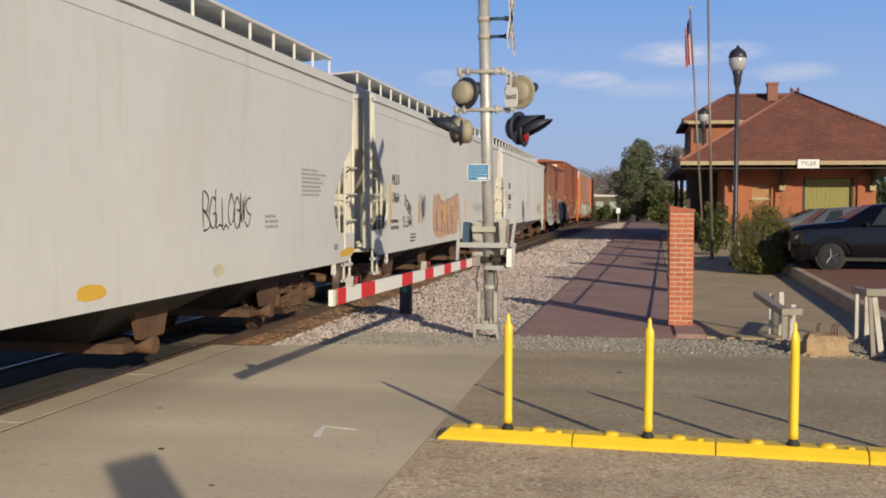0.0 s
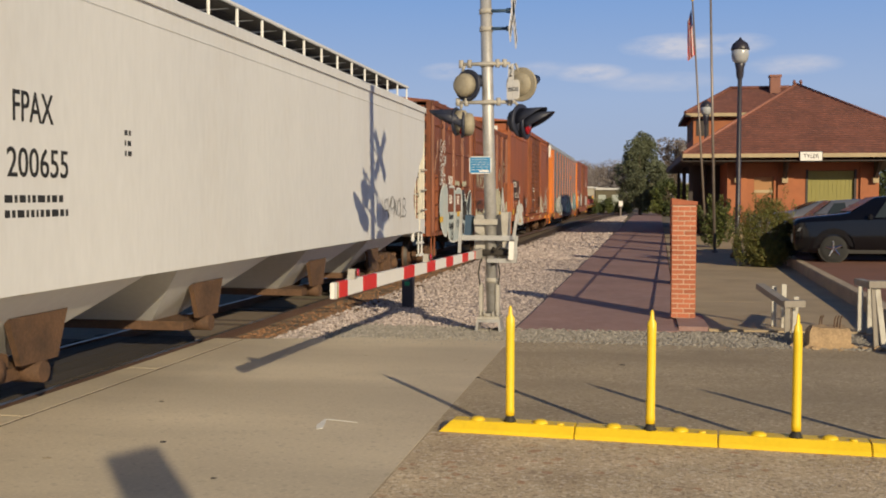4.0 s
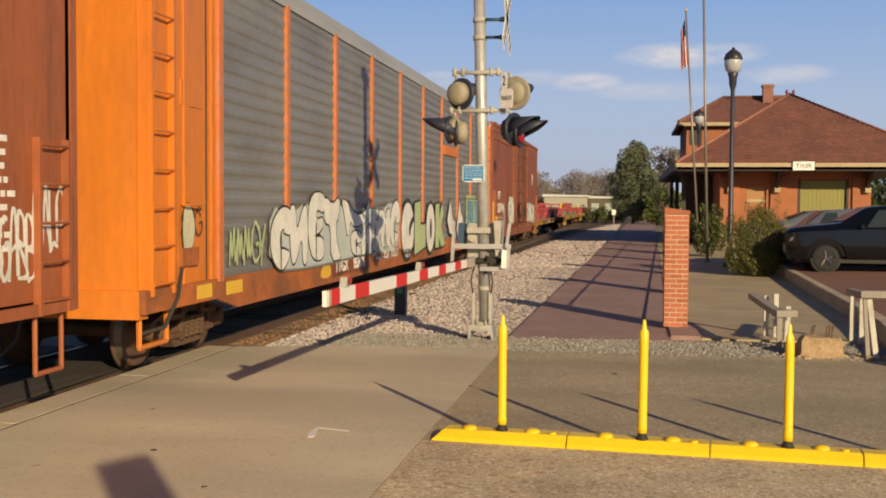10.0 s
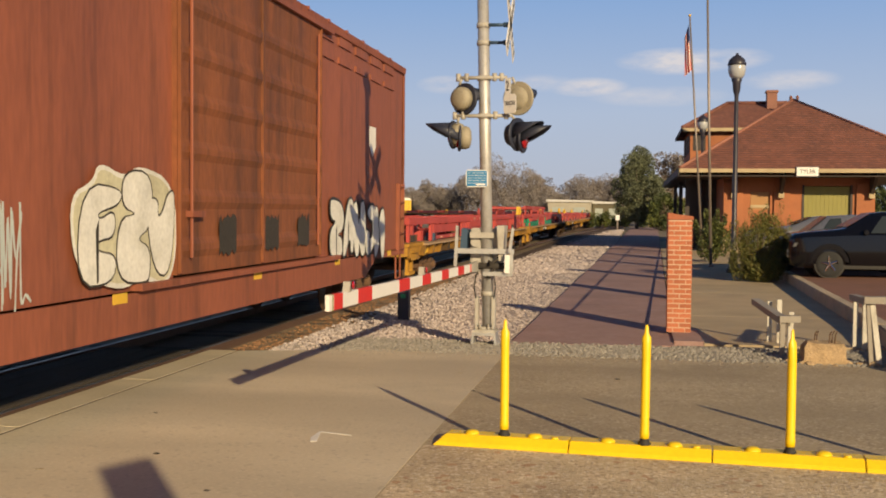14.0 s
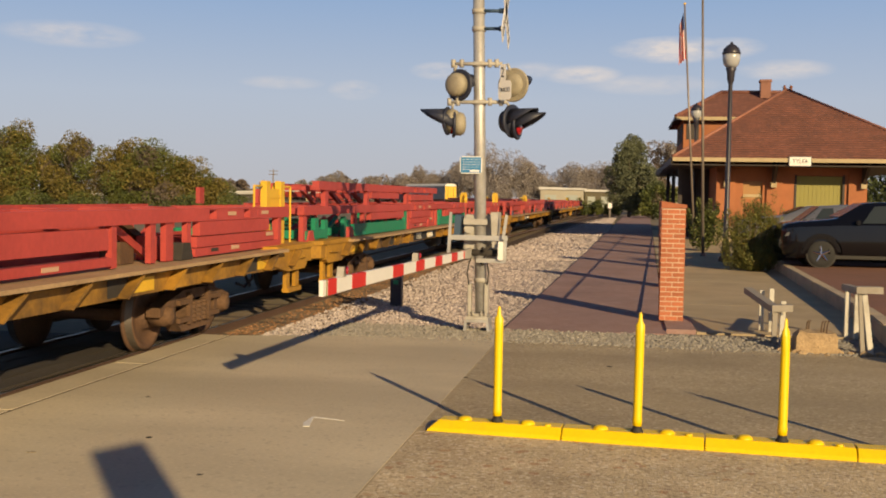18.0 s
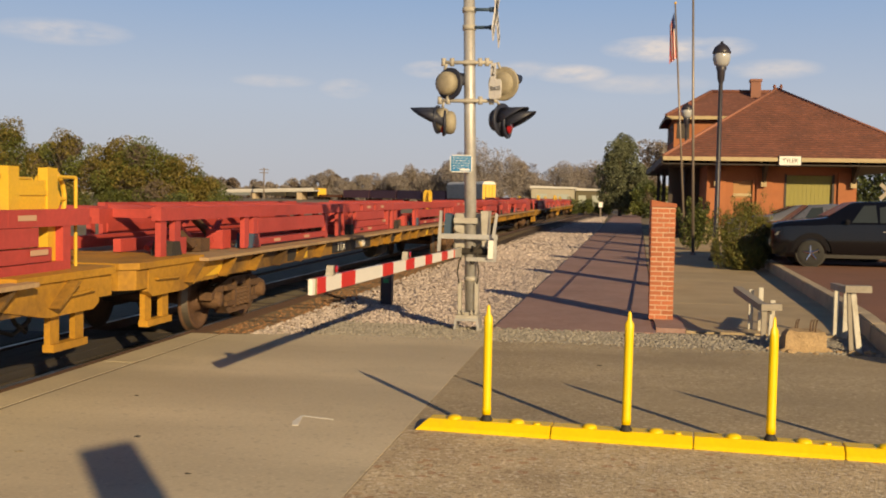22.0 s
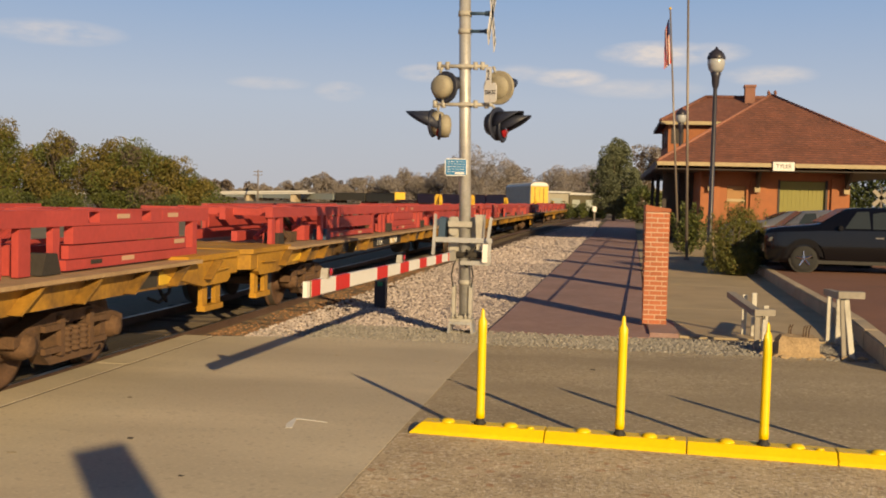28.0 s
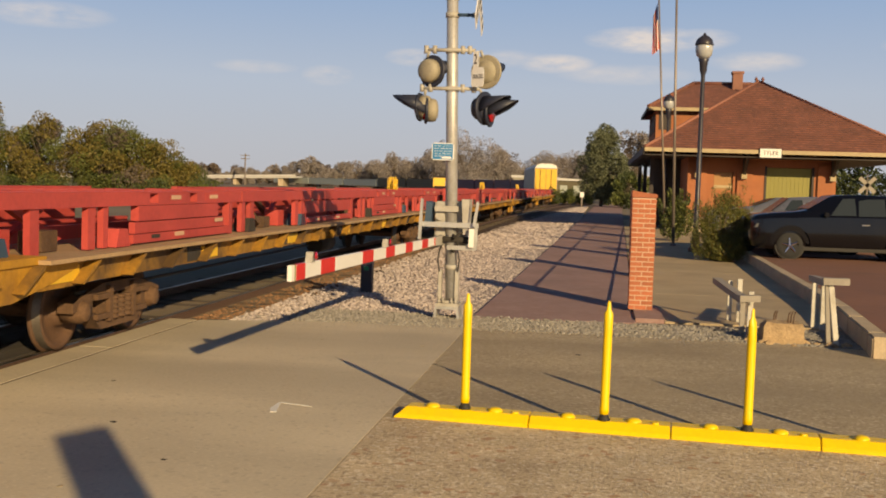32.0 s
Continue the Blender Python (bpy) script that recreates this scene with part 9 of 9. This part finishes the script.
# ---- station ----
def station():
    ob = thing("station_building", "brick railway station with a red tiled hipped roof and deep eaves", "station building", at=(0, 0, 0))
    # walls
    wl_ = 3.85
    WX0, WX1, WY = 4.28, 11.2, 53.0
    openings = ((5.53, 6.44, 2.92), (7.97, 10.11, 3.2))
    xs = [WX0]
    for a, b, h in openings:
        xs += [a, b]
    xs.append(WX1)
    for a, b in ((xs[0], xs[1]), (xs[2], xs[3]), (xs[4], xs[5])):
        part("wall", box(nb(), a, WY, -0.1, b, WY + 0.35, wl_), STATIONBRICK, ob)
    for a, b, h in openings:
        part("lintel", box(nb(), a, WY, h, b, WY + 0.35, wl_), STATIONBRICK, ob)
    part("wall", box(nb(), WX0, WY + 0.35, -0.1, WX0 + 0.35, 74, wl_), STATIONBRICK, ob)
    part("wall", box(nb(), WX1 - 0.35, WY + 0.35, -0.1, WX1, 74, wl_), STATIONBRICK, ob)
    part("wall", box(nb(), WX0, 73.65, -0.1, WX1, 74, wl_), STATIONBRICK, ob)
    for x in (4.28, 6.62, 10.35):
        part("pier", box(nb(), x, WY - 0.12, -0.1, x + 0.72 if x > 5 else x + 0.9, WY, wl_ - 0.5), STATIONBRICK, ob, "projecting brick pier")
    part("plinth", box(nb(), WX0 - 0.05, WY - 0.16, -0.1, WX1 + 0.05, WY - 0.125, 0.7), KERB, ob)
    # doors
    d = part("door", box(nb(), 5.55, WY + 0.12, 0, 6.42, WY + 0.18, 2.9), shade("tan_door", (0.36, 0.19, 0.07), 0.6, var=0.1, scale=2), ob, "tan panelled door")
    part("transom_bar", box(nb(), 5.55, WY + 0.07, 2.15, 6.42, WY + 0.12, 2.28), CREAM, d)
    for a in (5.62, 6.02):
        part("door_panel", box(nb(), a, WY + 0.09, 0.9, a + 0.33, WY + 0.12, 2.05), STATIONBRICK, d)
    d = part("freight_door", box(nb(), 7.99, WY + 0.12, 0, 10.09, WY + 0.18, 3.18), OLIVE, ob, "wide olive green freight door")
    for k in range(11):
        part("door_plank", box(nb(), 8.0 + 0.19 * k, WY + 0.10, 0.02, 8.0 + 0.19 * k + 0.182, WY + 0.12, 3.16), OLIVE, d)
    for a in (7.90, 10.09):
        part("door_jamb", box(nb(), a, WY - 0.03, 0, a + 0.10, WY + 0.14, 3.25), DARKWOODSHADE, d)
    # eave brackets with pale feet
    for x in (4.74, 6.91, 10.99):
        bm = nb()
        prism(bm, [(WY - 0.12, 2.75), (WY - 0.30, 2.75), (WY - 1.5, 3.75), (WY - 1.5, 3.88), (WY - 0.12, 3.88)], "x", x - 0.07, x + 0.07)
        b = part("eave_bracket", bm, DARKWOODSHADE, ob, "dark timber eave bracket")
        part("bracket_foot", box(nb(), x - 0.13, WY - 0.38, 2.62, x + 0.13, WY - 0.13, 2.86), CREAM, b)
    # recessed porch on the track side; its shade is put in as a dark wall
    part("porch_wall", box(nb(), 2.9, 57.5, -0.1, 4.28, 57.8, wl_), DARKWOODSHADE, ob)
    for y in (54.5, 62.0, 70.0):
        part("porch_post", box(nb(), 2.55, y, -0.1, 2.75, y + 0.2, wl_), DARKWOODSHADE, ob)
    # main hipped roof
    E0, E1, YF, YB, ze = 2.12, 14.6, 51.0, 77.0, 3.93
    ap0, ap1 = Vector((8.38, 60.0, 7.95)), Vector((8.38, 68.0, 7.95))
    c = [Vector((E0, YF, ze)), Vector((E1, YF, ze)), Vector((E1, YB, ze)), Vector((E0, YB, ze))]

    def roof_face(pts, name="roof_slope"):
        b2 = nb()
        v = [b2.verts.new(p) for p in pts]
        w = [b2.verts.new(Vector(p) - Vector((0, 0, 0.14))) for p in pts]
        b2.faces.new(v)
        b2.faces.new(w[::-1])
        for k in range(len(pts)):
            b2.faces.new((v[k], w[k], w[(k + 1) % len(pts)], v[(k + 1) % len(pts)]))
        return part(name, b2, ROOFTILE, ob, "red tiled roof slope")

    def courses(slope, a, b, top_a, top_b, n):
        """Raised tile courses from the eave line a-b to the top a-b."""
        nrm = (b - a).cross(top_a - a).normalized()
        if nrm.z < 0:
            nrm = -nrm
        for k in range(n):
            b2 = nb()
            f0, f1 = k / n, (k + 0.96) / n
            p0, p1 = a.lerp(top_a, f0), b.lerp(top_b, f0)
            q0, q1 = a.lerp(top_a, f1), b.lerp(top_b, f1)
            quad(b2, p0 + nrm * 0.05, p1 + nrm * 0.05, q1 + nrm * 0.012, q0 + nrm * 0.012)
            quad(b2, p0 + nrm * 0.004, p1 + nrm * 0.004, p1 + nrm * 0.05, p0 + nrm * 0.05)
            part("tile_course", b2, ROOFTILE, slope)
    s = roof_face((c[0], c[1], ap0))
    courses(s, c[0], c[1], ap0, ap0, 34)
    s = roof_face((c[3], c[0], ap0, ap1))
    courses(s, c[3], c[0], ap1, ap0, 30)
    roof_face((c[1], c[2], ap1, ap0))
    roof_face((c[2], c[3], ap1))
    for p, q in ((c[0], ap0), (c[1], ap0), (ap0, ap1)):
        bm = nb()
        rod(bm, p + Vector((0, 0, 0.05)), q + Vector((0, 0, 0.05)), 0.075, seg=8)
        part("hip_ridge", bm, RIDGE, ob, "pale ridge tiles")
    for dx in (-0.12, 0.22):
        bm = nb()
        lathe(bm, [(0.08, 0.0), (0.06, 0.1), (0.10, 0.15), (0.03, 0.28)], 8, (ap0.x + dx, ap0.y, ap0.z))
        part("finial", bm, ROOFTILE, ob)
    bm = nb()
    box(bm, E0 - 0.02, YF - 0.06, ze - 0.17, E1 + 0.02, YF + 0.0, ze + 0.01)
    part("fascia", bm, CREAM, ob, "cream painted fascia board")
    # side board turned from the sun: its shade is put into a darker colour
    part("fascia", box(nb(), E0 - 0.08, YF + 0.01, ze - 0.30, E0 - 0.02, YB, ze + 0.03), DARKWOODSHADE, ob)
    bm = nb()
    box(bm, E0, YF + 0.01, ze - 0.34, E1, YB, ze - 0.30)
    part("soffit", bm, DARKWOODSHADE, ob)
    # upper storey
    U0, U1, V0, V1, zu = 2.95, 9.4, 58.6, 66.0, 6.35
    part("upper_wall", box(nb(), U0, V0, 4.2, U1, V1, zu), STATIONBRICK, ob)
    for y in (59.6, 61.6, 63.6):
        w = part("upper_window", box(nb(), U0 - 0.03, y, 5.1, U0 + 0.02, y + 1.0, 6.1), DARKWOODSHADE, ob)
    part("upper_window", box(nb(), 3.1, V0 - 0.03, 5.2, 3.75, V0, 6.1), DARKWOODSHADE, ob)
    e = 0.45
    k = [Vector((U0 - e, V0 - e, zu)), Vector((U1 + e, V0 - e, zu)), Vector((U1 + e, V1 + e, zu)), Vector((U0 - e, V1 + e, zu))]
    r0, r1 = Vector((5.15, 62.3, 8.02)), Vector((8.38, 62.3, 8.02))
    roof_face((k[0], k[1], r1, r0))
    roof_face((k[3], k[0], r0))
    roof_face((k[2], k[3], r0, r1))
    roof_face((k[1], k[2], r1))
    for p, q in ((k[0], r0), (r0, r1)):
        bm = nb()
        rod(bm, p + Vector((0, 0, 0.05)), q + Vector((0, 0, 0.05)), 0.10, seg=8)
        part("hip_ridge", bm, ROOFTILE, ob)
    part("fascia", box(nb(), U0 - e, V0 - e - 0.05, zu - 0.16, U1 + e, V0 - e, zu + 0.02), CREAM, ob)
    # upper side board, darkened likewise for its shaded side
    part("fascia", box(nb(), U0 - e - 0.05, V0 - e, zu - 0.16, U0 - e, V1 + e, zu + 0.02), DARKWOODSHADE, ob)
    # chimney
    bm = nb()
    box(bm, 7.20, 61.4, 7.4, 7.74, 62.0, 8.55)
    ch = part("chimney", bm, SOOTBRICK, ob, "square brick chimney")
    part("chimney_cap", box(nb(), 7.15, 61.35, 8.55, 7.79, 62.05, 8.68), SOOTBRICK, ch)
    # name board
    nbrd = part("name_board", box(nb(), 7.33, YF - 0.14, 3.60, 8.28, YF - 0.08, 4.0), WHITE, ob, "white station name board")
    part("board_edge", box(nb(), 7.30, YF - 0.12, 3.57, 8.31, YF - 0.07, 4.03), DARKPAINT, nbrd)
    words("station_name", "TYLER", 0.26, DECALBLACK, nbrd, Matrix.Translation((7.805, YF - 0.142, 3.80)) @ Matrix.Rotation(radians(90), 4, "X"), squeeze=0.95, thick=0.002)
    return ob


SOOTBRICK = shade("sooty_chimney_brick", (0.27, 0.13, 0.095), 0.9, var=0.25, scale=3, fine=30, bump=0.3)
RIDGE = shade("pale_ridge_tile", (0.30, 0.13, 0.09), 0.8, var=0.2, scale=3)
station()


# ---- parked cars on the raised lot ----
def parked_car(x, y, label, paint, z=0.235, length=4.9, height=1.55, turn=0.0, suv=True):
    """Local x runs from nose to tail, the near flank faces -y."""
    ob = thing("parked_car", label, "car", "cars on the lot", (x, y, z))
    ob.rotation_euler = (0, 0, radians(turn))
    L, W, H = length, 1.86, height
    # stations along the car: x, sill, belt height, roof height, half widths low and high
    up = 0.10 if suv else 0.0
    st = [(0.0, 0.36, 0.66 + up, 0.70 + up, 0.66, 0.64), (0.10, 0.26, 0.80 + up, 0.84 + up, 0.82, 0.78), (0.45, 0.22, 0.92 + up, 0.95 + up, 0.91, 0.84), (1.35, 0.22, 1.00 + up, 1.03 + up, 0.93, 0.83), (1.60, 0.22, 1.02 + up, 1.08 + up, 0.93, 0.82),
          (2.25, 0.22, 1.03 + up, H - 0.05, 0.93, 0.62), (3.0, 0.22, 1.04 + up, H, 0.93, 0.62), (3.9, 0.22, 1.05 + up, H - 0.05, 0.93, 0.62), (4.55, 0.24, 1.03, 1.16 if not suv else H - 0.32, 0.91, 0.68), (L - 0.08, 0.32, 0.98, 1.02, 0.84, 0.72), (L, 0.40, 0.80, 0.85, 0.74, 0.66)]
    if suv:
        st = [(0.0, 0.42, 0.92, 0.99, 0.66, 0.60), (0.05, 0.32, 0.99, 1.08, 0.82, 0.74), (0.16, 0.27, 1.02, 1.13, 0.91, 0.79), (0.45, 0.25, 1.05, 1.18, 0.945, 0.82), (1.15, 0.25, 1.08, 1.25, 0.95, 0.83), (1.38, 0.25, 1.10, 1.28, 0.95, 0.82),
              (2.06, 0.25, 1.12, H - 0.04, 0.95, 0.68), (2.35, 0.25, 1.12, H - 0.01, 0.95, 0.68), (2.9, 0.25, 1.13, H, 0.95, 0.68), (4.1, 0.25, 1.14, H - 0.03, 0.95, 0.67), (4.62, 0.28, 1.14, H - 0.10, 0.93, 0.66), (L - 0.06, 0.34, 1.10, 1.17, 0.90, 0.74), (L, 0.42, 0.92, 0.98, 0.80, 0.70)]
    rings = []
    bm = nb()
    for sx, lo, belt, roof, wl0, wu in st:
        prof = [(-wl0 + 0.05, lo), (-wl0, lo + 0.12), (-wl0 - 0.0, (lo + belt) / 2 + 0.05), (-wl0 + 0.03, belt), (-wu, roof - 0.03), (-wu + 0.12, roof), (wu - 0.12, roof), (wu, roof - 0.03), (wl0 - 0.03, belt), (wl0, (lo + belt) / 2 + 0.05), (wl0, lo + 0.12), (wl0 - 0.05, lo)]
        rings.append([bm.verts.new((sx, py, pz)) for py, pz in prof])
    for a, b in zip(rings, rings[1:]):
        for k in range(12):
            bm.faces.new((a[k], a[(k + 1) % 12], b[(k + 1) % 12], b[k])).smooth = True
        for k in (3, 8):
            # creased waistline
            bm.edges.get((a[k], b[k])).smooth = False
    bm.faces.new(rings[0][::-1])
    bm.faces.new(rings[-1])
    body = part("body", bm, paint, ob)
    # glass: side windows and windscreen, set just proud
    for s in (-1, 1):
        for xa, xb in ((1.98, 2.62), (2.68, 3.36), (3.42, 4.2)):
            b2 = nb()
            tl = H - 0.10
            xt0 = xa + (0.32 if xa < 2 else 0.02)
            xt1 = xb - (0.22 if xb > 4 else 0.02)
            yt = 0.715 if suv else 0.655
            prof = [(xa, s * 0.916, 1.07 + up), (xb, s * 0.916, 1.08 + up), (xt1, s * yt, tl), (xt0, s * yt, tl - 0.02)]
            v = [b2.verts.new(p) for p in prof]
            w = [b2.verts.new((p[0], p[1] - s * 0.02, p[2])) for p in prof]
            b2.faces.new(v)
            b2.faces.new(w[::-1])
            for k in range(4):
                b2.faces.new((v[k], w[k], w[(k + 1) % 4], v[(k + 1) % 4]))
            part("side_window", b2, CARGLASS, body)
    b2 = nb()
    xa, za, xb, zb = (1.43, 1.33, 2.03, H - 0.042) if suv else (1.66, 1.15, 2.22, H - 0.055)
    quad(b2, (xa, -0.72, za), (xa, 0.72, za), (xb, 0.56, zb), (xb, -0.56, zb))
    quad(b2, (xa, -0.72, za - 0.015), (xb, -0.56, zb - 0.015), (xb, 0.56, zb - 0.015), (xa, 0.72, za - 0.015))
    part("windscreen", b2, CARGLASS, body, tidy=False)
    # lights, mirrors, handles, trim
    for s in (-1, 1):
        b2 = nb()
        prism(b2, [(0.06, 0.70 + up), (0.40, 0.74 + up), (0.44, 0.82 + up), (0.12, 0.80 + up)], "y", *sorted((s * 0.80, s * 0.895)))
        part("headlight", b2, CARLENS, body)
        b2 = nb()
        box(b2, 1.80, min(s * 0.90, s * 1.06), 1.02 + up, 1.92, max(s * 0.90, s * 1.06), 1.15 + up)
        bmesh.ops.bevel(b2, geom=b2.edges[:], offset=0.025, segments=2, affect="EDGES")
        part("mirror", b2, paint, body)
        for hx in (2.75, 3.6):
            b2 = nb()
            box(b2, hx, min(s * 0.92, s * 0.955), 0.93, hx + 0.2, max(s * 0.92, s * 0.955), 0.96)
            part("door_handle", b2, CHROME, body)
        part("sill_trim", box(nb(), 1.3, min(s * 0.92, s * 0.945), 0.24, 3.7, max(s * 0.92, s * 0.945), 0.33), BLACKRUB, body)
    part("grille", box(nb(), -0.015, -0.5, 0.50, 0.05, 0.5, 0.72), CHROME, body)
    # wheels in dark arches
    for wx in (0.98, L - 1.02):
        for s in (-1, 1):
            b2 = nb()
            lathe(b2, [(0.395, s * 0.70), (0.395, s * 0.938), (0.37, s * 0.942)], 24, (wx, 0, 0.36), "y")
            part("wheel_arch", b2, BLACKRUB, body)
            if suv and s < 0:
                b2 = nb()
                lip = [(wx + r * math.cos(a), 0.37 + r * math.sin(a)) for r, order in ((0.52, range(13)), (0.405, range(12, -1, -1))) for a in (math.pi * q / 12 for q in order)]
                prism(b2, lip, "y", -0.985, -0.90)
                bmesh.ops.bevel(b2, geom=[e for e in b2.edges if e.calc_length() > 0.0 and abs(e.verts[0].co.y + 0.985) < 1e-4 and abs(e.verts[1].co.y + 0.985) < 1e-4], offset=0.035, segments=2, affect="EDGES")
                part("fender_flare", b2, paint, body)
            b2 = nb()
            lathe(b2, [(0.22, s * 0.75), (0.335, s * 0.74), (0.355, s * 0.78), (0.355, s * 0.92), (0.335, s * 0.955), (0.22, s * 0.95)], 28, (wx, 0, 0.355), "y")
            wh = part("wheel", b2, TYRE, ob)
            b2 = nb()
            lathe(b2, [(0.225, s * 0.93), (0.225, s * 0.945), (0.215, s * 0.946), (0.21, s * 0.93)], 24, (wx, 0, 0.355), "y")
            for q in range(5):
                a = 0.4 + q * math.tau / 5
                rod(b2, (wx, s * 0.952, 0.355), (wx + 0.21 * math.cos(a), s * 0.952, 0.355 + 0.21 * math.sin(a)), 0.042, 0.022, 6)
            part("rim", b2, CHROME, wh)
    return ob


parked_car(4.06, 29.9, "glossy black sport utility car with spoked wheels parked on brick", CARBLACK, height=1.73)
parked_car(3.3, 32.9, "silver car with a pale bonnet parked behind a black one", CARSILVER, height=1.64, suv=False)
parked_car(3.55, 35.7, "pale silver utility car third in a row", CARSILVER, height=1.6)

# ---- far structures ----
PALECON = shade("pale_bridge_concrete", (0.56, 0.55, 0.53), 0.8, var=0.1, scale=0.2, fine=2)
ob = thing("overpass", "long pale concrete road overpass in the distance", "bridge", at=(0, 0, 0))
part("deck", prism(nb(), [(-185, -0.4), (-92, 2.5), (-92, 3.0), (-185, 0.1)], "y", 318, 326), PALECON, ob)
part("parapet", prism(nb(), [(-185, 0.1), (-92, 3.0), (-92, 3.5), (-185, 0.5)], "y", 317.6, 318), PALECON, ob)
for x in (-140, -126, -112, -97):
    part("pier", box(nb(), x - 0.8, 319, -0.2, x + 0.8, 325, 2.5 + (x + 92) * 0.031), KERB, ob)
ob = thing("signal_mast", "thin distant mast with cross arms", "mast", at=(-104, 306, 0))
bm = nb()
rod(bm, (0, 0, -0.2), (0, 0, 9.2), 0.28, 0.2, 6)
part("mast", bm, POLE, ob)
for z in (7.6, 8.6):
    part("cross_arm", box(nb(), -1.4, -0.1, z, 1.4, 0.1, z + 0.2), POLE, ob)


def shed(x0, x1, y, h, label, wall, roof):
    ob = thing("warehouse", label, "building", "far sheds beyond the yard", (x0, y, 0))
    w = x1 - x0
    part("wall", box(nb(), 0, 0, -0.2, w, 14, h), wall, ob)
    part("roof", prism(nb(), [(-0.4, h), (w + 0.4, h), (w + 0.4, h + 0.35), (-0.4, h + 0.55)], "y", -0.4, 14.4), roof, ob)
    n = max(2, int(w / 4))
    for k in range(n):
        part("bay_door", box(nb(), w * (k + 0.2) / n, -0.05, 0, w * (k + 0.75) / n, 0.0, h * 0.7), PALEBOX, ob)
    return ob


TANWALL = shade("tan_metal_wall", (0.36, 0.33, 0.26), 0.7, var=0.12, scale=0.6, fine=8)
shed(-18.5, -9.2, 235, 3.9, "long tan metal warehouse with bay doors", TANWALL, PALECON)
shed(-9.0, -3.0, 240, 3.6, "low white-roofed building beside the warehouse", OLIVEBOX, PALECON)
for k in range(9):
    x = -5.6 + 1.15 * k
    if abs(x - 0.4) > 0.4:
        tree(x, 134 + (k % 2), crown(240 + k, 9, 0, 0.9, 0.9, 0.55, 0.4, 0.7), "low dark bush at the end of the walkway", 240 + k, (LEAFDARK, LEAF), 900, 0.2, 0.5, 0.05, 0.7, 1.6, name="bush")
shed(2.0, 14, 150, 3.4, "low cream building beyond the trees", CREAM, KERB)

# a small far crossing sign past the station
ob = thing("crossing_sign", "small white far crossing crossbuck on a post", "road sign", at=(15.0, 63.0, 0))
bm = nb()
rod(bm, (0, 0, 0), (0, 0, 3.2), 0.05, seg=8)
part("post", bm, POLE, ob)
for s in (1, -1):
    part("board", box(nb(), -0.6, -0.07, -0.11, 0.6, -0.05, 0.11, Matrix.Translation((0, 0, 2.6)) @ Matrix.Rotation(radians(45 * s), 4, "Y")), OLDRAIL, ob)

# a white control box on a leg by the far end of the line
ob = thing("line_cabinet", "small white line-side cabinet on a leg", "cabinet", at=(-1.6, 112, 0))
part("cabinet", box(nb(), -0.2, -0.2, 1.0, 0.2, 0.2, 1.55), WHITE, ob)
part("leg", box(nb(), -0.08, -0.08, -0.2, 0.08, 0.08, 1.0), POLE, ob)

# a tall cabinet on a post stands behind the camera; its shadow falls across the road
K = 3.3 / 1.05
ob = thing("sign_panel", "tall flat metal sign panel on a post beside the road", "road sign", at=(-3.70 + 1.73 * K, 7.38 - 2.65 * K, 0))
ob.rotation_euler = (0, 0, radians(62))
part("panel", box(nb(), -0.22, -0.03, 1.75, 0.22, 0.03, 3.3), GALV, ob)
part("post", box(nb(), -0.04, 0.03, -0.1, 0.04, 0.11, 3.2), GALV, ob)

motions()
